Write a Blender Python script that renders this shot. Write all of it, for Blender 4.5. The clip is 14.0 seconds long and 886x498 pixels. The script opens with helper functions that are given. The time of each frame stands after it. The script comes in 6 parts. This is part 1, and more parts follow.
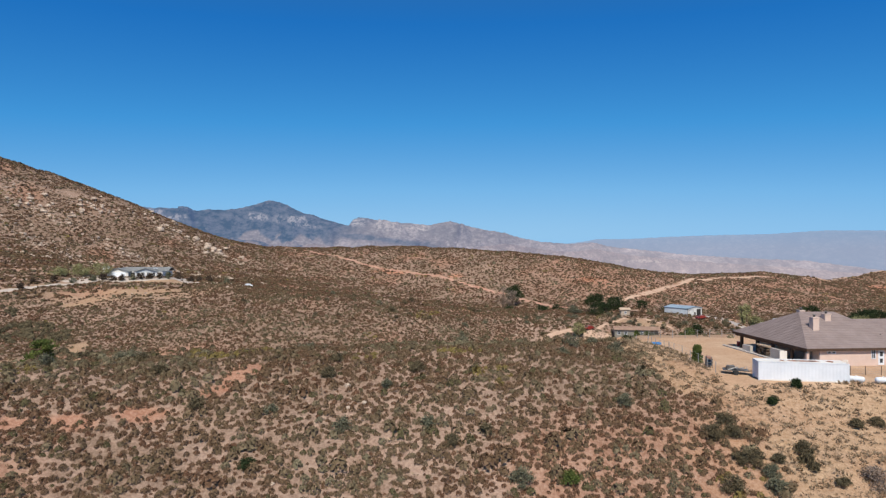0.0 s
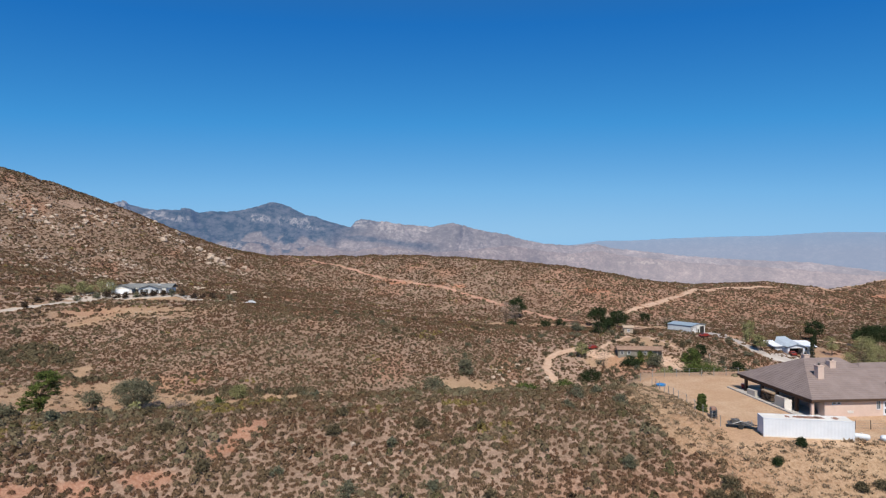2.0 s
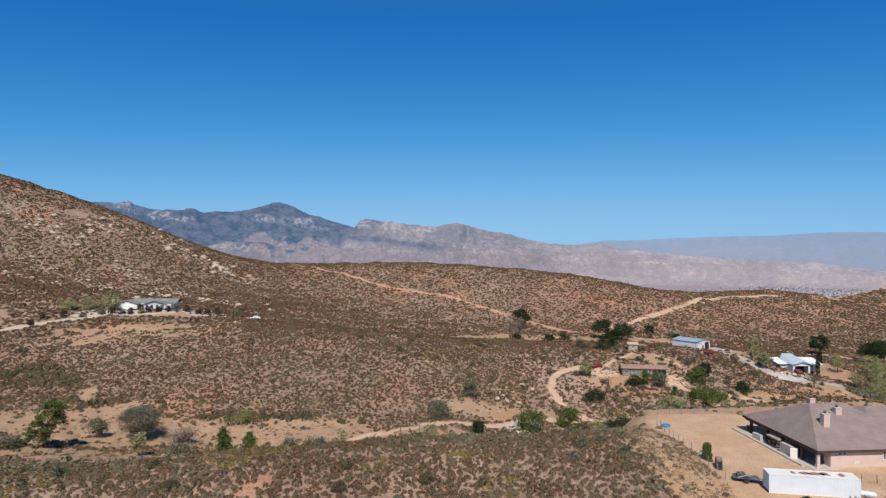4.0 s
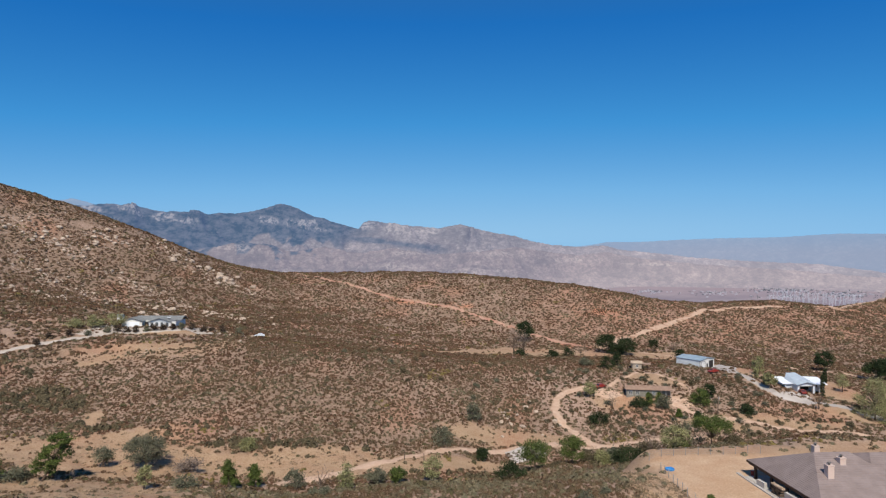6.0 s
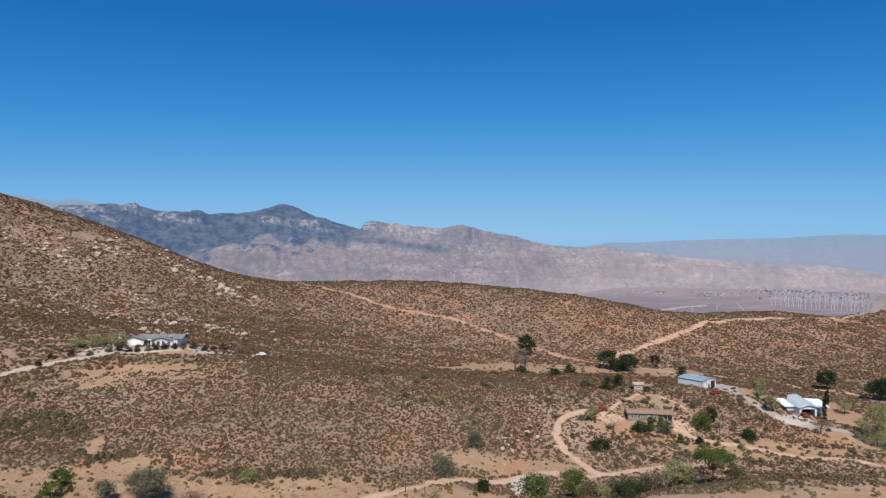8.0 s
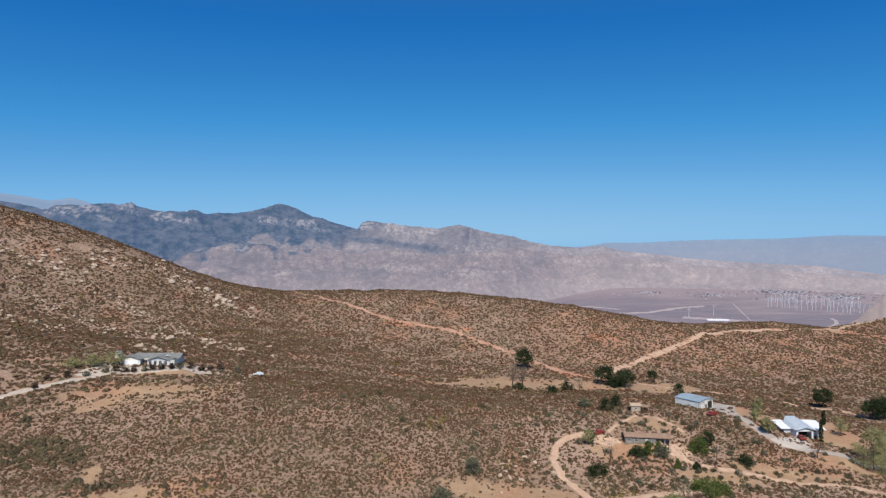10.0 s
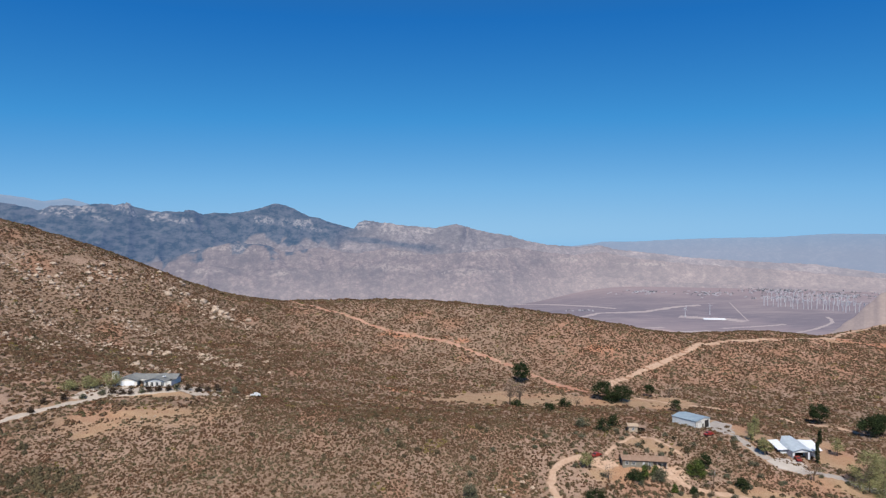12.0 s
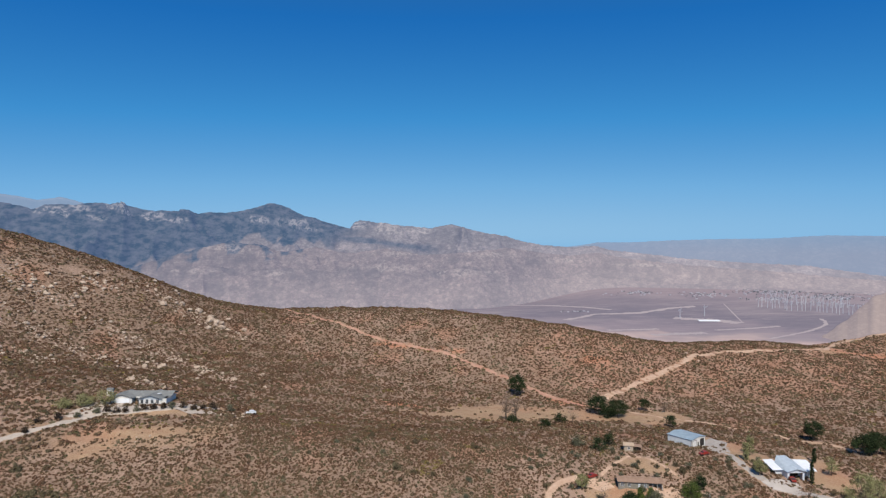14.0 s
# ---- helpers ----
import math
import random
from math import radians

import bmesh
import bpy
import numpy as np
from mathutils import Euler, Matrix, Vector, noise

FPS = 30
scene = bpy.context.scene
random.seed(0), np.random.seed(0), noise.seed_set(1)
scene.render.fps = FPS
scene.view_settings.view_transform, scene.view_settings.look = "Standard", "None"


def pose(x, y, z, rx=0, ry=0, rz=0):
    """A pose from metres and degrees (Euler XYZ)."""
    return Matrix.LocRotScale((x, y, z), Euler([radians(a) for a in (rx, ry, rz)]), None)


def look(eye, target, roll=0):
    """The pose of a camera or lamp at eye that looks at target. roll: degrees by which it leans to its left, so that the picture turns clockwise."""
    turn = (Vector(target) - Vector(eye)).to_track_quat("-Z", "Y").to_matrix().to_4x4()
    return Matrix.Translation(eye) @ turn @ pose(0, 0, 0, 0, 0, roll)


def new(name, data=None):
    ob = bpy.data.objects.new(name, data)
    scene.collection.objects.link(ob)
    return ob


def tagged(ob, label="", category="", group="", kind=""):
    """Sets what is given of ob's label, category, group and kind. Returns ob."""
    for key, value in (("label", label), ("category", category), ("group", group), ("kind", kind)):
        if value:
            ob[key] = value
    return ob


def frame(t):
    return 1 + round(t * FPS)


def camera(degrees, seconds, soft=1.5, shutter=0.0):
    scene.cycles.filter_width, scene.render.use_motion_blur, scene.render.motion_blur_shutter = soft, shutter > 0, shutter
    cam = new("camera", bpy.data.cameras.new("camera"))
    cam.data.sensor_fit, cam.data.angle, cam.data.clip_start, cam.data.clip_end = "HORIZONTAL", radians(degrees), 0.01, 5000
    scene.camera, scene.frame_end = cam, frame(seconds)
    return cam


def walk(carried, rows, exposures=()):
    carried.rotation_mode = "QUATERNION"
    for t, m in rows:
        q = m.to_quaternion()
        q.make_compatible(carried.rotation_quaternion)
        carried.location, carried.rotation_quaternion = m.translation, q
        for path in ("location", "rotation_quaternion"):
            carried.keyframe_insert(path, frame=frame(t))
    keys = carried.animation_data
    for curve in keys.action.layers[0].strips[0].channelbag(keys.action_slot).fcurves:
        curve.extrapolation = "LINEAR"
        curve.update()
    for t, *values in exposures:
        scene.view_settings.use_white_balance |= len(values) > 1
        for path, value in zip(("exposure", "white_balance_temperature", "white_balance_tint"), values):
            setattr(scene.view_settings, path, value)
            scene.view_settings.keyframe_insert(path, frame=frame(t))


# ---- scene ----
cam = camera(70.0, 14.0, soft=1.28)
PATH = [
    (0, (1.2, 1.256, 16.743), (1.227, 3.256, 16.741), -0.0),
    (0.5, (1.012, 1.324, 18.435), (1.039, 3.324, 18.43), 0.0),
    (1, (0.869, 1.186, 20.254), (0.894, 3.186, 20.251), 0.1),
    (1.5, (0.884, 1.008, 22.04), (0.907, 3.008, 22.041), 0.0),
    (2, (0.862, 1.139, 23.831), (0.882, 3.139, 23.831), 0.0),
    (2.5, (0.767, 1.018, 25.741), (0.783, 3.018, 25.737), 0.0),
    (3, (0.808, 1.158, 27.542), (0.821, 3.158, 27.54), 0.0),
    (5.5, (0.667, 0.973, 36.636), (0.666, 2.973, 36.63), -0.0),
    (6, (0.666, 0.813, 38.631), (0.662, 2.813, 38.629), 0.0),
    (6.5, (0.694, 0.745, 40.695), (0.687, 2.745, 40.699), 0.0),
    (7, (0.59, 0.761, 43.056), (0.581, 2.761, 43.056), 0.1),
    (7.5, (0.625, 0.899, 45.295), (0.615, 2.899, 45.292), 0.1),
    (8, (0.692, 1.058, 47.535), (0.683, 3.057, 47.53), 0.1),
    (10.5, (0.218, 1.346, 59.197), (0.221, 3.346, 59.185), 0.2),
    (11, (-0.032, 1.475, 61.786), (-0.026, 3.475, 61.77), 0.2),
    (11.5, (-0.063, 1.555, 64.076), (-0.055, 3.555, 64.06), 0.1),
    (12, (0.341, 1.488, 66.255), (0.351, 3.488, 66.24), 0.0),
    (12.5, (-0.034, 1.508, 68.299), (-0.02, 3.508, 68.286), 0.1),
    (13, (0.034, 1.443, 70.429), (0.052, 3.443, 70.413), 0.2),
    (13.5, (0.05, 1.784, 72.362), (0.073, 3.784, 72.341), 0.2),
    (14, (-0.112, 1.738, 74.47), (-0.088, 3.738, 74.452), 0.2),
]
walk(cam, [(t, look(eye, target, roll)) for t, eye, target, roll in PATH],
     exposures=((0.0, 0.06), (0.5, 0.03), (4.0, 0.03), (7.5, 0.0), (12.3, 0.0), (13.2, -0.06), (14.0, -0.08)))

# ---- world and sun ----
SUN_EL, SUN_AZ = radians(50), radians(181)      # the sun stands behind the camera
world = bpy.data.worlds.new("sky")
scene.world = world
world.use_nodes = True
wn = world.node_tree
sky = wn.nodes.new("ShaderNodeTexSky")
sky.sky_type = "NISHITA"
sky.sun_disc = False
sky.sun_elevation, sky.sun_rotation = SUN_EL, SUN_AZ
sky.altitude, sky.air_density, sky.dust_density, sky.ozone_density = 900, 1.0, 0.3, 3.0
# a clear, deep blue desert sky: the sky's own brightness picks the colour
lum = wn.nodes.new("ShaderNodeRGBToBW")
span = wn.nodes.new("ShaderNodeMapRange")
span.inputs["From Min"].default_value, span.inputs["From Max"].default_value = 0.5, 30.0
deep = wn.nodes.new("ShaderNodeValToRGB")
stops = deep.color_ramp.elements
stops.new(0.06), stops.new(0.11), stops.new(0.2), stops.new(0.29)
for stop, (place, colour) in zip(stops, ((0.012, (0.045, 0.085, 0.170)), (0.062, (0.013, 0.155, 0.495)), (0.115, (0.052, 0.290, 0.660)), (0.197, (0.175, 0.445, 0.77)), (0.30, (0.31, 0.56, 0.81)), (0.9, (1.0, 0.97, 0.92)))):
    stop.position, stop.color = place, (*colour, 1)
scale_up = wn.nodes.new("ShaderNodeVectorMath")
scale_up.operation = "SCALE"
scale_up.inputs["Scale"].default_value = 10.0
wn.links.new(sky.outputs[0], lum.inputs[0])
wn.links.new(lum.outputs[0], span.inputs[0])
wn.links.new(span.outputs[0], deep.inputs[0])
wn.links.new(deep.outputs[0], scale_up.inputs[0])
wn.links.new(scale_up.outputs[0], wn.nodes["Background"].inputs[0])
wn.nodes["Background"].inputs[1].default_value = 0.10
sun_data = bpy.data.lights.new("sun", "SUN")
sun_data.energy, sun_data.angle, sun_data.color = 4.8, radians(0.5), (1.0, 0.92, 0.80)
sun = new("sun", sun_data)
sun_way = Vector((math.sin(SUN_AZ) * math.cos(SUN_EL), math.cos(SUN_AZ) * math.cos(SUN_EL), math.sin(SUN_EL)))
sun.matrix_world = look(sun_way * 200, (0, 0, 0))


# ---- materials ----
def material(name, roughness=0.9, metallic=0.0):
    m = bpy.data.materials.new(name)
    m.use_nodes = True
    b = m.node_tree.nodes["Principled BSDF"]
    b.inputs["Roughness"].default_value = roughness
    b.inputs["Metallic"].default_value = metallic
    b.inputs["Specular IOR Level"].default_value = 0.25
    return m, m.node_tree, b


def node(nt, kind, **settings):
    n = nt.nodes.new(kind)
    for key, value in settings.items():
        n.inputs[key.replace("_", " ")].default_value = value
    return n


def mix(nt, fac, a, b, mode="MIX"):
    """A colour mix; each of fac, a and b is a value or an output socket."""
    n = nt.nodes.new("ShaderNodeMix")
    n.data_type, n.blend_type = "RGBA", mode
    for socket, v in ((n.inputs[0], fac), (n.inputs[6], a), (n.inputs[7], b)):
        if isinstance(v, bpy.types.NodeSocket):
            nt.links.new(v, socket)
        elif isinstance(v, (int, float)):
            socket.default_value = v
        else:
            socket.default_value = (*v, 1)
    return n.outputs[2]


def grain(nt, scale, detail=6.0, low=0.35, high=0.65, stretch=(1, 1, 1), rough=0.6):
    """A noise in the object's metres, spread to 0..1."""
    t = nt.nodes.new("ShaderNodeTexCoord")
    mp = nt.nodes.new("ShaderNodeMapping")
    mp.inputs["Scale"].default_value = stretch
    n = node(nt, "ShaderNodeTexNoise", Scale=scale, Detail=detail, Roughness=rough)
    r = node(nt, "ShaderNodeMapRange", From_Min=low, From_Max=high)
    nt.links.new(t.outputs["Object"], mp.inputs[0])
    nt.links.new(mp.outputs[0], n.inputs["Vector"])
    nt.links.new(n.outputs[0], r.inputs[0])
    return r.outputs[0]


def attribute(nt, name):
    a = nt.nodes.new("ShaderNodeAttribute")
    a.attribute_name = name
    return a.outputs["Fac"]


def bump(nt, b, height, strength, distance):
    n = node(nt, "ShaderNodeBump", Strength=strength, Distance=distance)
    nt.links.new(height, n.inputs["Height"])
    nt.links.new(n.outputs[0], b.inputs["Normal"])


def surface(name, dark, light, scale=2.0, roughness=0.85, metallic=0.0, relief=0.0, stretch=(1, 1, 1), fine=12.0):
    """A two-colour weathered surface with coarse stains and fine grain."""
    m, nt, b = material(name, roughness, metallic)
    coarse, small = grain(nt, scale, stretch=stretch), grain(nt, scale * fine, 3.0, stretch=stretch)
    c = mix(nt, coarse, dark, light)
    c = mix(nt, 0.25, c, mix(nt, small, dark, light))
    nt.links.new(c, b.inputs["Base Color"])
    if relief:
        bump(nt, b, small, 0.5, relief)
    return m


def foliage(name, colours, translucent=0.0):
    """Leaves: a colour by plant (attribute tint) and by leaf."""
    m, nt, b = material(name, 0.8)
    ramp = nt.nodes.new("ShaderNodeValToRGB")
    e = ramp.color_ramp.elements
    while len(e) < len(colours):
        e.new(0.5)
    for i, c in enumerate(colours):
        e[i].position, e[i].color = i / max(1, len(colours) - 1), (*c, 1)
    nt.links.new(attribute(nt, "tint"), ramp.inputs[0])
    geo = nt.nodes.new("ShaderNodeNewGeometry")
    r = node(nt, "ShaderNodeMapRange", To_Min=0.7, To_Max=1.3)
    nt.links.new(geo.outputs["Random Per Island"], r.inputs[0])
    v = nt.nodes.new("ShaderNodeHueSaturation")
    nt.links.new(r.outputs[0], v.inputs["Value"])
    nt.links.new(ramp.outputs[0], v.inputs["Color"])
    nt.links.new(v.outputs[0], b.inputs["Base Color"])
    b.inputs["Specular IOR Level"].default_value = 0.1
    return m


def ground_material():
    m, nt, b = material("desert_soil", 0.95)
    coarse, mid, small = grain(nt, 0.035), grain(nt, 0.35, 5.0), grain(nt, 3.0, 5.0)
    soil = mix(nt, coarse, (0.27, 0.165, 0.115), (0.36, 0.235, 0.17))
    soil = mix(nt, mid, soil, (0.40, 0.275, 0.21))
    litter = nt.nodes.new("ShaderNodeMath")
    litter.operation = "MULTIPLY"
    nt.links.new(grain(nt, 0.9, 6.0, 0.30, 0.52), litter.inputs[0])
    nt.links.new(attribute(nt, "litter"), litter.inputs[1])
    duff = mix(nt, litter.outputs[0], soil, (0.14, 0.086, 0.053))      # dry litter under dense brush
    field = mix(nt, mid, (0.36, 0.228, 0.120), (0.44, 0.295, 0.172))
    field = mix(nt, grain(nt, 0.12, 5.0, 0.4, 0.7, stretch=(0.5, 1.6, 1)), field, (0.33, 0.185, 0.10))
    sand = mix(nt, mid, (0.56, 0.35, 0.20), (0.66, 0.45, 0.285))
    sand = mix(nt, grain(nt, 0.09, 6.0, 0.45, 0.75), sand, (0.50, 0.27, 0.13))
    red = mix(nt, mid, (0.45, 0.14, 0.06), (0.54, 0.22, 0.115))
    c = mix(nt, attribute(nt, "bare"), duff, field)
    c = mix(nt, attribute(nt, "red"), c, red)
    c = mix(nt, attribute(nt, "sand"), c, sand)
    c = mix(nt, 0.3, c, mix(nt, small, (0.16, 0.10, 0.07), (0.60, 0.45, 0.34)))
    nt.links.new(c, b.inputs["Base Color"])
    bump(nt, b, small, 0.7, 0.12)
    return m


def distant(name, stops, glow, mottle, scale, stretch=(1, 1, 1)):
    """Far land seen through much air: a plain backdrop, half lit and half an added glow that paints the haze."""
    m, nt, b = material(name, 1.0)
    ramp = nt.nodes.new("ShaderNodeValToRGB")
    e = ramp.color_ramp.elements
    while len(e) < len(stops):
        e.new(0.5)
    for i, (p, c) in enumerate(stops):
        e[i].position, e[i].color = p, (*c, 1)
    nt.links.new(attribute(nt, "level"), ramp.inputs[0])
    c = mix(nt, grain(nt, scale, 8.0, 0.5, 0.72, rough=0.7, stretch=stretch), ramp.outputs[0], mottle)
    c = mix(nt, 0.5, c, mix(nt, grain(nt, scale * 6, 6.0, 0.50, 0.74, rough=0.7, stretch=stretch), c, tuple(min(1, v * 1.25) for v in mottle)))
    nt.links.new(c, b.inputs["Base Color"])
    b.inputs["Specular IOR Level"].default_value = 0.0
    # haze put in as emission of the surface itself
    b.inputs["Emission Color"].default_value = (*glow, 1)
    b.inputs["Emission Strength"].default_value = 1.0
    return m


SOIL = ground_material()
TRACK = surface("dirt_road_soil", (0.44, 0.285, 0.195), (0.56, 0.40, 0.295), 0.5, relief=0.03)
RED_TRACK = surface("red_dirt_road_soil", (0.38, 0.18, 0.12), (0.48, 0.30, 0.22), 0.10, relief=0.03)
GRAVEL = surface("pale_gravel", (0.40, 0.335, 0.28), (0.50, 0.43, 0.37), 0.8, relief=0.03)
ASPHALT = surface("pale_worn_asphalt", (0.42, 0.37, 0.33), (0.50, 0.45, 0.41), 0.3)
STONE = surface("granite_boulder", (0.34, 0.255, 0.19), (0.58, 0.46, 0.36), 0.8, relief=0.05)
# brown and rust stops are darkened for the far shrubs
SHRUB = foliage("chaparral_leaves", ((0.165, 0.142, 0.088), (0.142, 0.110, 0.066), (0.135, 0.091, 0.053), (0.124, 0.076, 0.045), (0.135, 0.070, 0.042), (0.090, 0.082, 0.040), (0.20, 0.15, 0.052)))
DRY = foliage("dry_grass_tufts", ((0.32, 0.23, 0.145), (0.21, 0.155, 0.10), (0.24, 0.175, 0.115), (0.36, 0.27, 0.18)))
PINE = foliage("pine_needles", ((0.055, 0.080, 0.023), (0.115, 0.140, 0.038)))
DARK_SHRUB = foliage("dark_olive_leaves", ((0.09, 0.076, 0.046), (0.14, 0.112, 0.066)))
OAK = foliage("oak_leaves", ((0.02, 0.032, 0.014), (0.04, 0.055, 0.022)))
HEDGE_LEAF = foliage("brown_hedge_leaves", ((0.05, 0.036, 0.026), (0.085, 0.06, 0.042)))
WILLOW = foliage("pale_willow_leaves", ((0.20, 0.20, 0.09), (0.29, 0.275, 0.135)))
GREY_LEAF = foliage("grey_green_leaves", ((0.11, 0.115, 0.075), (0.16, 0.15, 0.10)))
TWIG = foliage("bare_twigs", ((0.20, 0.15, 0.12), (0.28, 0.22, 0.18)))
BARK = surface("bark", (0.09, 0.06, 0.045), (0.19, 0.14, 0.10), 3.0, relief=0.02)
STUCCO = surface("pink_beige_stucco", (0.55, 0.415, 0.35), (0.63, 0.485, 0.415), 0.8, relief=0.004)
ROOF_TILE = surface("weathered_roof_tile", (0.215, 0.165, 0.15), (0.28, 0.222, 0.205), 0.6, relief=0.01)
DARK_WOOD = surface("dark_stained_timber", (0.05, 0.03, 0.02), (0.10, 0.06, 0.04), 2.0)
WHITE = surface("white_paint", (0.60, 0.63, 0.67), (0.70, 0.73, 0.77), 0.5)
WHITE_WARM = surface("off_white_paint", (0.66, 0.63, 0.58), (0.76, 0.73, 0.68), 0.6)
RUST = surface("rusty_stain", (0.22, 0.09, 0.05), (0.42, 0.28, 0.22), 1.5)
PALE_ROOF = surface("pale_metal_roof", (0.74, 0.76, 0.80), (0.85, 0.87, 0.90), 0.4, 0.45)
BLUE_ROOF = surface("blue_grey_metal_roof", (0.24, 0.31, 0.37), (0.32, 0.40, 0.46), 0.4, 0.5)
SHED_WALL = surface("pale_steel_siding", (0.52, 0.55, 0.58), (0.62, 0.65, 0.68), 0.5, 0.6)
GREY_ROOF = surface("grey_shingle_roof", (0.16, 0.165, 0.16), (0.235, 0.24, 0.235), 0.8)
GREY_GRAVEL = surface("grey_gravel", (0.33, 0.29, 0.26), (0.43, 0.385, 0.35), 0.5, relief=0.03)
BEIGE = surface("weathered_beige_board", (0.36, 0.29, 0.22), (0.46, 0.38, 0.30), 1.0)
BROWN_ROOF = surface("brown_shingle_roof", (0.25, 0.16, 0.11), (0.34, 0.23, 0.17), 0.8)
GREY_WALL = surface("grey_clapboard", (0.20, 0.19, 0.16), (0.28, 0.26, 0.22), 1.0)
CONCRETE = surface("concrete", (0.40, 0.37, 0.33), (0.52, 0.48, 0.44), 0.8)
GLASS = surface("dark_window_glass", (0.03, 0.035, 0.04), (0.06, 0.065, 0.07), 0.5, 0.08)
# near-black: paints the shade inside openings, and colours one dark door
DOORWAY = surface("dark_door_and_unlit_inside", (0.025, 0.02, 0.02), (0.05, 0.045, 0.04), 0.8)
STEEL = surface("dull_galvanised_steel", (0.30, 0.30, 0.30), (0.45, 0.45, 0.44), 3.0, 0.5, 0.6)
RED_PAINT = surface("red_car_paint", (0.22, 0.028, 0.022), (0.30, 0.045, 0.035), 2.0, 0.3)
BLUE_PLASTIC = surface("blue_plastic", (0.03, 0.20, 0.50), (0.06, 0.28, 0.60), 2.0, 0.4)
DARK_METAL = surface("dark_machine_metal", (0.06, 0.055, 0.05), (0.13, 0.12, 0.11), 3.0, 0.5)
RUBBER = surface("black_rubber", (0.02, 0.02, 0.02), (0.04, 0.04, 0.04), 3.0)
TARP = surface("faded_tan_tarpaulin", (0.30, 0.20, 0.13), (0.55, 0.42, 0.30), 2.0, relief=0.02)
TURBINE_WHITE = surface("turbine_white", (0.46, 0.47, 0.52), (0.54, 0.55, 0.60), 0.05)
# the bluish glow is painted haze, emitted by the soil itself
VALLEY = distant("hazy_valley_soil", ((0.0, (0.43, 0.30, 0.24)), (0.20, (0.41, 0.295, 0.245)), (0.29, (0.22, 0.17, 0.17)), (0.55, (0.12, 0.10, 0.11)), (0.78, (0.15, 0.12, 0.125)), (1.0, (0.22, 0.165, 0.16))),
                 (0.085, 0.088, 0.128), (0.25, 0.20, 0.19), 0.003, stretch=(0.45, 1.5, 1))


def mountain_material(name, low, crest, upper, woods, granite, near_air, dark_air, far_air, scale):
    """Mountains seen through much air: slopes paler on spurs and darker in gullies, grey upper slopes, wooded flanks
    and bare granite; haze is added as emission.
    """
    m, nt, b = material(name, 1.0)
    fine = grain(nt, scale * 5, 9.0, 0.41, 0.59, stretch=(1, 0.6, 1.8), rough=0.72)
    chips = grain(nt, scale * 9, 8.0, 0.47, 0.56, rough=0.7)
    # relief shading put into the colour, a net of dark gullies: where a noise crosses its middle
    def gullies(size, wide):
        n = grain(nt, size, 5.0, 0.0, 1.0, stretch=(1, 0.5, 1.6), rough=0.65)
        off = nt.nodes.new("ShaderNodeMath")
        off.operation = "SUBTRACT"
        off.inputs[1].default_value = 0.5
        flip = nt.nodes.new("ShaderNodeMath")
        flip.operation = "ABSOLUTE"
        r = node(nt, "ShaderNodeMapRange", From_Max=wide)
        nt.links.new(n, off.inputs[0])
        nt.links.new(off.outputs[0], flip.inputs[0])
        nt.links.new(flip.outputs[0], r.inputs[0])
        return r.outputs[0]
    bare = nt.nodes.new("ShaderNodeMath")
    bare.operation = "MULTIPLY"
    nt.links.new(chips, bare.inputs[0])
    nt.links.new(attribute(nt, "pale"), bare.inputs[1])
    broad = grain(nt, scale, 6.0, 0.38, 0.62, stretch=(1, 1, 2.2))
    # pale crests over darker hollows: relief shading put into the colour
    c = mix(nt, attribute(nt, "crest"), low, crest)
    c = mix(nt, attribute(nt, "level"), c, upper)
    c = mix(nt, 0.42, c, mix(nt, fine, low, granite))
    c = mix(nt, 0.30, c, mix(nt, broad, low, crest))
    gully_shade = mix(nt, 0.5, low, woods)
    c = mix(nt, gullies(scale * 2.6, 0.07), mix(nt, 0.42, c, gully_shade), c)
    c = mix(nt, gullies(scale * 7.0, 0.10), mix(nt, 0.50, c, gully_shade), c)
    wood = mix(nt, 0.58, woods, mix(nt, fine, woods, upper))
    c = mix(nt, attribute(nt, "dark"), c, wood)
    c = mix(nt, bare.outputs[0], c, granite)
    nt.links.new(c, b.inputs["Base Color"])
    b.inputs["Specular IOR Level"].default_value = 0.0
    # painted haze: the slopes themselves emit the air colours
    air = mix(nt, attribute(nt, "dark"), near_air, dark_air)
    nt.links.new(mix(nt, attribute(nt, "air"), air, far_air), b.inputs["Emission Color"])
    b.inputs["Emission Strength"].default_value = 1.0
    return m


# the last three colours of each are haze, emitted by the land
RANGE = mountain_material("hazy_mountain_rock", (0.08, 0.07, 0.07), (0.25, 0.205, 0.19), (0.13, 0.122, 0.12), (0.012, 0.022, 0.018), (0.34, 0.30, 0.265),
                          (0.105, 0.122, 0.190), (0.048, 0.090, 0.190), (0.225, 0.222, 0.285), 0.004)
FOOTHILL = mountain_material("hazy_foothill_soil", (0.08, 0.072, 0.066), (0.235, 0.185, 0.16), (0.15, 0.14, 0.13), (0.02, 0.028, 0.024), (0.30, 0.255, 0.215),
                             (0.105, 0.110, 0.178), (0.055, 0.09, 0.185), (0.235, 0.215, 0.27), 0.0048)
SPUR = mountain_material("hazy_spur_soil", (0.17, 0.13, 0.10), (0.25, 0.19, 0.15), (0.17, 0.14, 0.12), (0.10, 0.085, 0.07), (0.28, 0.22, 0.18),
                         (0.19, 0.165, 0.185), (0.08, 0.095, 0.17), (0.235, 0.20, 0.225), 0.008)
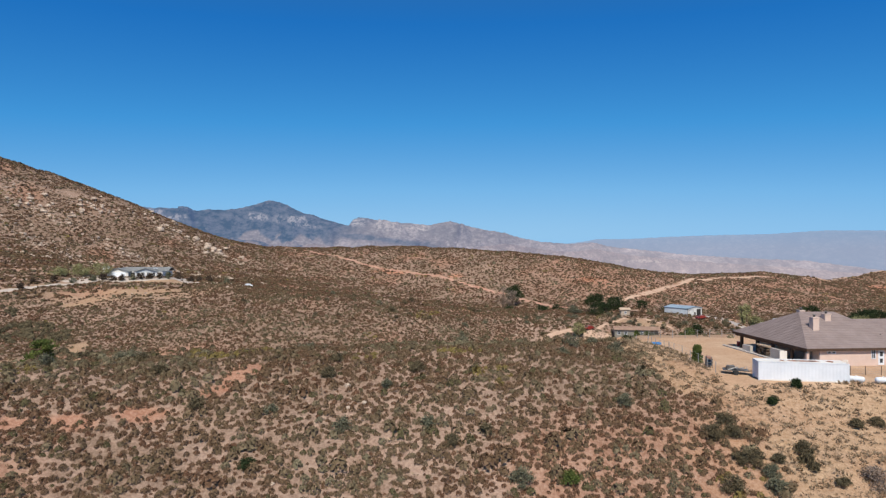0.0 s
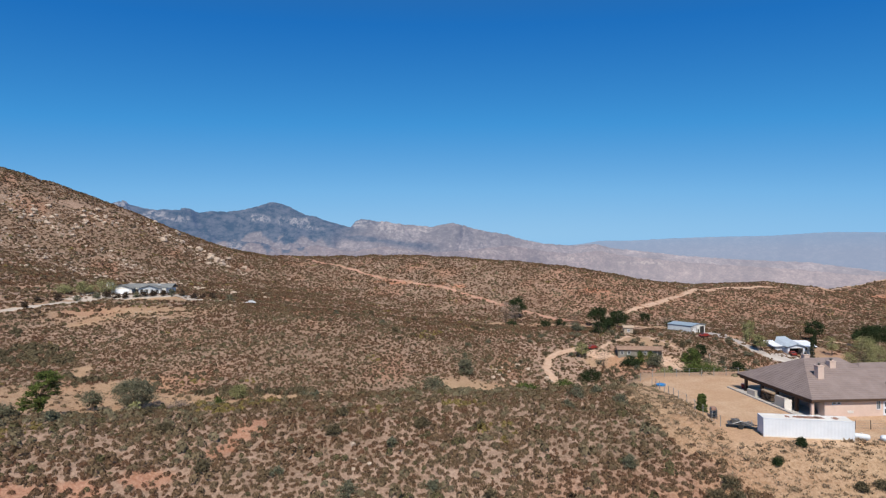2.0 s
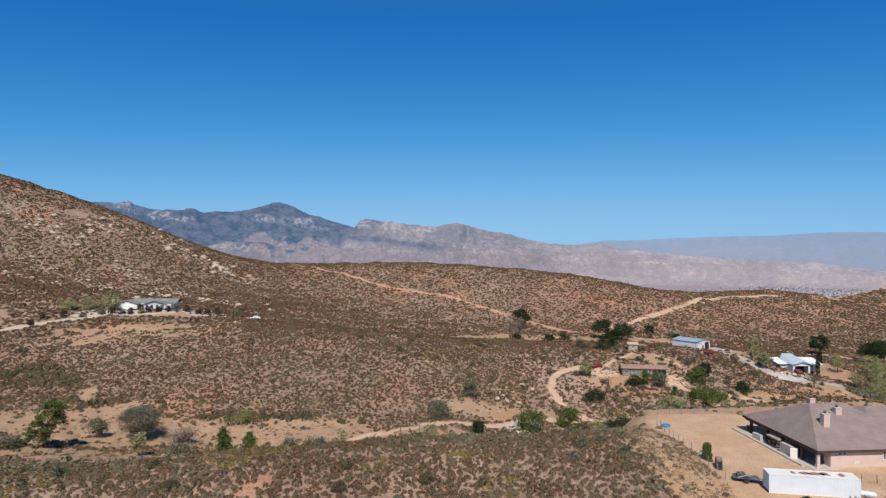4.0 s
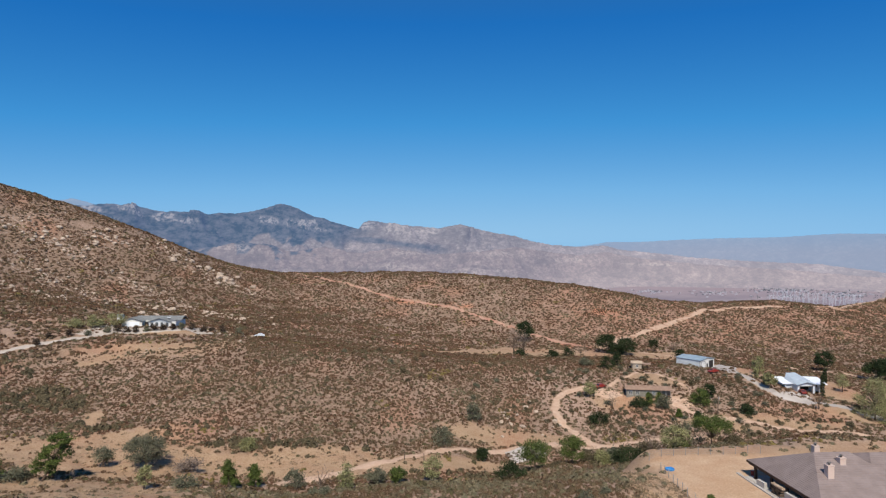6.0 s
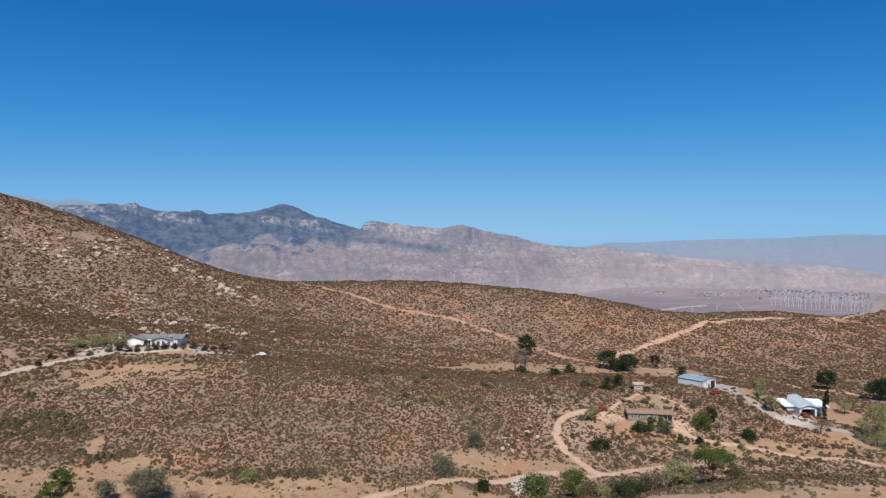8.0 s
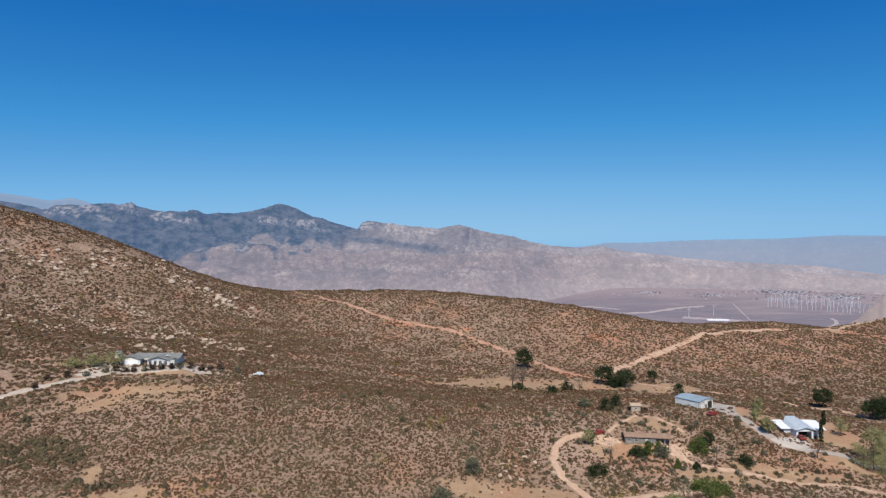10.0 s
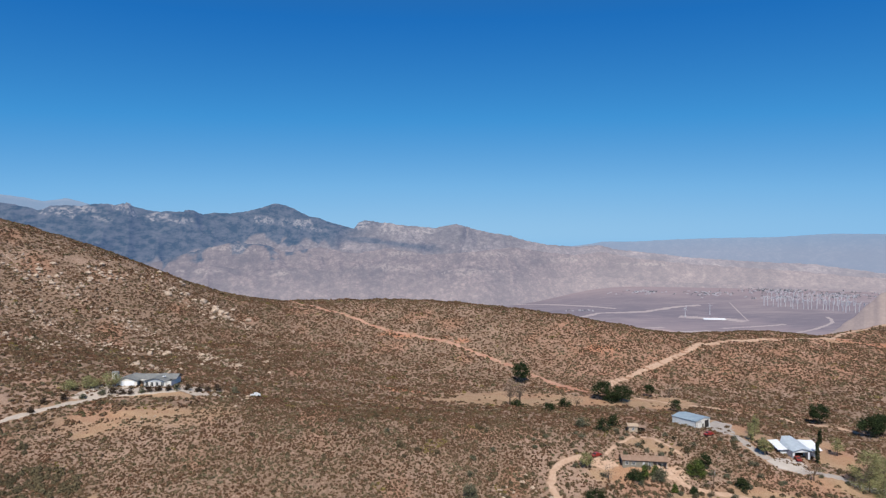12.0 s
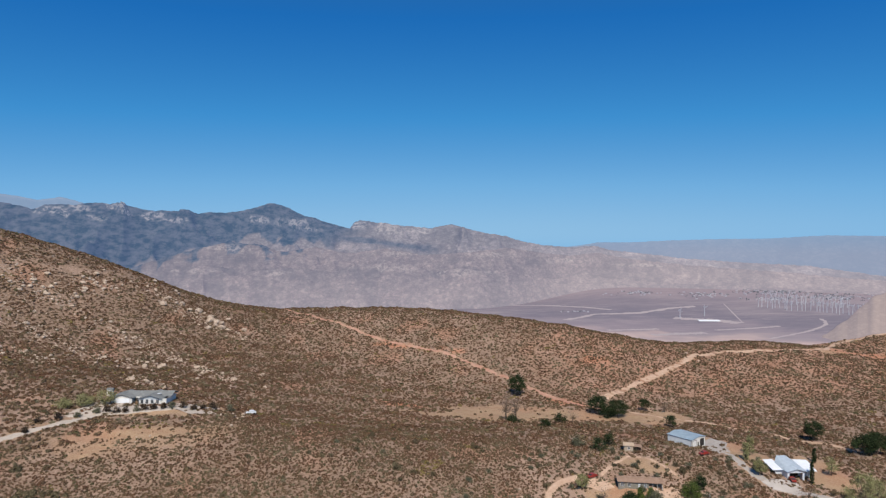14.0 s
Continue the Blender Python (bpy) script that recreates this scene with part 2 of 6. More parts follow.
FAR_RANGE = mountain_material("hazy_far_rock", (0.075, 0.06, 0.06), (0.11, 0.09, 0.085), (0.055, 0.055, 0.06), (0.04, 0.045, 0.05), (0.13, 0.11, 0.10),
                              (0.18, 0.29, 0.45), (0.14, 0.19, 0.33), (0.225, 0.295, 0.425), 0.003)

# ---- the lie of the land: broad rises and hollows ----
HUMPS = []


def hump(x, y, rise, spread):
    HUMPS.append((x, y, rise, spread))


hump(-176, 10, 1.12, 40); hump(-128, 10, 1.25, 40); hump(-80, 10, -3.60, 40); hump(-32, 10, 1.37, 40)
hump(16, 10, 2.00, 40); hump(64, 10, 0.55, 40); hump(112, 10, 0.42, 40); hump(160, 10, -0.27, 40)
hump(-152, 54, 2.89, 40); hump(-104, 54, 9.13, 40); hump(-56, 54, 7.59, 40); hump(-8, 54, 1.91, 40)
hump(40, 54, 2.37, 40); hump(88, 54, 7.53, 40); hump(136, 54, 8.15, 40); hump(184, 54, 2.71, 40)
hump(-176, 98, -10.55, 40); hump(-128, 98, -4.32, 40); hump(-80, 98, 8.77, 40); hump(-32, 98, 9.09, 40)
hump(16, 98, 6.65, 40); hump(64, 98, 5.97, 40); hump(112, 98, -0.56, 40); hump(160, 98, 6.73, 40)
hump(-152, 142, -0.70, 40); hump(-104, 142, 4.27, 40); hump(-56, 142, -12.36, 40); hump(-8, 142, -2.15, 40)
hump(40, 142, 0.68, 40); hump(88, 142, 16.75, 40); hump(136, 142, 0.10, 40); hump(184, 142, 3.47, 40)
hump(-187, 198, 2.78, 42); hump(-136, 198, -8.27, 42); hump(-85, 198, -4.52, 42); hump(-34, 198, 5.92, 42)
hump(17, 198, -9.10, 42); hump(68, 198, -11.43, 42); hump(119, 198, -9.25, 42); hump(170, 198, -0.65, 42)
hump(-161, 244, -1.61, 42); hump(-110, 244, 6.10, 42); hump(-59, 244, 6.29, 42); hump(-8, 244, 8.62, 42)
hump(42, 244, 0.88, 42); hump(93, 244, 11.29, 42); hump(144, 244, 0.93, 42); hump(195, 244, -1.86, 42)
hump(-187, 291, 5.46, 42); hump(-136, 291, 1.38, 42); hump(-85, 291, 2.35, 42); hump(-34, 291, -7.87, 42)
hump(17, 291, 1.31, 42); hump(68, 291, -3.85, 42); hump(119, 291, -0.61, 42); hump(170, 291, 2.38, 42)
hump(-457, 324, 10.88, 62); hump(-380, 324, 19.45, 62); hump(-304, 324, 4.68, 62); hump(-227, 324, 9.68, 62)
hump(-151, 324, -2.50, 62); hump(-74, 324, 2.69, 62); hump(2, 324, 0.23, 62); hump(79, 324, 5.41, 62)
hump(155, 324, -5.49, 62); hump(232, 324, 7.76, 62); hump(308, 324, -5.84, 62); hump(384, 324, 14.67, 62)
hump(461, 324, 1.98, 62); hump(-418, 390, 37.32, 62); hump(-342, 390, 19.69, 62); hump(-266, 390, -12.35, 62)
hump(-189, 390, -2.57, 62); hump(-113, 390, 10.76, 62); hump(-36, 390, 1.50, 62); hump(40, 390, -14.07, 62)
hump(117, 390, 1.22, 62); hump(193, 390, -13.41, 62); hump(270, 390, 5.22, 62); hump(346, 390, -4.30, 62)
hump(423, 390, -4.66, 62); hump(499, 390, -6.31, 62); hump(-457, 456, 28.40, 62); hump(-380, 456, 28.05, 62)
hump(-304, 456, 31.05, 62); hump(-227, 456, 22.76, 62); hump(-151, 456, -10.14, 62); hump(-74, 456, -4.49, 62)
hump(2, 456, -4.87, 62); hump(79, 456, 8.10, 62); hump(155, 456, 7.49, 62); hump(232, 456, 3.02, 62)
hump(308, 456, -2.87, 62); hump(384, 456, -14.41, 62); hump(461, 456, -18.33, 62); hump(-418, 521, 16.20, 62)
hump(-342, 521, 11.75, 62); hump(-266, 521, 23.83, 62); hump(-189, 521, 23.80, 62); hump(-113, 521, 1.85, 62)
hump(-36, 521, 15.55, 62); hump(40, 521, 13.91, 62); hump(117, 521, 13.79, 62); hump(193, 521, -6.97, 62)
hump(270, 521, 21.10, 62); hump(346, 521, 2.63, 62); hump(423, 521, 21.99, 62); hump(499, 521, -4.97, 62)
hump(-457, 587, 32.61, 62); hump(-380, 587, 16.22, 62); hump(-304, 587, -0.63, 62); hump(-227, 587, -25.16, 62)
hump(-151, 587, 6.29, 62); hump(-74, 587, 13.35, 62); hump(2, 587, 3.32, 62); hump(79, 587, -6.40, 62)
hump(155, 587, -11.89, 62); hump(232, 587, -0.82, 62); hump(308, 587, -24.85, 62); hump(384, 587, 12.25, 62)
hump(461, 587, 9.86, 62); hump(-418, 653, 21.79, 62); hump(-342, 653, 13.10, 62); hump(-266, 653, 27.21, 62)
hump(-189, 653, 15.68, 62); hump(-113, 653, -0.38, 62); hump(-36, 653, -9.72, 62); hump(40, 653, 12.01, 62)
hump(117, 653, -6.31, 62); hump(193, 653, 2.98, 62); hump(270, 653, -3.86, 62); hump(346, 653, -18.59, 62)
hump(423, 653, -4.42, 62); hump(499, 653, -0.12, 62); hump(-320, 140, 9.97, 110); hump(-340, 244, 24.77, 117)
hump(300, 140, -6.30, 110); hump(319, 244, -13.07, 117); hump(-200, -60, -3.85, 110); hump(0, -60, -26.47, 110)
hump(200, -60, -5.40, 110); hump(-66, 64, -0.35, 15); hump(-47, 64, 1.84, 15); hump(-28, 64, -1.68, 15)
hump(-9, 64, -1.59, 15); hump(10, 64, 2.05, 15); hump(29, 64, -0.62, 15); hump(-57, 79, 0.92, 15)
hump(-38, 79, 1.32, 15); hump(-19, 79, 2.24, 15); hump(0, 79, 1.60, 15); hump(19, 79, 1.05, 15)
hump(38, 79, 2.48, 15); hump(-66, 94, -0.44, 15); hump(-47, 94, 1.53, 15); hump(-28, 94, 3.14, 15)
hump(-9, 94, 1.34, 15); hump(10, 94, 2.97, 15); hump(29, 94, 2.30, 15); hump(-57, 109, -1.33, 15)
hump(-38, 109, -3.74, 15); hump(-19, 109, 1.32, 15); hump(0, 109, 1.58, 15); hump(19, 109, 0.74, 15)
hump(38, 109, 0.52, 15); hump(-66, 124, 1.39, 15); hump(-47, 124, 3.34, 15); hump(-28, 124, -0.18, 15)
hump(-9, 124, 0.47, 15); hump(10, 124, -2.46, 15); hump(29, 124, 0.19, 15)
hump(326, 556, 4.5, 15); hump(352, 554, 6.0, 17); hump(395, 552, 7.5, 20)


def step(a, b, v):
    t = np.clip((v - a) / (b - a), 0, 1)
    return t * t * (3 - 2 * t)


def waves(x, y, size, seed=0):
    """A smooth noise of about -1..1, of features of that size."""
    rng = np.random.RandomState(seed + 5)
    out = np.zeros(np.broadcast(x, y).shape)
    for k in range(9):
        a, p, s = rng.uniform(0, 2 * math.pi), rng.uniform(0, 6.28), rng.uniform(0.6, 1.7) * 2 * math.pi / size
        out += np.sin((x * math.cos(a) + y * math.sin(a)) * s + p + 1.3 * np.sin((y * math.cos(a) - x * math.sin(a)) * s * 0.6 + p))
    return out / 3.0


def lattice(x, y, seed=0):
    """A smooth lattice noise, 0..1, with cells of 1."""
    i, j = np.floor(x).astype(np.int64), np.floor(y).astype(np.int64)
    u, v = x - i, y - j
    u, v = u * u * (3 - 2 * u), v * v * (3 - 2 * v)

    def corner(a, b):
        h = np.sin(a * 127.1 + b * 311.7 + seed * 74.7) * 43758.5453
        return h - np.floor(h)
    return (corner(i, j) * (1 - u) + corner(i + 1, j) * u) * (1 - v) + (corner(i, j + 1) * (1 - u) + corner(i + 1, j + 1) * u) * v


def crags(x, y, size, seed=0, octaves=6):
    """Sharp-crested fractal relief, about 0..1."""
    out, amp, total, keep = 0.0, 1.0, 0.0, 1.0
    for k in range(octaves):
        r = 1 - np.abs(2 * lattice(x / size + 17.3 * k, y / size - 9.1 * k, seed + k) - 1)
        r = r * r * keep
        out, total, keep = out + r * amp, total + amp, np.clip(r * 1.6, 0.25, 1)
        amp, size = amp * 0.5, size * 0.5
    return out / total * 1.5


VALLEY_Z = -287.0


def height(x, y):
    x, y = np.asarray(x, float), np.asarray(y, float)
    z = np.full(np.broadcast(x, y).shape, -12.0)
    for hx, hy, rise, spread in HUMPS:
        z = z + rise * np.exp(-((x - hx) ** 2 + (y - hy) ** 2) / (2 * spread * spread))
    pad = 1 - step(0, 7, np.hypot(np.maximum(np.abs(x - 82) - 41, 0), np.maximum(np.abs(y - 101) - 21.5, 0)))
    z = z * (1 - pad)
    terrace = 1 - step(0, 8, np.hypot(np.maximum(np.abs(x + 126) - 15, 0), np.maximum(np.abs(y - 281) - 8, 0)))
    z = z * (1 - terrace) + 4.0 * terrace
    rough = (1 - pad) * (1 - terrace)
    z = z + rough * (0.22 * waves(x, y, 9.0, 1) + 0.5 * waves(x, y, 34.0, 2) * step(60, 160, np.hypot(x, y)))
    rills = lattice((0.86 * x + 0.5 * y) / 1.3, (0.86 * y - 0.5 * x) / 9.0, 3) + 0.6 * lattice((0.8 * x + 0.6 * y) / 0.6, (0.8 * y - 0.6 * x) / 5.0, 4) - 0.8
    z = z + 0.7 * rills * bank(x, y) * (1 - pad) * step(110, 90, y)
    r = np.hypot(x, y)
    far = step(560, 1500, r)
    right = step(0.12, 0.3, x / np.maximum(r, 1.0))
    return z * (1 - far) + (VALLEY_Z + (12 + 66 * right) * step(3000, 4500, r)) * far


def at(x, y, lift=0.0):
    return Vector((x, y, float(height(x, y)) + lift))


def spot(x, y, cx, cy, rx, ry, turn=0.0):
    """1 inside a soft-edged ellipse, 0 outside."""
    c, s = math.cos(radians(turn)), math.sin(radians(turn))
    u, v = ((x - cx) * c + (y - cy) * s) / rx, ((y - cy) * c - (x - cx) * s) / ry
    return 1 - step(0.75, 1.2, np.hypot(u, v) + 0.14 * waves(x, y, 7.0, 9))


ROADS = {}      # name: (points, half width)


def near_road(x, y):
    """1 on a road."""
    out = np.zeros(np.broadcast(x, y).shape)
    for pts, half in ROADS.values():
        for (ax, ay), (bx, by) in zip(pts[:-1], pts[1:]):
            dx, dy = bx - ax, by - ay
            t = np.clip(((x - ax) * dx + (y - ay) * dy) / (dx * dx + dy * dy), 0, 1)
            out = np.maximum(out, 1 - step(half * 0.8, half * 1.25, np.hypot(x - ax - t * dx, y - ay - t * dy)))
    return out


def yard(x, y):
    """1 on the level house yard."""
    return 1 - step(0, 3, np.hypot(np.maximum(np.abs(x - 82) - 43, 0), np.maximum(np.abs(y - 98.5) - 19.5, 0)))


def bank(x, y):
    """1 on the bare bank beside and below the yard, up to where the knoll's scrub ends."""
    edge = np.interp(y, [60, 66.7, 68.7, 72.7, 76.3, 83.3, 93.3, 112, 126], [36, 36.4, 36.6, 34.9, 32.2, 29.1, 28.3, 30.5, 36])
    return step(-1.2, 1.4, x - edge + 0.9 * waves(x, y, 6.0, 41)) * (1 - step(122, 132, y)) * (1 - step(118, 126, x))


def bare_ground(x, y):
    """How far the ground is bare field, yard or bank rather than brush."""
    b = 1 - step(0, 6, np.hypot(np.maximum(np.abs(x - 82) - 43, 0), np.maximum(np.abs(y - 99) - 21, 0)))
    for e in ((-89.2, 166.7, 44.6, 13.8, -4), (-42.5, 167.8, 31.9, 8.5, 8), (-10.6, 167.8, 42.5, 6.4, 10), (62, 66, 32, 12, -2), (34, 82, 5, 9, 25), (-76, 139, 30, 10, -8), (-72, 127, 30, 9, -6), (-122, 270, 22, 4, 3), (-95, 178, 20, 7, 20), (-112, 250, 22, 4.5, 8), (-128, 238, 9, 4, 40),
              (33, 346, 31, 23, 10), (62, 343, 28, 15, -5), (100, 338, 24, 11, 0), (87, 247, 9, 4, 0), (306, 490, 17, 8, 25), (356, 549, 48, 6, 0), (318, 514, 7, 16, -12), (296, 481, 14, 4, 10), (106, 327, 17, 6, 0), (131, 277, 6, 9, 20), (10.6, 337.7, 27.6, 5.3, 3), (125.3, 342, 12.7, 14.9, 0), (70, 231, 15, 6, 0), (80.7, 252, 8, 3.5, 0), (118.9, 217, 24, 4.5, -5), (157, 252, 10, 13, 0), (134, 263, 8, 10, 40),
              (125.3, 278.2, 10.6, 14.9, 20), (21.2, 197.5, 23.4, 7.4, 10), (159.3, 227.3, 27.6, 8.5, 0), (-107, 194, 3, 7, 10), (159.3, 265.5, 9.6, 8.5, 0), (93.5, 212.4, 14, 4, -20)):
        b = np.maximum(b, spot(x, y, *e))
    b = np.maximum(b, 0.97 * bank(x, y))
    return np.maximum(b, 0.55 * spot(x, y, -112, 246, 36, 11, 8))


ROCK_BANDS = (((-212, 470), (-176, 466), (-146, 460)), ((-214, 408), (-186, 405), (-157, 391), (-111, 346)), ((-262, 384), (-224, 376), (-203, 367), (-171, 372)),
              ((-283, 420), (-258, 414), (-238, 417)), ((-240, 443), (-228, 452)), ((-152, 322), (-138, 315)), ((-236, 345), (-205, 338)))
DRY_BANDS = (((-282, 430), (-253, 449), (-222, 485)), ((-143, 479), (-129, 464)), ((-172, 250), (-150, 262)))


def banded(x, y, bands, width):
    """1 along the bands of the hillside, 0 away from them."""
    out = np.zeros(np.broadcast(x, y).shape)
    for pts in bands:
        for (ax, ay), (bx, by) in zip(pts[:-1], pts[1:]):
            dx, dy = bx - ax, by - ay
            t = np.clip(((x - ax) * dx + (y - ay) * dy) / (dx * dx + dy * dy), 0, 1)
            out = np.maximum(out, 1 - step(0.3 * width, width, np.hypot(x - ax - t * dx, y - ay - t * dy) + 0.3 * width * waves(x, y, 14.0, 33)))
    return out


BELT = (((97, 275), (101, 259), (106, 250), (111, 240), (116, 226), (124, 216)),)


def sparse(x, y):
    """1 where the scrub is thin: round the houses in the hollow and beside the bare yard."""
    r = 1 - step(0, 14, np.hypot(np.maximum(np.abs(x - 122) - 82, 0), np.maximum(np.abs(y - 190) - 64, 0)))
    r = r * (1 - 0.9 * banded(x, y, BELT, 11.0))
    r = np.maximum(r, 0.6 * spot(x, y, 27, 108, 9, 14))
    return np.maximum(r, 0.55 * spot(x, y, -112, 232, 46, 14, 8))


def red_ground(x, y):
    r = np.zeros(np.broadcast(x, y).shape)
    for e in ((111, 430, 14, 4.5, 0), (342, 495, 30, 6.0, 3), (-22.6, 80.6, 3.2, 2.0, 55), (-24.6, 76.6, 2.4, 1.2, 50), (-31, 71, 3.4, 1.1, 25), (-37, 68.3, 4, 1.1, 14), (-44, 66.5, 3.5, 1.2, 10), (-31.9, 467.3, 14.9, 3.2, -10), (318.6, 505.5, 12.7, 8.5, 0), (79.7, 366.4, 17, 5.3, -40), (12.7, 456.7, 12.7, 2.1, -20), (-19.1, 350.5, 14.9, 4.2, 0)):
        r = np.maximum(r, spot(x, y, *e))
    r = np.maximum(r * (0.85 - 0.33 * step(120, 90, y)), 0.28 * step(0.5, 1.3, waves(x, y, 60.0, 4)))
    return np.maximum(r, (0.26 + 0.12 * waves(x, y, 26.0, 23)) * step(40, 110, x) * step(365, 400, y))


# ---- mesh helpers ----
def mesh_from(name, verts, faces, mats=(), smooth=False):
    me = bpy.data.meshes.new(name)
    me.from_pydata(verts, [], faces)
    for m in mats:
        me.materials.append(m)
    if smooth:
        me.polygons.foreach_set("use_smooth", np.ones(len(me.polygons), bool))
    me.update()
    return me


def point_values(me, name, values):
    me.attributes.new(name, "FLOAT", "POINT").data.foreach_set("value", np.asarray(values, np.float32))


def tri_mesh(name, verts, mat, tint):
    """A mesh of loose triangles from an array of n x 3 x 3, with a tint for each."""
    n = len(verts)
    me = bpy.data.meshes.new(name)
    me.vertices.add(n * 3)
    me.loops.add(n * 3)
    me.polygons.add(n)
    me.vertices.foreach_set("co", np.ascontiguousarray(verts, np.float32).ravel())
    me.loops.foreach_set("vertex_index", np.arange(n * 3, dtype=np.int32))
    me.polygons.foreach_set("loop_start", np.arange(0, n * 3, 3, dtype=np.int32))
    me.materials.append(mat)
    me.update(calc_edges=True)
    point_values(me, "tint", np.repeat(tint, 3))
    return me


def thing(name, place=(0, 0, 0), turn=0.0, label="", category="", group="", kind="", size=1.0):
    ob = new(name)
    ob.matrix_world = pose(*place, 0, 0, turn) @ Matrix.Scale(size, 4)
    return tagged(ob, label, category, group, kind)


def part(name, bm, mat, parent, label=""):
    me = bpy.data.meshes.new(name)
    bm.normal_update()
    bm.to_mesh(me)
    bm.free()
    me.materials.append(mat)
    ob = new(name, me)
    ob.parent = parent
    return tagged(ob, label)


def boxes(*list_of, bevel=0.0):
    """Boxes as (x0, y0, z0, x1, y1, z1) in one bmesh."""
    bm = bmesh.new()
    for x0, y0, z0, x1, y1, z1 in list_of:
        r = bmesh.ops.create_cube(bm, size=1.0)
        for v in r["verts"]:
            v.co = Vector(((x0 + x1) / 2 + v.co.x * (x1 - x0), (y0 + y1) / 2 + v.co.y * (y1 - y0), (z0 + z1) / 2 + v.co.z * (z1 - z0)))
    if bevel:
        bmesh.ops.bevel(bm, geom=bm.edges[:], offset=bevel, segments=2, affect="EDGES", profile=0.6)
    return bm


def hull(points, faces):
    bm = bmesh.new()
    vs = [bm.verts.new(p) for p in points]
    for f in faces:
        bm.faces.new([vs[i] for i in f])
    bmesh.ops.recalc_face_normals(bm, faces=bm.faces)
    return bm


def rod(points, radii, sides=8, bm=None):
    """A round bar through the points, closed at its ends."""
    bm = bm or bmesh.new()
    rings = []
    for i, p in enumerate(points):
        p = Vector(p)
        d = (Vector(points[min(i + 1, len(points) - 1)]) - Vector(points[max(i - 1, 0)])).normalized()
        a = d.orthogonal().normalized()
        b = d.cross(a)
        rings.append([bm.verts.new(p + (a * math.cos(k * 2 * math.pi / sides) + b * math.sin(k * 2 * math.pi / sides)) * radii[i]) for k in range(sides)])
    for r0, r1 in zip(rings[:-1], rings[1:]):
        for k in range(sides):
            bm.faces.new((r0[k], r0[(k + 1) % sides], r1[(k + 1) % sides], r1[k]))
    bm.faces.new(rings[0][::-1])
    bm.faces.new(rings[-1])
    return bm

# ---- roads: their lines on the plan ----
ROADS["road_1"] = ([(-132.8, 543.7), (-115.8, 534.2), (-78.6, 509.8), (-53.1, 485.3), (-30.8, 470.5), (-9.6, 460.9), (10.6, 451.4), (29.7, 433.3), (46.7, 415.2), (61.6, 392.9), (75.4, 371.7), (85, 360), (97.7, 356.8)], 1.6)
ROADS["road_2"] = ([(89.2, 363.2), (105.1, 380.2), (122.1, 394), (141.2, 409.9), (165.7, 433.3), (184.8, 453.5), (210.3, 465.2), (237.9, 468.3), (264.4, 471.5), (289.9, 480), (308, 496), (322, 518), (340, 537), (372, 546), (410, 548)], 2.4)
ROADS["road_3"] = ([(54.2, 240), (46.7, 237.9), (41.4, 230.5), (39.3, 222), (40.4, 213.5), (44.6, 206), (48.9, 198.6)], 1.5)
ROADS["road_4"] = ([(63.7, 242.1), (70.1, 250.6), (78.6, 257), (85, 254.9), (90.3, 248.5), (92.4, 241.1)], 0.8)
ROADS["road_5"] = ([(78.6, 235.8), (86, 225.1), (93.5, 218.8), (104.1, 214.5), (118.9, 212.4), (135.9, 208.2), (159.3, 201.8), (185.9, 191.2)], 1.3)
ROADS["road_6"] = ([(125.5, 276), (123, 264), (124, 252), (127.4, 241.5), (138.1, 235.8), (152.9, 229.4), (175.2, 217.7)], 2.3)
ROADS["road_7"] = ([(-63, 145.9), (-46.3, 148.5), (-36.1, 156), (-26.6, 162.5), (-15.9, 171), (-4.2, 177.4), (10.6, 183.7), (24.4, 190.1), (39.3, 197.5), (53.1, 198.6), (65.8, 201.8), (85, 203.9)], 1.6)
ROADS["road_8"] = ([(-185.9, 212.4), (-169.9, 227.3), (-159.3, 243.2), (-150.8, 253.8), (-144.4, 261.3), (-138.1, 269.7), (-129.6, 271.9), (-114.7, 271.9), (-103, 278.2), (-93.5, 278.2)], 2.0)
ROADS["road_9"] = ([(97.7, 356.8), (112, 347), (130, 339), (152.7, 326), (163, 315), (172, 305), (195, 289)], 1.4)


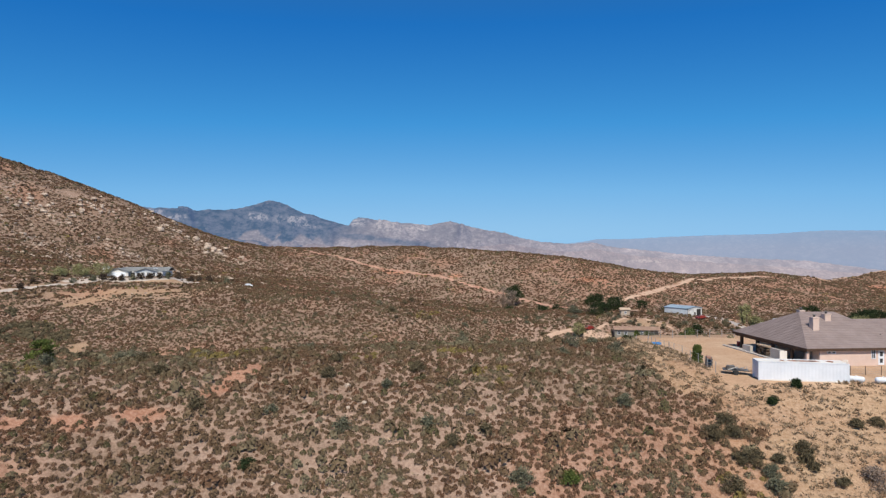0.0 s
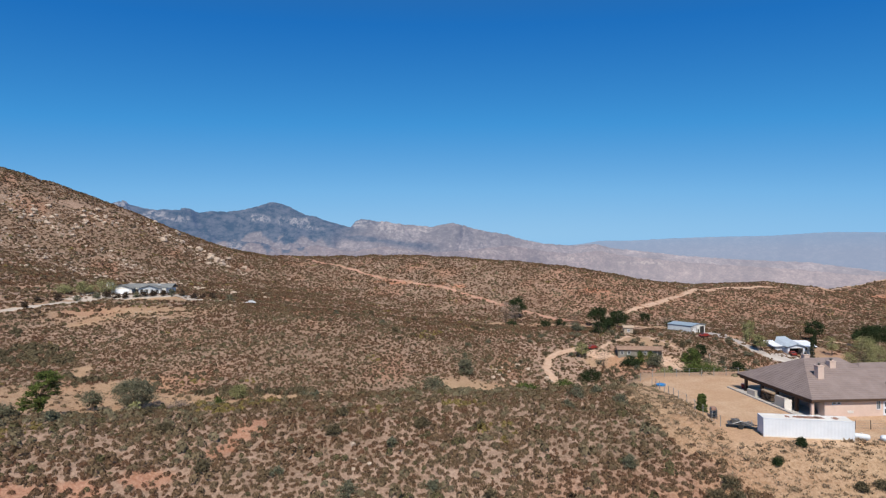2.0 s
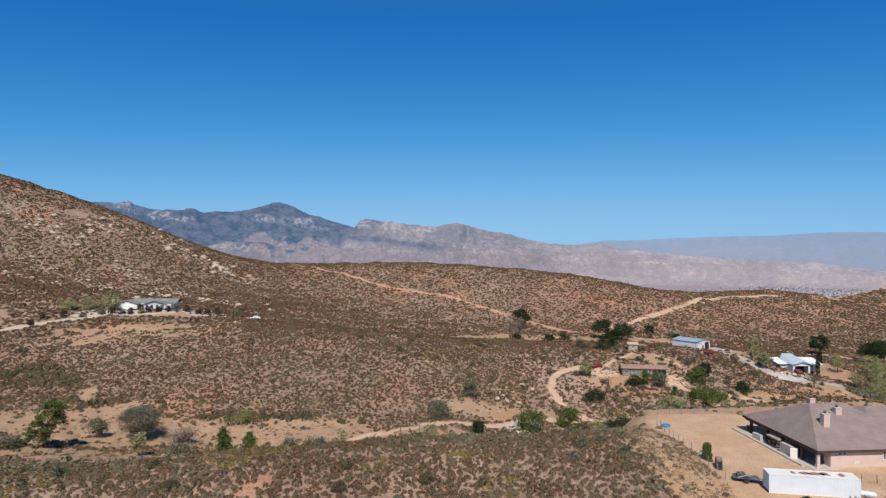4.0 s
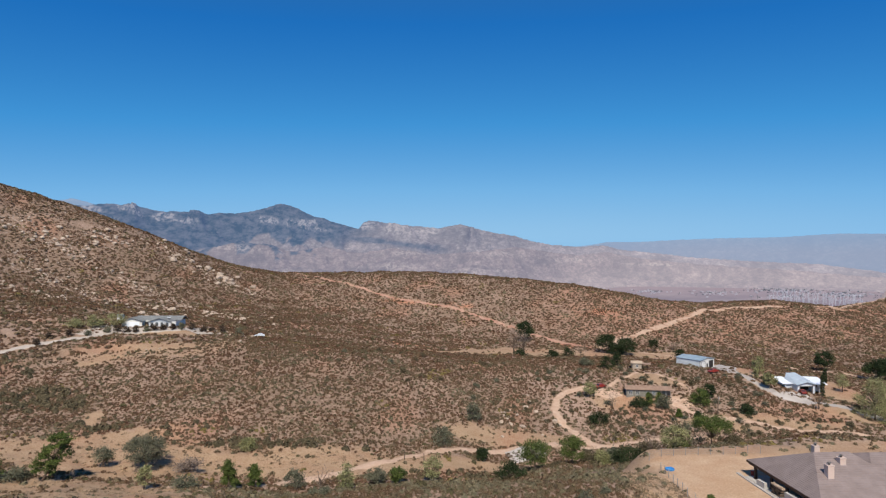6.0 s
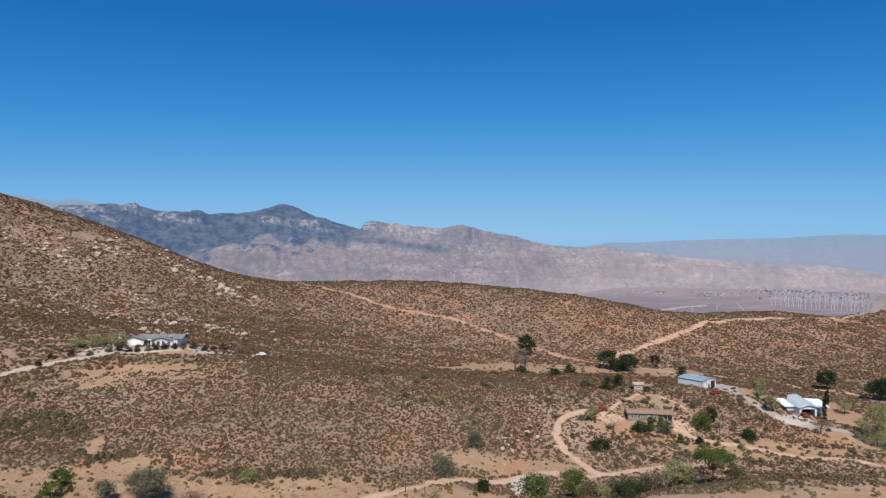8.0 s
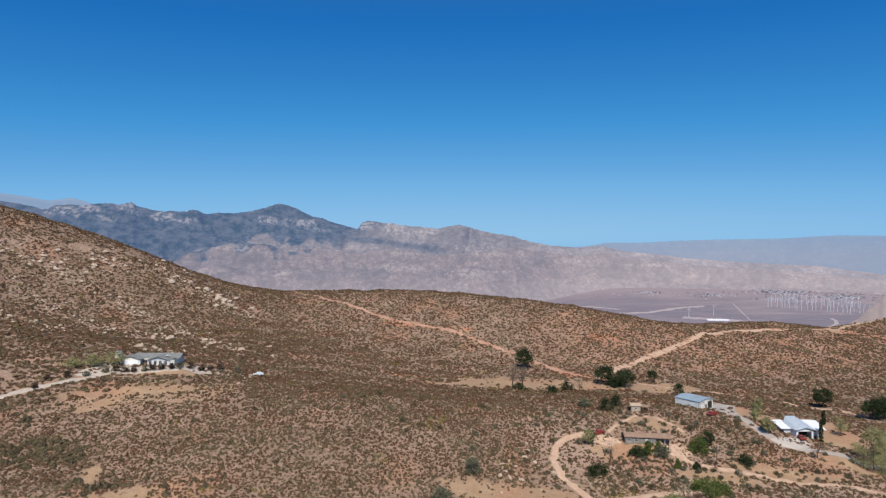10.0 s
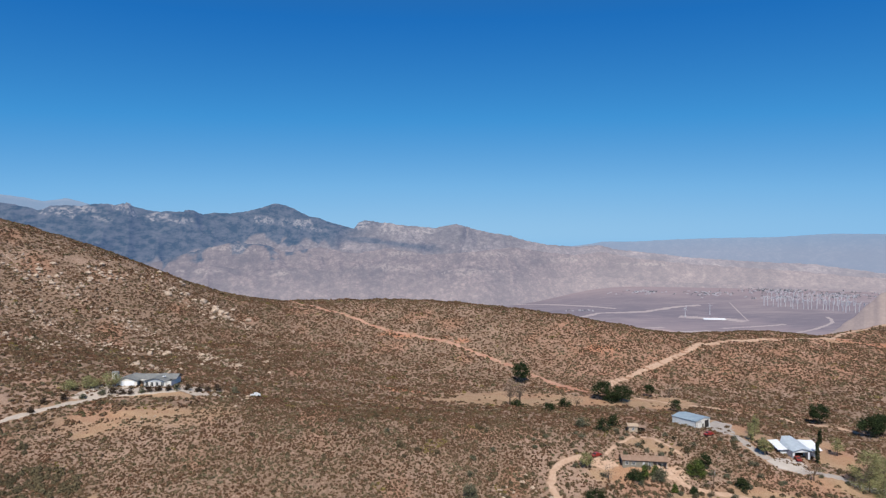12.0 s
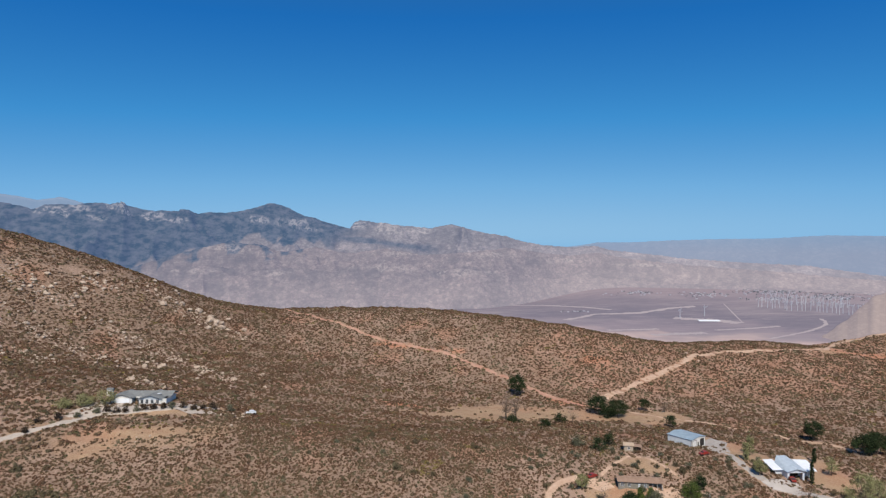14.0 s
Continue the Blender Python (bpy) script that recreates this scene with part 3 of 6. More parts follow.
# ---- ground: one sheet from under the camera to the far valley ----
def build_ground():
    fine = np.arange(-44, 44.01, 0.25)
    turn = np.radians(np.concatenate([fine, np.arange(47, 316, 3.0)]))
    radius = np.concatenate([[2.0, 6.0, 12, 20, 28, 36], 42 * 1.0112 ** np.arange(0, 252), np.geomspace(705, 4900, 110)])
    rr, aa = np.meshgrid(radius, turn, indexing="ij")
    x, y = rr * np.sin(aa), rr * np.cos(aa)
    z = height(x, y)
    n, m = rr.shape
    verts = np.stack([x, y, z], -1).reshape(-1, 3)
    i, j = np.meshgrid(np.arange(n - 1), np.arange(m), indexing="ij")
    k = (j + 1) % m
    faces = np.stack([i * m + k, (i + 1) * m + k, (i + 1) * m + j, i * m + j], -1).reshape(-1, 4)
    cap = [list(range(m))[::-1]]
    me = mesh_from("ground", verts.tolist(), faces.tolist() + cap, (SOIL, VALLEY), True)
    flat = x.ravel(), y.ravel()
    point_values(me, "bare", np.maximum(bare_ground(*flat), near_road(*flat) * 0.8))
    dist = np.hypot(*flat)
    slope = step(-95, -150, flat[0]) * step(290, 330, flat[1])
    rocky = np.maximum(banded(*flat, ROCK_BANDS, 9.0), 1.4 * banded(*flat, DRY_BANDS, 6.0))
    point_values(me, "litter", np.clip(0.60 - 0.12 * step(95, 125, dist) + 0.42 * step(150, 185, dist) - 0.2 * step(270, 330, dist) + 0.35 * slope - 0.3 * rocky - 0.6 * sparse(*flat) + 0.22 * waves(*flat, 45.0, 14) + 0.16 * waves(*flat, 12.0, 15), 0, 1))
    point_values(me, "sand", np.maximum(yard(*flat), 0.12 * bank(*flat)))
    point_values(me, "red", red_ground(*flat))
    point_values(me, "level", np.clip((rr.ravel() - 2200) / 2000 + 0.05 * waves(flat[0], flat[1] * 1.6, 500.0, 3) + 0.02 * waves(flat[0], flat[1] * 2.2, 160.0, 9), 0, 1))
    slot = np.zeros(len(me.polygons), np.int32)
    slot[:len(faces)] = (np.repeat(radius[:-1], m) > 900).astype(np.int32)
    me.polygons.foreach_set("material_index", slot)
    tagged(new("ground", me), "dry desert hills of pinkish soil falling to a wide valley", "ground", kind="structure")


build_ground()


def ribbon(name, pts, half, mat, label, lift=0.13, seed=0):
    """A strip of road that follows the ground, with uneven edges."""
    rng = np.random.RandomState(seed)
    p = np.array(pts, float)
    dist = np.r_[0, np.cumsum(np.hypot(*np.diff(p, axis=0).T))]
    s = np.arange(0, dist[-1], 1.6)
    c = np.stack([np.interp(s, dist, p[:, 0]), np.interp(s, dist, p[:, 1])], 1)
    for _ in range(6):
        c[1:-1] = (c[:-2] + 2 * c[1:-1] + c[2:]) / 4
    d = np.gradient(c, axis=0)
    d /= np.hypot(*d.T)[:, None]
    side = np.stack([-d[:, 1], d[:, 0]], 1)
    rows = []
    for k, f in enumerate((-1, -0.5, 0, 0.5, 1)):
        w = half * f * (1 + (0.28 * rng.uniform(-1, 1, len(s)) if abs(f) == 1 else 0))
        q = c + side * (w * np.ones(len(s)))[:, None]
        rows.append(np.c_[q, height(q[:, 0], q[:, 1]) + (lift if abs(f) < 1 else -0.05) - (0.05 if f == 0 else 0)])
    v = np.stack(rows, 1).reshape(-1, 3)
    faces = [(i * 5 + k, i * 5 + k + 1, i * 5 + k + 6, i * 5 + k + 5) for i in range(len(s) - 1) for k in range(4)]
    tagged(new(name, mesh_from(name, v.tolist(), faces, (mat,), True)), label, "road", kind="structure")


for i, (name, (pts, half)) in enumerate(ROADS.items()):
    red = name == "road_1"
    ribbon(name, pts, half, RED_TRACK if red else GREY_GRAVEL if name == "road_6" else GRAVEL if name == "road_8" else TRACK,
           "narrow reddish dirt track across the brush" if red else "pale dirt road winding through dry brush", seed=i)


def slab(name, outline, mat, label, lift=0.22):
    """A flat yard or drive laid on the ground."""
    c = np.mean(outline, 0)
    fine = [(x0 + (x1 - x0) * k / 6, y0 + (y1 - y0) * k / 6) for (x0, y0), (x1, y1) in zip(outline, outline[1:] + outline[:1]) for k in range(6)]
    outline, steps = fine, np.linspace(0.02, 1.0, 16)
    v = [(c[0] + (x - c[0]) * f, c[1] + (y - c[1]) * f) for f in steps for x, y in outline]
    z = height(np.array([p[0] for p in v]), np.array([p[1] for p in v]))
    v = [(x, y, float(h) + (lift if i < 15 * len(outline) else -0.15)) for i, ((x, y), h) in enumerate(zip(v, z))]
    n = len(outline)
    faces = [(k * n + i, k * n + (i + 1) % n, (k + 1) * n + (i + 1) % n, (k + 1) * n + i) for k in range(15) for i in range(n)] + [tuple(range(n))]
    tagged(new(name, mesh_from(name, v, faces, (mat,), True)), label, "yard", kind="structure")


slab("pavement_1", [(112, 271), (119, 264), (124, 269), (131.6, 284), (127, 290), (119, 283)], GREY_GRAVEL, "grey gravel yard beside the steel shed")
slab("pavement_5", [(79.5, 230.5), (81.5, 232.4), (88.5, 235.5), (92, 230), (86, 225), (80.5, 227.5)], TRACK, "pale dirt parking place beside the mobile home")
slab("pavement_6", [(54.5, 236), (58, 239.5), (65, 239), (67, 235.2), (61.6, 233)], TRACK, "pale dirt parking place behind the mobile home")
slab("pavement_2", [(125.3, 243.2), (130.6, 245.3), (139.1, 245.3), (141.2, 241.1), (135.9, 236.8), (127.4, 237.9)], ASPHALT, "pale paved drive before the white house")
slab("pavement_3", [(-153, 262), (-150, 272), (-148.5, 282), (-141, 280), (-123, 278), (-112, 279), (-104, 282.5), (-97, 278), (-92, 271), (-96, 269), (-103, 272), (-114.7, 270), (-130, 266.5), (-142, 262.5), (-150, 259)], GRAVEL, "pale gravel apron round the hillside house", 0.22)
slab("pavement_4", [(18.1, 186.9), (25.5, 191.2), (30.8, 191.2), (30.8, 184.8), (25.5, 179.5), (20.2, 179.5)], ASPHALT, "pale paved turning place in the hollow")


# ---- far land ----
def skyline(turn, points):
    return np.interp(turn, [p[0] for p in points], [p[1] for p in points])


def range_of(name, points, near, far, foot, mat, label, relief, seed, jag, woods=(), patches=(), detail=85, pitch=0.1, back=1200, size=430.0, span=(-40, 40)):
    """A range or a row of hills: its skyline by direction, relief, and where it is wooded or bare. near and far: (to the left, to the right)."""
    turn = np.arange(span[0], span[1] + 0.01, pitch)
    rows = np.linspace(0, 1, detail)
    ss, aa = np.meshgrid(rows, turn, indexing="ij")
    side = step(3, 15, aa)
    n0, f0 = near[0] + (near[1] - near[0]) * side, far[0] + (far[1] - far[0]) * side
    ground_z = foot[0] + (foot[1] - foot[0]) * side
    rr = n0 + (f0 - n0) * np.minimum(ss / 0.9, 1.02)
    x, y = rr * np.sin(np.radians(aa)), rr * np.cos(np.radians(aa))
    top = skyline(aa, points) + jag * (4 * waves(aa * 80, 0 * aa, 70.0, seed) + 2 * waves(aa * 80, 0 * aa, 30.0, seed + 1))
    rise = step(0, 1, np.clip(ss / 0.9, 0, 1)) * 0.45 + np.clip(ss / 0.9, 0, 1) ** 1.3 * 0.55
    ridge = crags(x + 0.2 * size * waves(x, y, 1.2 * size, seed + 9), y * 0.8, size, seed)
    spine = crags(x + 0.3 * y, y - 0.3 * x, 0.38 * size, seed + 2)
    z = ground_z + (top - ground_z) * rise + relief * (1 - 0.7 * side) * np.clip((top - ground_z) / 560, 0.12, 1) ** 1.2 * (0.68 * ridge + 0.32 * spine - 0.5) * np.clip(ss * 2.5, 0, 1) * np.clip((0.9 - ss) / 0.25, 0, 1)
    z = np.minimum(z, top + 0 * z)
    z[ss > 0.9] -= (ss[ss > 0.9] - 0.9) * back
    n, m = z.shape
    i, j = np.meshgrid(np.arange(n - 1), np.arange(m - 1), indexing="ij")
    faces = np.stack([i * m + j, (i + 1) * m + j, (i + 1) * m + j + 1, i * m + j + 1], -1).reshape(-1, 4)
    me = mesh_from(name, np.stack([x, y, z], -1).reshape(-1, 3).tolist(), faces.tolist(), (mat,), True)
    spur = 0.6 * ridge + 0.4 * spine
    # crest takes the relief itself, so the colour lightens along ridges
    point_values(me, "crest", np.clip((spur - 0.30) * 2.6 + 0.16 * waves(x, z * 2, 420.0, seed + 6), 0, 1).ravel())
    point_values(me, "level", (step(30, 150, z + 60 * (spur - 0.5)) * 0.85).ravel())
    # air: the painted haze thickens to the right and low down
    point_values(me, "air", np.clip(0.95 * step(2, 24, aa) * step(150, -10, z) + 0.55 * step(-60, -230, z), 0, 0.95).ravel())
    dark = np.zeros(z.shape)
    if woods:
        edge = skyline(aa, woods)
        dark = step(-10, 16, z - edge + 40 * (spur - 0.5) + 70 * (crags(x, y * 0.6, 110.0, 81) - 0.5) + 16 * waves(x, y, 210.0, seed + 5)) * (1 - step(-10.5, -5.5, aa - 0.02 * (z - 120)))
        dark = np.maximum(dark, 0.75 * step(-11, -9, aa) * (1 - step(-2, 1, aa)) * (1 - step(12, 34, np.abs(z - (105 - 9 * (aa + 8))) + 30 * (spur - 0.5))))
    pale = np.zeros(z.shape)
    for pa, pz, wide, tall in patches:
        near_it = np.hypot((aa - pa + 0.012 * (z - pz)) / wide, (z - pz) / tall)
        pale = np.maximum(pale, (1 - step(0.5, 1.15, near_it + 0.9 * (0.5 - crags(x, y * 0.6, 90.0, 71)))) * 0.62)
    point_values(me, "dark", (dark * 0.96).ravel())
    point_values(me, "pale", pale.ravel())
    tagged(new(name, me), label, "mountains", kind="structure")


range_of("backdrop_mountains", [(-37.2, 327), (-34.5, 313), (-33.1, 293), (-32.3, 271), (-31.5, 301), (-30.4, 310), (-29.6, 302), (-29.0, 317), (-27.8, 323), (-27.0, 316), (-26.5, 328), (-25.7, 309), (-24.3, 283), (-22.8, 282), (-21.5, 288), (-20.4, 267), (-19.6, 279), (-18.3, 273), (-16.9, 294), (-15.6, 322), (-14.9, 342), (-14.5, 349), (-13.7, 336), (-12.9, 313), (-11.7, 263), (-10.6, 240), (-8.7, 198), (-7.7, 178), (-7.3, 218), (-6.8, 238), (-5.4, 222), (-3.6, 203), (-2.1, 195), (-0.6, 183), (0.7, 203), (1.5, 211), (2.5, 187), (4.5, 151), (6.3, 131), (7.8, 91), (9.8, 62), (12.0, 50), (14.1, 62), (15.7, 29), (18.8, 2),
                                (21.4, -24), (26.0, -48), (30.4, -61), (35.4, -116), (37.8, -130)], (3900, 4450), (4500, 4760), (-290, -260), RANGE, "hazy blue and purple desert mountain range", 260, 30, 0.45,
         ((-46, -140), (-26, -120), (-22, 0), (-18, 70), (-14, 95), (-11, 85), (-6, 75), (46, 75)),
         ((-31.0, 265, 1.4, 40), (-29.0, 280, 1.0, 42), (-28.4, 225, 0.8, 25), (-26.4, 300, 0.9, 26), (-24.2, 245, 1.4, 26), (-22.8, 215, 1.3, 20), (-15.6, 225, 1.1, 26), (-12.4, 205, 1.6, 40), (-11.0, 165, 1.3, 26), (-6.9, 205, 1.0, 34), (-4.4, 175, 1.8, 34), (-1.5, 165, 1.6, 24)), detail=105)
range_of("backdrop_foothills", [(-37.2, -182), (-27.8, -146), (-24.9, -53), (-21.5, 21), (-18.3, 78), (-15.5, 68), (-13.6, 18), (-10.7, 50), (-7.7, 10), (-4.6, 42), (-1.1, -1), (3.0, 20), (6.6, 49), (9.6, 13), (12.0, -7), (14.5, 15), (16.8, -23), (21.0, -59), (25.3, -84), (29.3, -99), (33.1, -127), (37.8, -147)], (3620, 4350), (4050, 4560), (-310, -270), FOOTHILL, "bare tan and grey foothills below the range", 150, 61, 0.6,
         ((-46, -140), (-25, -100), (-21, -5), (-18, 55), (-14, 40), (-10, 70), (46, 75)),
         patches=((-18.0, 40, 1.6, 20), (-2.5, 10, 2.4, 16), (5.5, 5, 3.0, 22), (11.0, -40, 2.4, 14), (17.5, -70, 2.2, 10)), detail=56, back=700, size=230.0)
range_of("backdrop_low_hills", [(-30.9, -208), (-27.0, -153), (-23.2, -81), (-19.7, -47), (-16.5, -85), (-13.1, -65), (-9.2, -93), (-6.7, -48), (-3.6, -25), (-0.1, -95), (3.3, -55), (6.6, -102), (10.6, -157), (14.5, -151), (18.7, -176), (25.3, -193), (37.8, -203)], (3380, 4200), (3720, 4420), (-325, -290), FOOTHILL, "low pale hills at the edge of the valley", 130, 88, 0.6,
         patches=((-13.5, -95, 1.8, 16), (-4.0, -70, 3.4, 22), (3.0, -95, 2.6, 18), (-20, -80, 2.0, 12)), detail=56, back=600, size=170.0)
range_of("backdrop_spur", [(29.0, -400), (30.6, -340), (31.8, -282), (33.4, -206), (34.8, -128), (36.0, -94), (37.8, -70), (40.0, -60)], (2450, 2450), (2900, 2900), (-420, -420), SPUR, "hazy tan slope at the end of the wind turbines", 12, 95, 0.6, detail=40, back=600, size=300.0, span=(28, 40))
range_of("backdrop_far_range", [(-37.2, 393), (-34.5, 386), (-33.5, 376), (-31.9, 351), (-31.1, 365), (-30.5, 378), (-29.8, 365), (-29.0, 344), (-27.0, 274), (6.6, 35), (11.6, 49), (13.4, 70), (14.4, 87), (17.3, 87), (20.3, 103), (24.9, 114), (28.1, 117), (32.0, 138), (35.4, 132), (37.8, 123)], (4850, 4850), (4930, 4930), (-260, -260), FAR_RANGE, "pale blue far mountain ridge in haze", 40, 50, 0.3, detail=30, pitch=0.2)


# ---- brush: thousands of low shrubs, joined by zone ----
def shrub_shape(rng, plates, plate, sprigs, sprig, slim=0.2):
    """Loose triangles of one rounded shrub about 1 m wide, standing on z = 0: a dome of leafy plates with sprigs standing out of it."""
    out, lumps = [], rng.uniform(0, 6.28, 3)
    for i in range(plates + sprigs):
        u, a = (i + rng.uniform(0, 1)) / plates if i < plates else rng.uniform(0, 1), i * 2.39996 + rng.uniform(-0.4, 0.4)
        u = min(u, 0.999) ** 0.85
        r = 0.46 * (1 + 0.14 * math.sin(2 * a + lumps[0]) + 0.10 * math.sin(3 * a + lumps[1]) + 0.08 * math.sin(5 * u + lumps[2]))
        way = Vector((math.cos(a) * math.sqrt(1 - u * u), math.sin(a) * math.sqrt(1 - u * u), u))
        p = Vector((way.x * r, way.y * r, way.z * r * 1.02 - 0.02))
        if i < plates:
            up = (way + Vector(rng.uniform(-0.45, 0.45, 3))).normalized()
            side = up.orthogonal().normalized()
            side = Matrix.Rotation(rng.uniform(0, 6.28), 3, up) @ side
            other, s = up.cross(side), plate * rng.uniform(0.75, 1.3)
            out.append((p - side * s * 0.55 - other * s * 0.4, p + side * s * 0.55 - other * s * 0.4, p + other * s * 0.7))
        else:
            d = (way * 0.7 + Vector((0, 0, 0.7)) + Vector(rng.uniform(-0.5, 0.5, 3))).normalized()
            side = d.cross(Vector(rng.uniform(-1, 1, 3))).normalized()
            s = sprig * rng.uniform(0.6, 1.4)
            p = p * 0.94
            out.append((p - side * s * slim, p + side * s * slim, p + d * s * 1.15))
    return np.array([[tuple(v) for v in t] for t in out], float)


def rock_shape(rng):
    """Loose triangles of one angular rock about 1 m wide."""
    rings = []
    for k, (r, z) in enumerate(((0.5, -0.2), (0.52, 0.18), (0.33, 0.44))):
        rings.append([Vector((r * math.cos(a + rng.uniform(-0.3, 0.3)) * rng.uniform(0.65, 1.2), r * math.sin(a) * rng.uniform(0.65, 1.2), z * rng.uniform(0.7, 1.25))) for a in np.arange(5) * 2 * math.pi / 5 + k * 0.4])
    top, out = Vector((rng.uniform(-0.15, 0.15), rng.uniform(-0.15, 0.15), 0.5)), []
    for k in range(2):
        for i in range(5):
            a, b, c, d = rings[k][i], rings[k][(i + 1) % 5], rings[k + 1][(i + 1) % 5], rings[k + 1][i]
            out += [(a, b, c), (a, c, d)]
    out += [(rings[2][i], rings[2][(i + 1) % 5], top) for i in range(5)]
    return np.array([[tuple(v) for v in t] for t in out], float)


def scatter(name, label, x, y, sizes, tints, shapes, mat, rng, flat=0.85, group=""):
    """Shrubs at the places given, as one object of stuff."""
    pieces, tint = [], []
    which = rng.randint(0, len(shapes), len(x))
    z = height(x, y) - 0.04
    turn = rng.uniform(0, 2 * math.pi, len(x))
    for k, shape in enumerate(shapes):
        sel = np.where(which == k)[0]
        if not len(sel):
            continue
        c, s = np.cos(turn[sel]), np.sin(turn[sel])
        sx, sy, sz = (sizes[sel] * rng.uniform(0.85, 1.2, len(sel)) for _ in range(3))
        v = shape[None]
        vx, vy = v[..., 0] * sx[:, None, None], v[..., 1] * sy[:, None, None]
        g = np.stack([vx * c[:, None, None] - vy * s[:, None, None] + x[sel][:, None, None], vx * s[:, None, None] + vy * c[:, None, None] + y[sel][:, None, None],
                      v[..., 2] * sz[:, None, None] * flat + z[sel][:, None, None]], -1)
        pieces.append(g.reshape(-1, 3, 3))
        tint.append(np.repeat(tints[sel], len(shape)))
    me = tri_mesh(name, np.concatenate(pieces), mat, np.concatenate(tint))
    tagged(new(name, me), label, "rocks" if mat is STONE else "brush", kind="stuff")


def sow(rng, near, far, spacing, sector=38.5):
    """Jittered places over a ring sector of the plan, evenly dense."""
    n = int(math.radians(2 * sector) / 2 * (far ** 2 - near ** 2) / spacing ** 2)
    r = np.sqrt(rng.uniform(near ** 2, far ** 2, n))
    a = np.radians(rng.uniform(-sector, sector, n))
    return r * np.sin(a), r * np.cos(a)


def thin(x, y, least):
    """Drops places that crowd an earlier one."""
    cells, keep = {}, []
    for i, (a, b, l) in enumerate(zip(x, y, least)):
        k = (int(a // 2), int(b // 2))
        if all((a - x[j]) ** 2 + (b - y[j]) ** 2 > (0.5 * (l + least[j])) ** 2 for di in (-1, 0, 1) for dj in (-1, 0, 1) for j in cells.get((k[0] + di, k[1] + dj), ())):
            cells.setdefault(k, []).append(i)
            keep.append(i)
    return np.array(keep)


def species_and_distance_tint(x, y, size, rng):
    """Tint 0..1: olive sage among the larger shrubs, brown and rust buckwheat among the smaller, some green, yellow
    drifts; darker brown with distance.
    """
    # distance moves the tint to darker stops, in place of a shaded far copy
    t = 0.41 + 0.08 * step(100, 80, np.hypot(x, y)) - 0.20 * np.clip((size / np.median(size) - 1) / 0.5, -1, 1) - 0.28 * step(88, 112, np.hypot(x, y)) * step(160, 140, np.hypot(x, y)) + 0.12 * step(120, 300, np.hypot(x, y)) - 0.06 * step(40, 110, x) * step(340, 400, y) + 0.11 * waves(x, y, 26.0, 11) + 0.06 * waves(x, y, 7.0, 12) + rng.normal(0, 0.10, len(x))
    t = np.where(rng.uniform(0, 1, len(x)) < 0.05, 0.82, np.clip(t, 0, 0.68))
    drift = np.maximum(np.maximum(spot(x, y, -9, 86, 3.2, 1.6), spot(x, y, 4.4, 88, 3.4, 1.5)), spot(x, y, 8.6, 80, 2.4, 2.0))
    return np.where(((waves(x, y, 30.0, 17) > 1.35) | (drift > 0.4)) & (rng.uniform(0, 1, len(x)) < 0.5), 0.97, t)


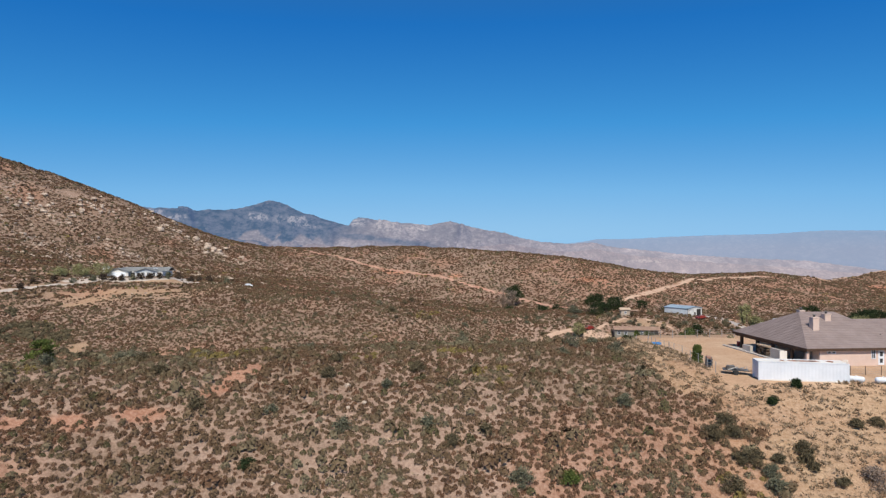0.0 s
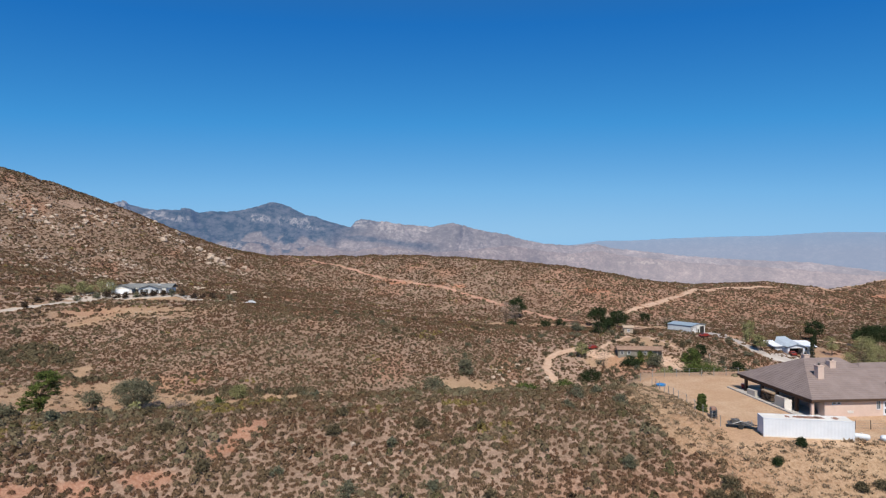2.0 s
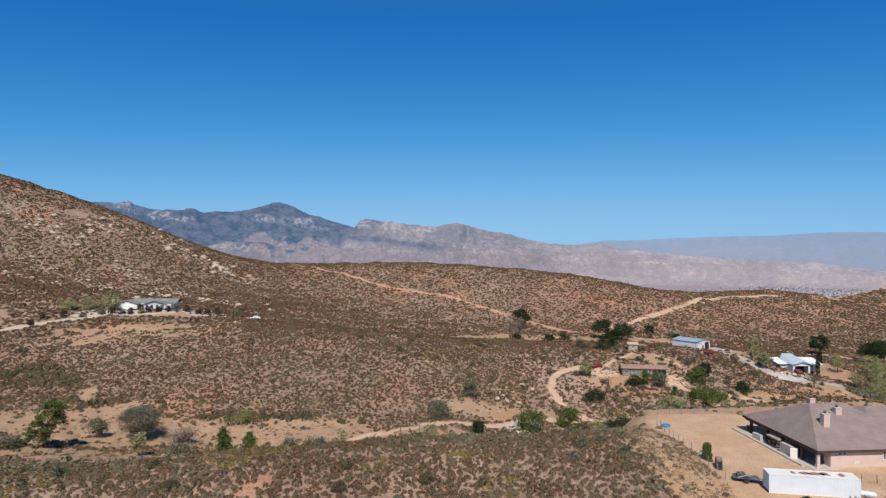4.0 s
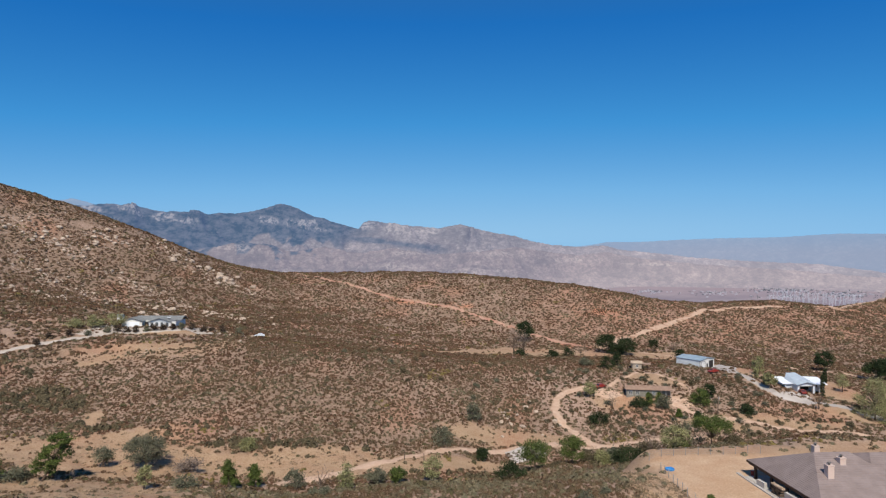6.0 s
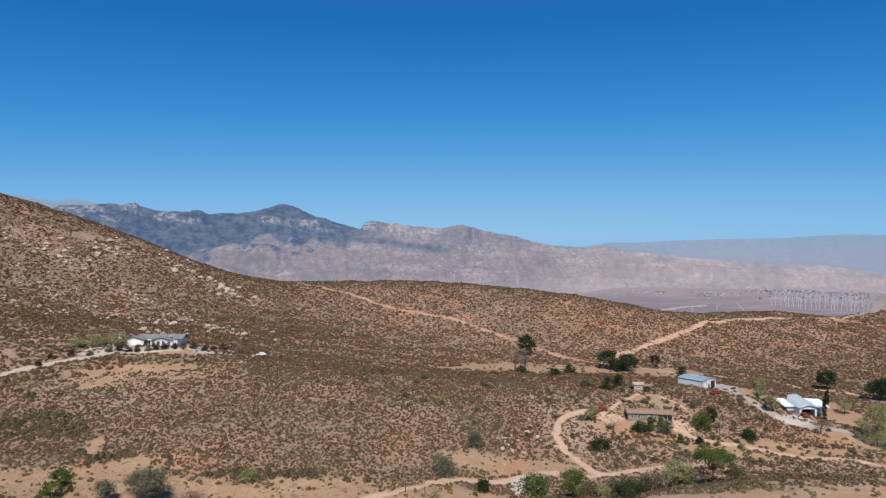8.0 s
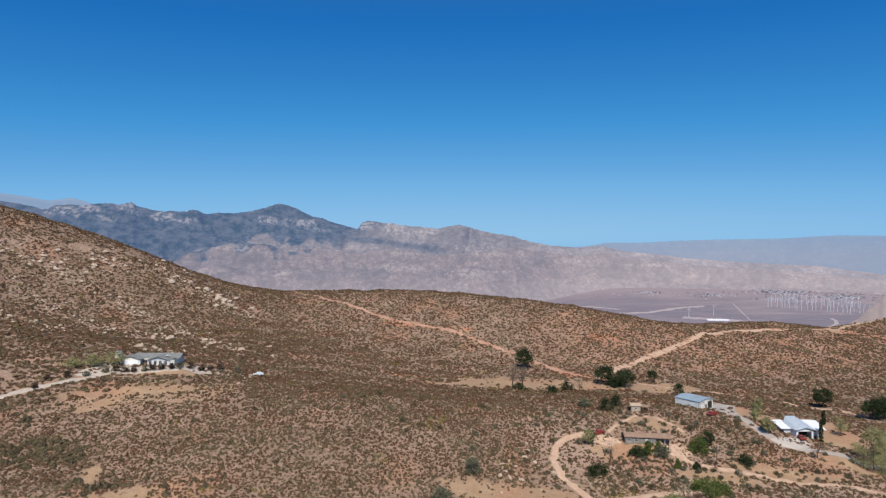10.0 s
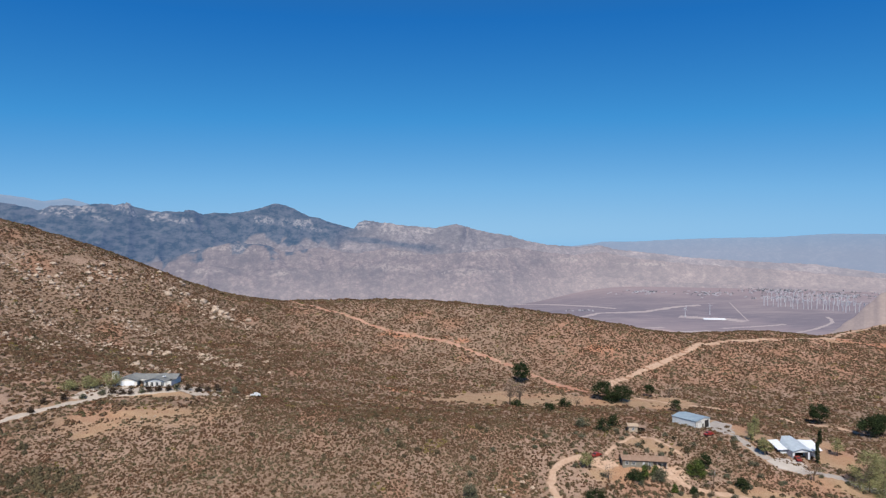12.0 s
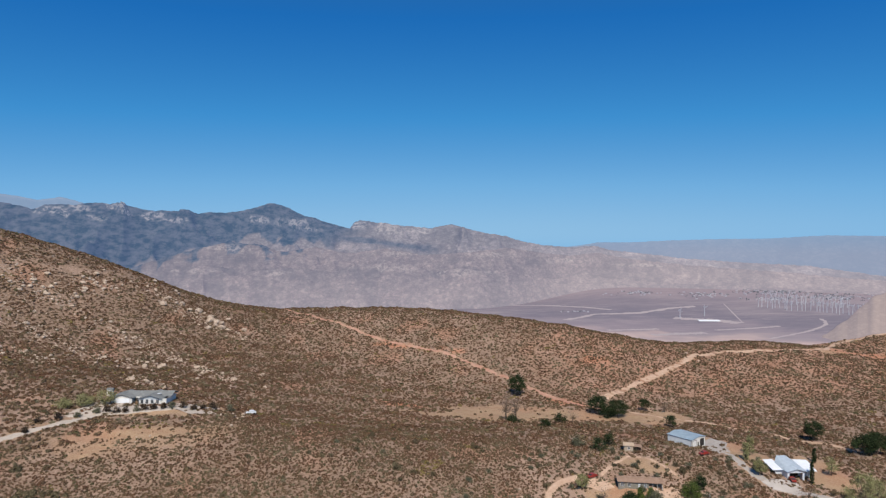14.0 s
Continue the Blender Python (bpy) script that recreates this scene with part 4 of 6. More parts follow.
def build_brush():
    rng = np.random.RandomState(3)
    near_shapes = [shrub_shape(rng, 46, 0.215, 32, 0.18) for _ in range(9)]
    mid_shapes = [shrub_shape(rng, 15, 0.43, 6, 0.26) for _ in range(7)]
    far_shapes = [shrub_shape(rng, 10, 0.52, 2, 0.3, 0.3) for _ in range(6)]
    tuft = [shrub_shape(rng, 0, 0.1, 16, 0.45, 0.3) for _ in range(4)]
    # the knoll below the camera
    x, y = sow(rng, 44, 112, 0.37)
    size = np.clip(rng.lognormal(-0.34, 0.42, len(x)), 0.28, 1.9)
    keep = rng.uniform(0, 1, len(x)) > np.maximum(np.maximum(0.985 * np.maximum(bare_ground(x, y), near_road(x, y)), 1.01 * yard(x, y)), 0.995 * bank(x, y))
    keep &= rng.uniform(0, 1, len(x)) > 3.4 * (red_ground(x, y) - 0.28)
    keep &= rng.uniform(0, 1, len(x)) < (0.95 + 0.25 * waves(x, y, 9.0, 6)) * (1 - 0.65 * sparse(x, y))
    x, y, size = x[keep], y[keep], size[keep]
    k = thin(x, y, size * (0.77 - 0.02 * step(78, 90, np.hypot(x, y))))
    size = size * (1.0 + 0.08 * step(95, 75, np.hypot(x, y)))
    scatter("brush_knoll", "low olive and brown sage scrub on the near knoll", x[k], y[k], size[k], species_and_distance_tint(x[k], y[k], size[k], rng), near_shapes, SHRUB, rng, 1.06)
    # slopes in the middle distance
    x, y = sow(rng, 112, 278, 0.68)
    size = np.clip(rng.lognormal(-0.12, 0.28, len(x)), 0.5, 2.0)
    keep = rng.uniform(0, 1, len(x)) > np.maximum(np.maximum(0.975 * bare_ground(x, y), near_road(x, y)), 1.01 * yard(x, y))
    keep &= rng.uniform(0, 1, len(x)) < (0.95 + 0.24 * waves(x, y, 22.0, 7)) * (1 - 0.56 * sparse(x, y))
    x, y, size = x[keep], y[keep], size[keep]
    k = thin(x, y, size * 0.76)
    scatter("brush_slope", "brown chaparral scrub over the middle slopes", x[k], y[k], size[k], species_and_distance_tint(x[k], y[k], size[k], rng), mid_shapes, SHRUB, rng, 0.88)
    # the far hills
    x, y = sow(rng, 278, 665, 1.28)
    size = np.clip(rng.lognormal(0.22, 0.26, len(x)), 0.7, 2.6)
    keep = rng.uniform(0, 1, len(x)) > 0.98 * np.maximum(np.maximum(bare_ground(x, y), near_road(x, y)), 0.95 * (red_ground(x, y) > 0.5) * (x > 250))
    keep &= (np.hypot(x, y) < 575) | (x > 235)
    keep &= rng.uniform(0, 1, len(x)) < 0.92 + 0.22 * waves(x, y, 40.0, 8) - 0.6 * np.maximum(0.5 * banded(x, y, ROCK_BANDS, 9.0), banded(x, y, DRY_BANDS, 6.0))
    x, y, size = x[keep], y[keep], size[keep]
    k = thin(x, y, size * (0.86 - 0.20 * step(-60, -130, x)))
    size = size * 1.12
    scatter("brush_hills", "dark brown chaparral covering the far hills", x[k], y[k], size[k], species_and_distance_tint(x[k], y[k], size[k], rng), far_shapes, SHRUB, rng, 0.72)
    # the rest of the knoll, beside and behind
    x, y = rng.uniform(-95, 95, 9000), rng.uniform(-90, 75, 9000)
    r, a = np.hypot(x, y), np.degrees(np.arctan2(x, y))
    keep = (r < 92) & ((r < 44.5) | (np.abs(a) > 38)) & (bare_ground(x, y) < 0.5) & (rng.uniform(0, 1, len(x)) < 0.85 + 0.25 * waves(x, y, 22.0, 7))
    x, y = x[keep], y[keep]
    size = np.clip(rng.lognormal(0.0, 0.28, len(x)), 0.5, 1.9)
    k = thin(x, y, size * 0.8)
    scatter("brush_behind", "low brown sage scrub over the back of the knoll", x[k], y[k], size[k], species_and_distance_tint(x[k], y[k], size[k], rng), mid_shapes, SHRUB, rng, 1.05)
    # larger, darker shrubs in thickets and rows
    xs, ys, ss = [], [], []
    for cx, cy, rx, ry, count, big in ((-130, 204, 15, 9, 120, 2.3), (-104, 186, 9, 5, 16, 2.4), (-48, 177.5, 32, 2.2, 46, 2.2), (-80, 188, 22, 6, 22, 2.0), (-150, 228, 14, 12, 14, 2.4), (100, 206, 16, 12, 34, 1.9), (130, 212, 24, 9, 34, 1.6),
                                       (62, 212, 16, 11, 46, 1.9), (30, 214, 16, 14, 26, 1.8), (72, 224, 14, 5, 20, 1.8), (50, 252, 16, 14, 24, 2.0), (86, 190, 30, 7, 16, 1.5), (-120, 262, 44, 5, 26, 1.6), (8, 160, 34, 6, 40, 1.9), (44, 150, 10, 14, 26, 1.6),
                                       (140, 300, 40, 16, 20, 2.4), (0, 240, 50, 26, 40, 1.8), (-70, 215, 40, 26, 34, 1.8)):
        a, q = rng.uniform(0, 2 * math.pi, count), np.sqrt(rng.uniform(0, 1, count))
        xs.append(cx + rx * q * np.cos(a)), ys.append(cy + ry * q * np.sin(a)), ss.append(big * rng.uniform(0.5, 1.15, count))
    x, y, size = np.concatenate(xs), np.concatenate(ys), np.concatenate(ss)
    keep = (near_road(x, y) < 0.3) & (yard(x, y) < 0.1)
    x, y, size = x[keep], y[keep], size[keep]
    scatter("thicket_shrubs", "larger dark olive shrubs in thickets on the slopes", x, y, size, rng.uniform(0, 1, len(x)), near_shapes, DARK_SHRUB, rng, 1.05)
    # broken granite along the bands of the hillside
    rock = [rock_shape(rng) for _ in range(6)]
    x, y = rng.uniform(-290, -95, 9000), rng.uniform(300, 490, 9000)
    keep = rng.uniform(0, 1, len(x)) < 0.03 + 0.75 * banded(x, y, ROCK_BANDS, 12.0)
    x, y = x[keep], y[keep]
    scatter("rock_debris", "broken tan granite scattered in bands over the hillside", x, y, np.clip(rng.lognormal(0.0, 0.42, len(x)), 0.4, 2.6), 0 * x, rock, STONE, rng, 0.8)
    # dry grass on the field beyond the knoll
    x, y = rng.uniform(-125, 0, 5200), rng.uniform(120, 184, 5200)
    keep = (bare_ground(x, y) > 0.6) & (near_road(x, y) < 0.3) & (waves(x, y, 16.0, 51) > -0.3)
    x, y = x[keep], y[keep]
    scatter("field_grass", "dry golden grass and weeds on the field", x, y, rng.lognormal(-0.75, 0.35, len(x)), rng.uniform(0, 1, len(x)), tuft, DRY, rng, 0.5)
    # dry tufts between the shrubs and on the bank below the yard
    x, y = sow(rng, 46, 112, 0.5)
    keep = (rng.uniform(0, 1, len(x)) < 0.12 + 0.75 * bank(x, y)) & (near_road(x, y) < 0.5) & ~((np.abs(x - 82) < 44) & (np.abs(y - 101) < 22))
    x, y = x[keep], y[keep]
    scatter("dry_tufts", "small dry grass tufts on the bare bank", x, y, rng.lognormal(-0.95, 0.35, len(x)), rng.uniform(0, 1, len(x)), tuft, DRY, rng, 0.7)


build_brush()


# ---- boulders ----
def boulder(x, y, size, seed, group="boulders on the hillside"):
    rng = np.random.RandomState(seed)
    bm = bmesh.new()
    bmesh.ops.create_icosphere(bm, subdivisions=2, radius=0.5)
    off = rng.uniform(0, 50, 3)
    facets = [Vector(rng.normal(0, 1, 3)).normalized() for _ in range(5)]
    for v in bm.verts:
        n = noise.noise(v.co * 2.1 + Vector(off)) * 0.5 + noise.noise(v.co * 5 + Vector(off)) * 0.22
        v.co *= 1 + n
        for axis in facets:      # split faces of the granite
            v.co -= axis * max(0, v.co.dot(axis) - 0.36)
        v.co = Vector((v.co.x * 1.25, v.co.y, max(v.co.z, -0.25) * 0.85)) * size
    bmesh.ops.rotate(bm, verts=bm.verts, matrix=Matrix.Rotation(rng.uniform(0, 6.28), 3, "Z"))
    me = bpy.data.meshes.new("boulder")
    bm.to_mesh(me)
    bm.free()
    me.materials.append(STONE)
    ob = new("boulder", me)
    ob.location = at(x, y, 0.12 * size)
    tagged(ob, "pale weathered granite boulder among dry brush", "boulder", group)


rng = np.random.RandomState(8)
n = 0
for cx, cy, spread, count, biggest in ((-254.9, 424.8, 3.2, 3, 5), (-186.9, 470.5, 7.4, 6, 6), (-165.7, 472.6, 5.3, 4, 6), (-157.2, 467.3, 6.4, 8, 5), (-268.7, 416.3, 6.4, 7, 4), (-242.1, 443.9, 8.5, 9, 4), (-172, 367.5, 8.5, 8, 4), (-201.8, 481.1, 9.6, 7, 3.5),
                                       (-279.3, 412.1, 5.3, 4, 4), (-217.7, 403.6, 14.9, 8, 2.5), (-118.9, 355.8, 14.9, 9, 2.5), (-195.4, 350.5, 12.7, 9, 2.5), (29.7, 219.8, 7.4, 9, 1.8), (53.1, 318.6, 10.6, 4, 1.4), (31.9, 218.8, 4.2, 4, 2.2), (-135.9, 266.6, 9.6, 8, 1.2),
                                       (-89.2, 275.1, 5.3, 8, 1.4), (-85, 274, 3.2, 2, 2.4), (-107.3, 240, 3.2, 4, 0.9), (-106.2, 246.4, 2.1, 1, 0.9), (-7, 76, 1.6, 5, 0.9), (-12, 66, 3, 2, 0.6), (36, 86, 2, 3, 0.5), (159.3, 419.5, 31.9, 9, 2), (24, 210, 6, 12, 1.7), (-83, 269, 4, 14, 1.3), (-136, 259.8, 4.5, 16, 1.0), (-112, 245, 1.6, 5, 0.9)):
    for _ in range(count):
        boulder(cx + rng.normal(0, spread), cy + rng.normal(0, spread), biggest * rng.uniform(0.35, 1.0), n)
        n += 1
for _ in range(70):
    a = rng.uniform(0, 1)
    band = ROCK_BANDS[rng.randint(0, len(ROCK_BANDS))]
    leg = rng.randint(0, len(band) - 1)
    (ax, ay), (bx, by) = band[leg], band[leg + 1]
    boulder(ax + (bx - ax) * a + rng.normal(0, 4), ay + (by - ay) * a + rng.normal(0, 4), rng.uniform(1.0, 3.2), n)
    n += 1


# ---- trees ----
def tree(name, x, y, tall, wide, mat, label, seed, style="round", group="", clumps=26, leaves=34, leaf=0.36, trunk=0.28, lean=(0, 0), sink=0.0):
    """A tapered trunk with limbs and a crown of loose leaf clumps."""
    rng = np.random.RandomState(seed)
    leaves = leaves * 2 if leaves > 15 else leaves
    base = at(x, y, -0.1 - sink)
    ob = thing(name, base, 0, label, "tree", group)
    centres = []
    for _ in range(clumps):
        u, a, q = rng.uniform(0, 1), rng.uniform(0, 2 * math.pi), math.sqrt(rng.uniform(0.1, 1))
        if style == "cone":
            z, r = tall * (0.16 + 0.82 * u), wide * 0.5 * (1 - u) ** 0.7 * q
        elif style == "column":
            z, r = tall * (0.06 + 0.9 * u), wide * 0.5 * q * (1 - 0.5 * u)
        elif style == "layers":
            u = (int(u * 8) + 0.5 * rng.uniform(0, 1)) / 8
            z, r = tall * (0.2 + 0.78 * u), wide * 0.5 * q * (0.3 + 0.7 * math.sin(math.pi * min(1, 0.2 + 0.75 * u)))
        elif style == "flat":
            z, r = tall * (0.70 + 0.3 * u * (1 - 0.5 * q)), wide * 0.5 * q
        elif style == "bush":
            z, r = tall * (0.1 + 0.75 * u) , wide * 0.5 * q * math.sqrt(max(0.05, 1 - (u * 0.95) ** 2))
        else:
            z, r = tall * (0.32 + 0.62 * u), wide * 0.5 * q * math.sqrt(max(0.05, 1 - (2 * u - 0.9) ** 2 / 1.3))
        centres.append(Vector((r * math.cos(a) + lean[0] * z / tall, r * math.sin(a) + lean[1] * z / tall, z)))
    bm = bmesh.new()
    t = Vector((lean[0], lean[1], tall * (0.9 if style in ("cone", "column") else 0.62)))
    rod([(0, 0, -0.5), t * 0.35 + Vector((rng.uniform(-0.1, 0.1), 0, 0)), t], [trunk, trunk * 0.75, trunk * 0.25], 7, bm)
    for c in centres[:: 3 if style != "column" else 9]:
        s = Vector((lean[0] * 0.4, lean[1] * 0.4, min(tall * 0.35, c.z * 0.75)))
        rod([s, s.lerp(c, 0.55) + Vector((0, 0, -0.03 * tall)), c], [trunk * 0.42, trunk * 0.26, trunk * 0.08], 5, bm)
    part("trunk", bm, BARK, ob, "rough brown bark")
    tris, tint = [], []
    spread = wide / max(3.2, clumps ** 0.45) * (0.46 if style != "column" else 0.6)
    for c in centres:
        shade = rng.uniform(0, 1)
        p = np.array(c) + rng.normal(0, 1, (leaves, 3)) * (spread, spread, spread * (0.42 if style == "layers" else 0.75))
        p[:, 2] = np.maximum(p[:, 2], 0.12)
        for q in p:
            d, e = Vector(rng.normal(0, 1, 3)).normalized(), Vector(rng.normal(0, 1, 3)).normalized()
            s = leaf * rng.uniform(0.6, 1.4)
            q = Vector(q)
            tris.append((q - e * s * 0.4, q + e * s * 0.4, q + d * s))
            tint.append(min(1, max(0, shade + rng.normal(0, 0.15))))
    me = tri_mesh("crown", np.array([[tuple(v) for v in f] for f in tris]), mat, np.array(tint))
    crown = new("crown", me)
    crown.parent = ob
    return ob


PINE_LABEL, OAK_LABEL = "green conifer standing in the dry hollow", "dark green oak with a dense uneven crown"
tree("pine_tree", -92.6, 146.5, 11.6, 7.0, PINE, "tall leaning green pine on the dry field", 1, "layers", clumps=90, leaves=40, lean=(5.4, 0.5), leaf=0.36)
tree("pine_tree", -103.7, 144.5, 8.9, 6.3, PINE, PINE_LABEL, 2, "cone", clumps=50, leaves=40, leaf=0.4)
tree("pine_tree", -48.8, 145.9, 6.7, 4.6, PINE, PINE_LABEL, 3, "cone", clumps=45, leaves=36)
tree("pine_tree", -43.7, 148.5, 5.3, 3.8, PINE, PINE_LABEL, 4, "cone", clumps=40, leaves=32)
tree("small_tree", -86, 161.4, 4.9, 4.5, GREY_LEAF, "small grey-green tree on dry grass", 5)
tree("willow_tree", -75, 161, 8.6, 10.5, GREY_LEAF, "wide grey-green tree beside the field", 6, clumps=120, leaves=40, leaf=0.3)
tree("young_tree", -66.9, 143.2, 5.6, 3.1, WILLOW, "young yellow-green tree by the dirt road", 7, clumps=16)
tree("large_shrub", -63.7, 159.3, 3.4, 6.9, TWIG, "bare brown thicket under a grey tree", 8, "bush")
tree("large_shrub", -97.6, 145.9, 3.1, 5.8, GREY_LEAF, "grey-green shrub below the pine", 9, "bush")
tree("large_shrub", -58.8, 145.9, 3.4, 5.8, GREY_LEAF, "grey-green shrub beside the dirt road", 10, "bush")
tree("large_shrub", -34.9, 151.1, 4.4, 4.8, GREY_LEAF, "grey-green shrub beside the dirt road", 11, "bush")
tree("large_shrub", -53.1, 174.2, 3.6, 4.5, WILLOW, "pale green shrub at the slope's foot", 12, "bush")
tree("bare_tree", -28.4, 148.5, 5.5, 6.3, TWIG, "leafless brown tree by the dirt road", 13, leaves=10, leaf=0.25)
tree("young_tree", -22.1, 147.2, 5.9, 3.8, WILLOW, "young pale green tree in the hollow", 14, "column")
tree("small_tree", -15.3, 151.1, 4.2, 4.2, GREY_LEAF, "small grey-green tree in the hollow", 15)
tree("small_tree", -10.6, 153.6, 3.8, 3.8, PINE, "small green tree in the hollow", 16)
tree("willow_tree", -2.1, 154.8, 6.4, 5.3, WILLOW, "pale green willow in the hollow", 17, clumps=30, leaves=26)
tree("large_shrub", 10.1, 206, 5.3, 5.7, GREY_LEAF, "round grey-green shrub on the slope", 18, "bush", clumps=34)
tree("large_shrub", 0, 183.7, 5.5, 6.8, GREY_LEAF, "wide grey-green shrub at the road", 19, "bush", clumps=34)
tree("large_shrub", 11.2, 176.3, 3.6, 3.2, OAK, "dark shrub beside the pale road", 20, "bush")
tree("oak_tree", 23.9, 162.5, 7.6, 8.1, PINE, "round green tree with several pale stems", 21, clumps=46, leaves=44)
tree("oak_tree", 34, 165.7, 7.2, 6.8, PINE, "round green tree with a forked trunk", 22, clumps=40, leaves=44)
tree("large_shrub", 17, 156, 3.8, 7, OAK, "dark low thicket behind the knoll", 23, "bush", clumps=34)
tree("large_shrub", 47.8, 163.5, 4.9, 8.5, OAK, "dark green thicket at the yard's corner", 24, "bush", clumps=44)
tree("bare_tree", 53.6, 162.5, 7.4, 5.3, TWIG, "leafless grey-purple tree beside green shrubs", 25, leaves=14, leaf=0.25)
tree("oak_tree", 60.5, 164.6, 7.6, 6.4, WILLOW, "yellow-green leafy tree at the yard's edge", 26, clumps=40, leaves=40)
tree("large_shrub", 42.5, 167.8, 4.2, 4.2, WILLOW, "pale green shrub by the road", 27, "bush")
tree("willow_tree", 70.5, 181, 9.5, 8.5, GREY_LEAF, "thin grey-green willow behind the yard", 28, clumps=30, leaves=24)
tree("stone_pine", 74.4, 175.6, 9.6, 9.4, PINE, "flat-topped green pine on a bare trunk", 29, "flat", clumps=60, leaves=60, leaf=0.3)
tree("large_shrub", 55, 169, 5, 7.5, DARK_SHRUB, "dark olive thicket behind the bare yard", 131, "bush", clumps=44)
tree("large_shrub", 64, 170, 5, 6, PINE, "green shrub under a yellow-green tree", 132, "bush", clumps=36)
tree("large_shrub", 41, 172, 4, 6.5, DARK_SHRUB, "dark olive thicket behind the knoll", 166, "bush", clumps=40)
tree("large_shrub", 47, 174, 4.5, 6, GREY_LEAF, "grey-green thicket behind the yard", 167, "bush", clumps=40)
tree("large_shrub", 80, 174, 3.6, 5.5, DARK_SHRUB, "dark olive shrub under the flat-topped pine", 168, "bush", clumps=36)
tree("bare_tree", 67, 176, 6.8, 6.5, TWIG, "leafless pale tree behind the yard", 30, leaves=10, leaf=0.25)
tree("oak_tree", 49.9, 386.6, 12.7, 10.6, OAK, OAK_LABEL, 31, clumps=46, leaves=40, leaf=0.6)
tree("oak_tree", 88.5, 343.5, 10.4, 10.5, OAK, OAK_LABEL, 32, clumps=50, leaves=44, leaf=0.5)
tree("oak_tree", 97.5, 338, 9.2, 11, OAK, OAK_LABEL, 33, clumps=50, leaves=44, leaf=0.5)
tree("large_shrub", 92.5, 340, 5.5, 8, OAK, "dark green thicket between two oaks", 133, "bush", clumps=34, leaf=0.5)
tree("small_tree", 119, 320, 6, 6, OAK, "dark green tree behind the steel shed", 134, leaf=0.4)
tree("bare_tree", 36.1, 323.9, 12.7, 8.5, TWIG, "leafless pale grey tree on bare ground", 34, clumps=60, leaves=15, leaf=0.34, trunk=0.5)
tree("bare_tree", 41.4, 325, 11.7, 7.4, TWIG, "leafless pale grey tree on bare ground", 35, clumps=60, leaves=15, leaf=0.34, trunk=0.5)
tree("small_tree", 73.5, 226.5, 4.6, 3.4, PINE, "small green conifer before the mobile home", 161, "cone")
tree("small_tree", 77.5, 226.8, 4.2, 3.2, PINE, "small green conifer before the mobile home", 162, "cone")
tree("small_tree", 81.6, 219, 2.9, 2.2, PINE, "small round green conifer beside the drive", 163, "cone")
tree("bare_tree", 61, 228, 5.6, 4.5, TWIG, "leafless brown tree before the mobile home", 164, leaves=14, leaf=0.25)
tree("bare_tree", 128, 352, 6, 6, TWIG, "leafless grey tree below the red hills", 165, leaves=14, leaf=0.35, trunk=0.4)
tree("large_shrub", 39.3, 320.7, 4, 6.4, OAK, "dark green shrub under bare trees", 36, "bush")
tree("large_shrub", 53.1, 308, 4.4, 5.5, OAK, "dark green shrub at a clearing's edge", 37, "bush")
tree("large_shrub", 63.7, 320.7, 5.3, 5.9, OAK, "dark green shrub at a clearing's edge", 38, "bush")
tree("bare_tree", 70.1, 322.8, 6.4, 8.5, TWIG, "leafless grey thicket at a clearing's edge", 39, leaves=12, leaf=0.3)
tree("oak_tree", 116.5, 352, 7.2, 5, OAK, OAK_LABEL, 40, leaf=0.4)
tree("oak_tree", 182, 303, 9.4, 8, OAK, OAK_LABEL, 41, clumps=44, leaves=40, leaf=0.55)
tree("oak_tree", 192.5, 282.5, 9.5, 10, OAK, OAK_LABEL, 42, clumps=50, leaves=44, leaf=0.55)
tree("oak_tree", 201, 286, 9.8, 11, OAK, OAK_LABEL, 43, clumps=50, leaves=44, leaf=0.55)
tree("willow_tree", 153.5, 225.5, 16.5, 12.5, WILLOW, "tall pale yellow-green willow beside a track", 44, "bush", clumps=80, leaves=40, leaf=0.36)
tree("willow_tree", 161, 229, 12, 11, WILLOW, "tall pale yellow-green willow beside a track", 45, "bush", clumps=60, leaves=38, leaf=0.36)
tree("willow_tree", 157, 221, 8, 8.5, WILLOW, "spreading pale yellow-green willow beside a track", 145, "bush", clumps=44, leaves=36, leaf=0.34)
tree("willow_tree", 160.4, 254.9, 7.4, 5.8, WILLOW, "pale green willow beside the white house", 46, leaves=24)
tree("willow_tree", 127.0, 246.5, 6.5, 4.6, WILLOW, "pale green tree at the drive's edge", 47, clumps=34, leaves=36)
tree("poplar_tree", 127.8, 259.8, 7.5, 3.0, WILLOW, "slender yellow-green tree beside the drive", 48, "column")
tree("poplar_tree", 133.3, 267.6, 8.5, 3.4, WILLOW, "slender yellow-green tree beside the drive", 49, "column")
tree("cypress_tree", 146.6, 245.2, 9.0, 1.7, OAK, "tall narrow dark cypress beside the white house", 50, "column", clumps=90, leaves=40, leaf=0.2)
tree("cypress_tree", 161.5, 268.5, 6.5, 1.8, OAK, "tall narrow dark cypress behind the white house", 51, "column", clumps=90, leaves=40, leaf=0.2)
tree("bare_tree", 135.9, 229.4, 5.8, 6.4, TWIG, "leafless pale tree below the drive", 52, leaves=10, leaf=0.25)
tree("bare_tree", 149.7, 225.1, 6.9, 4.2, TWIG, "leafless pale tree below the drive", 53, leaves=10, leaf=0.25)
tree("round_bush", 93.5, 230.5, 6.4, 7, PINE, "round green conifer beside the dirt drive", 54, "bush", clumps=40, leaves=44)
tree("small_tree", 97.7, 233.6, 5.3, 4.8, OAK, "dark green tree beside a conifer", 55)
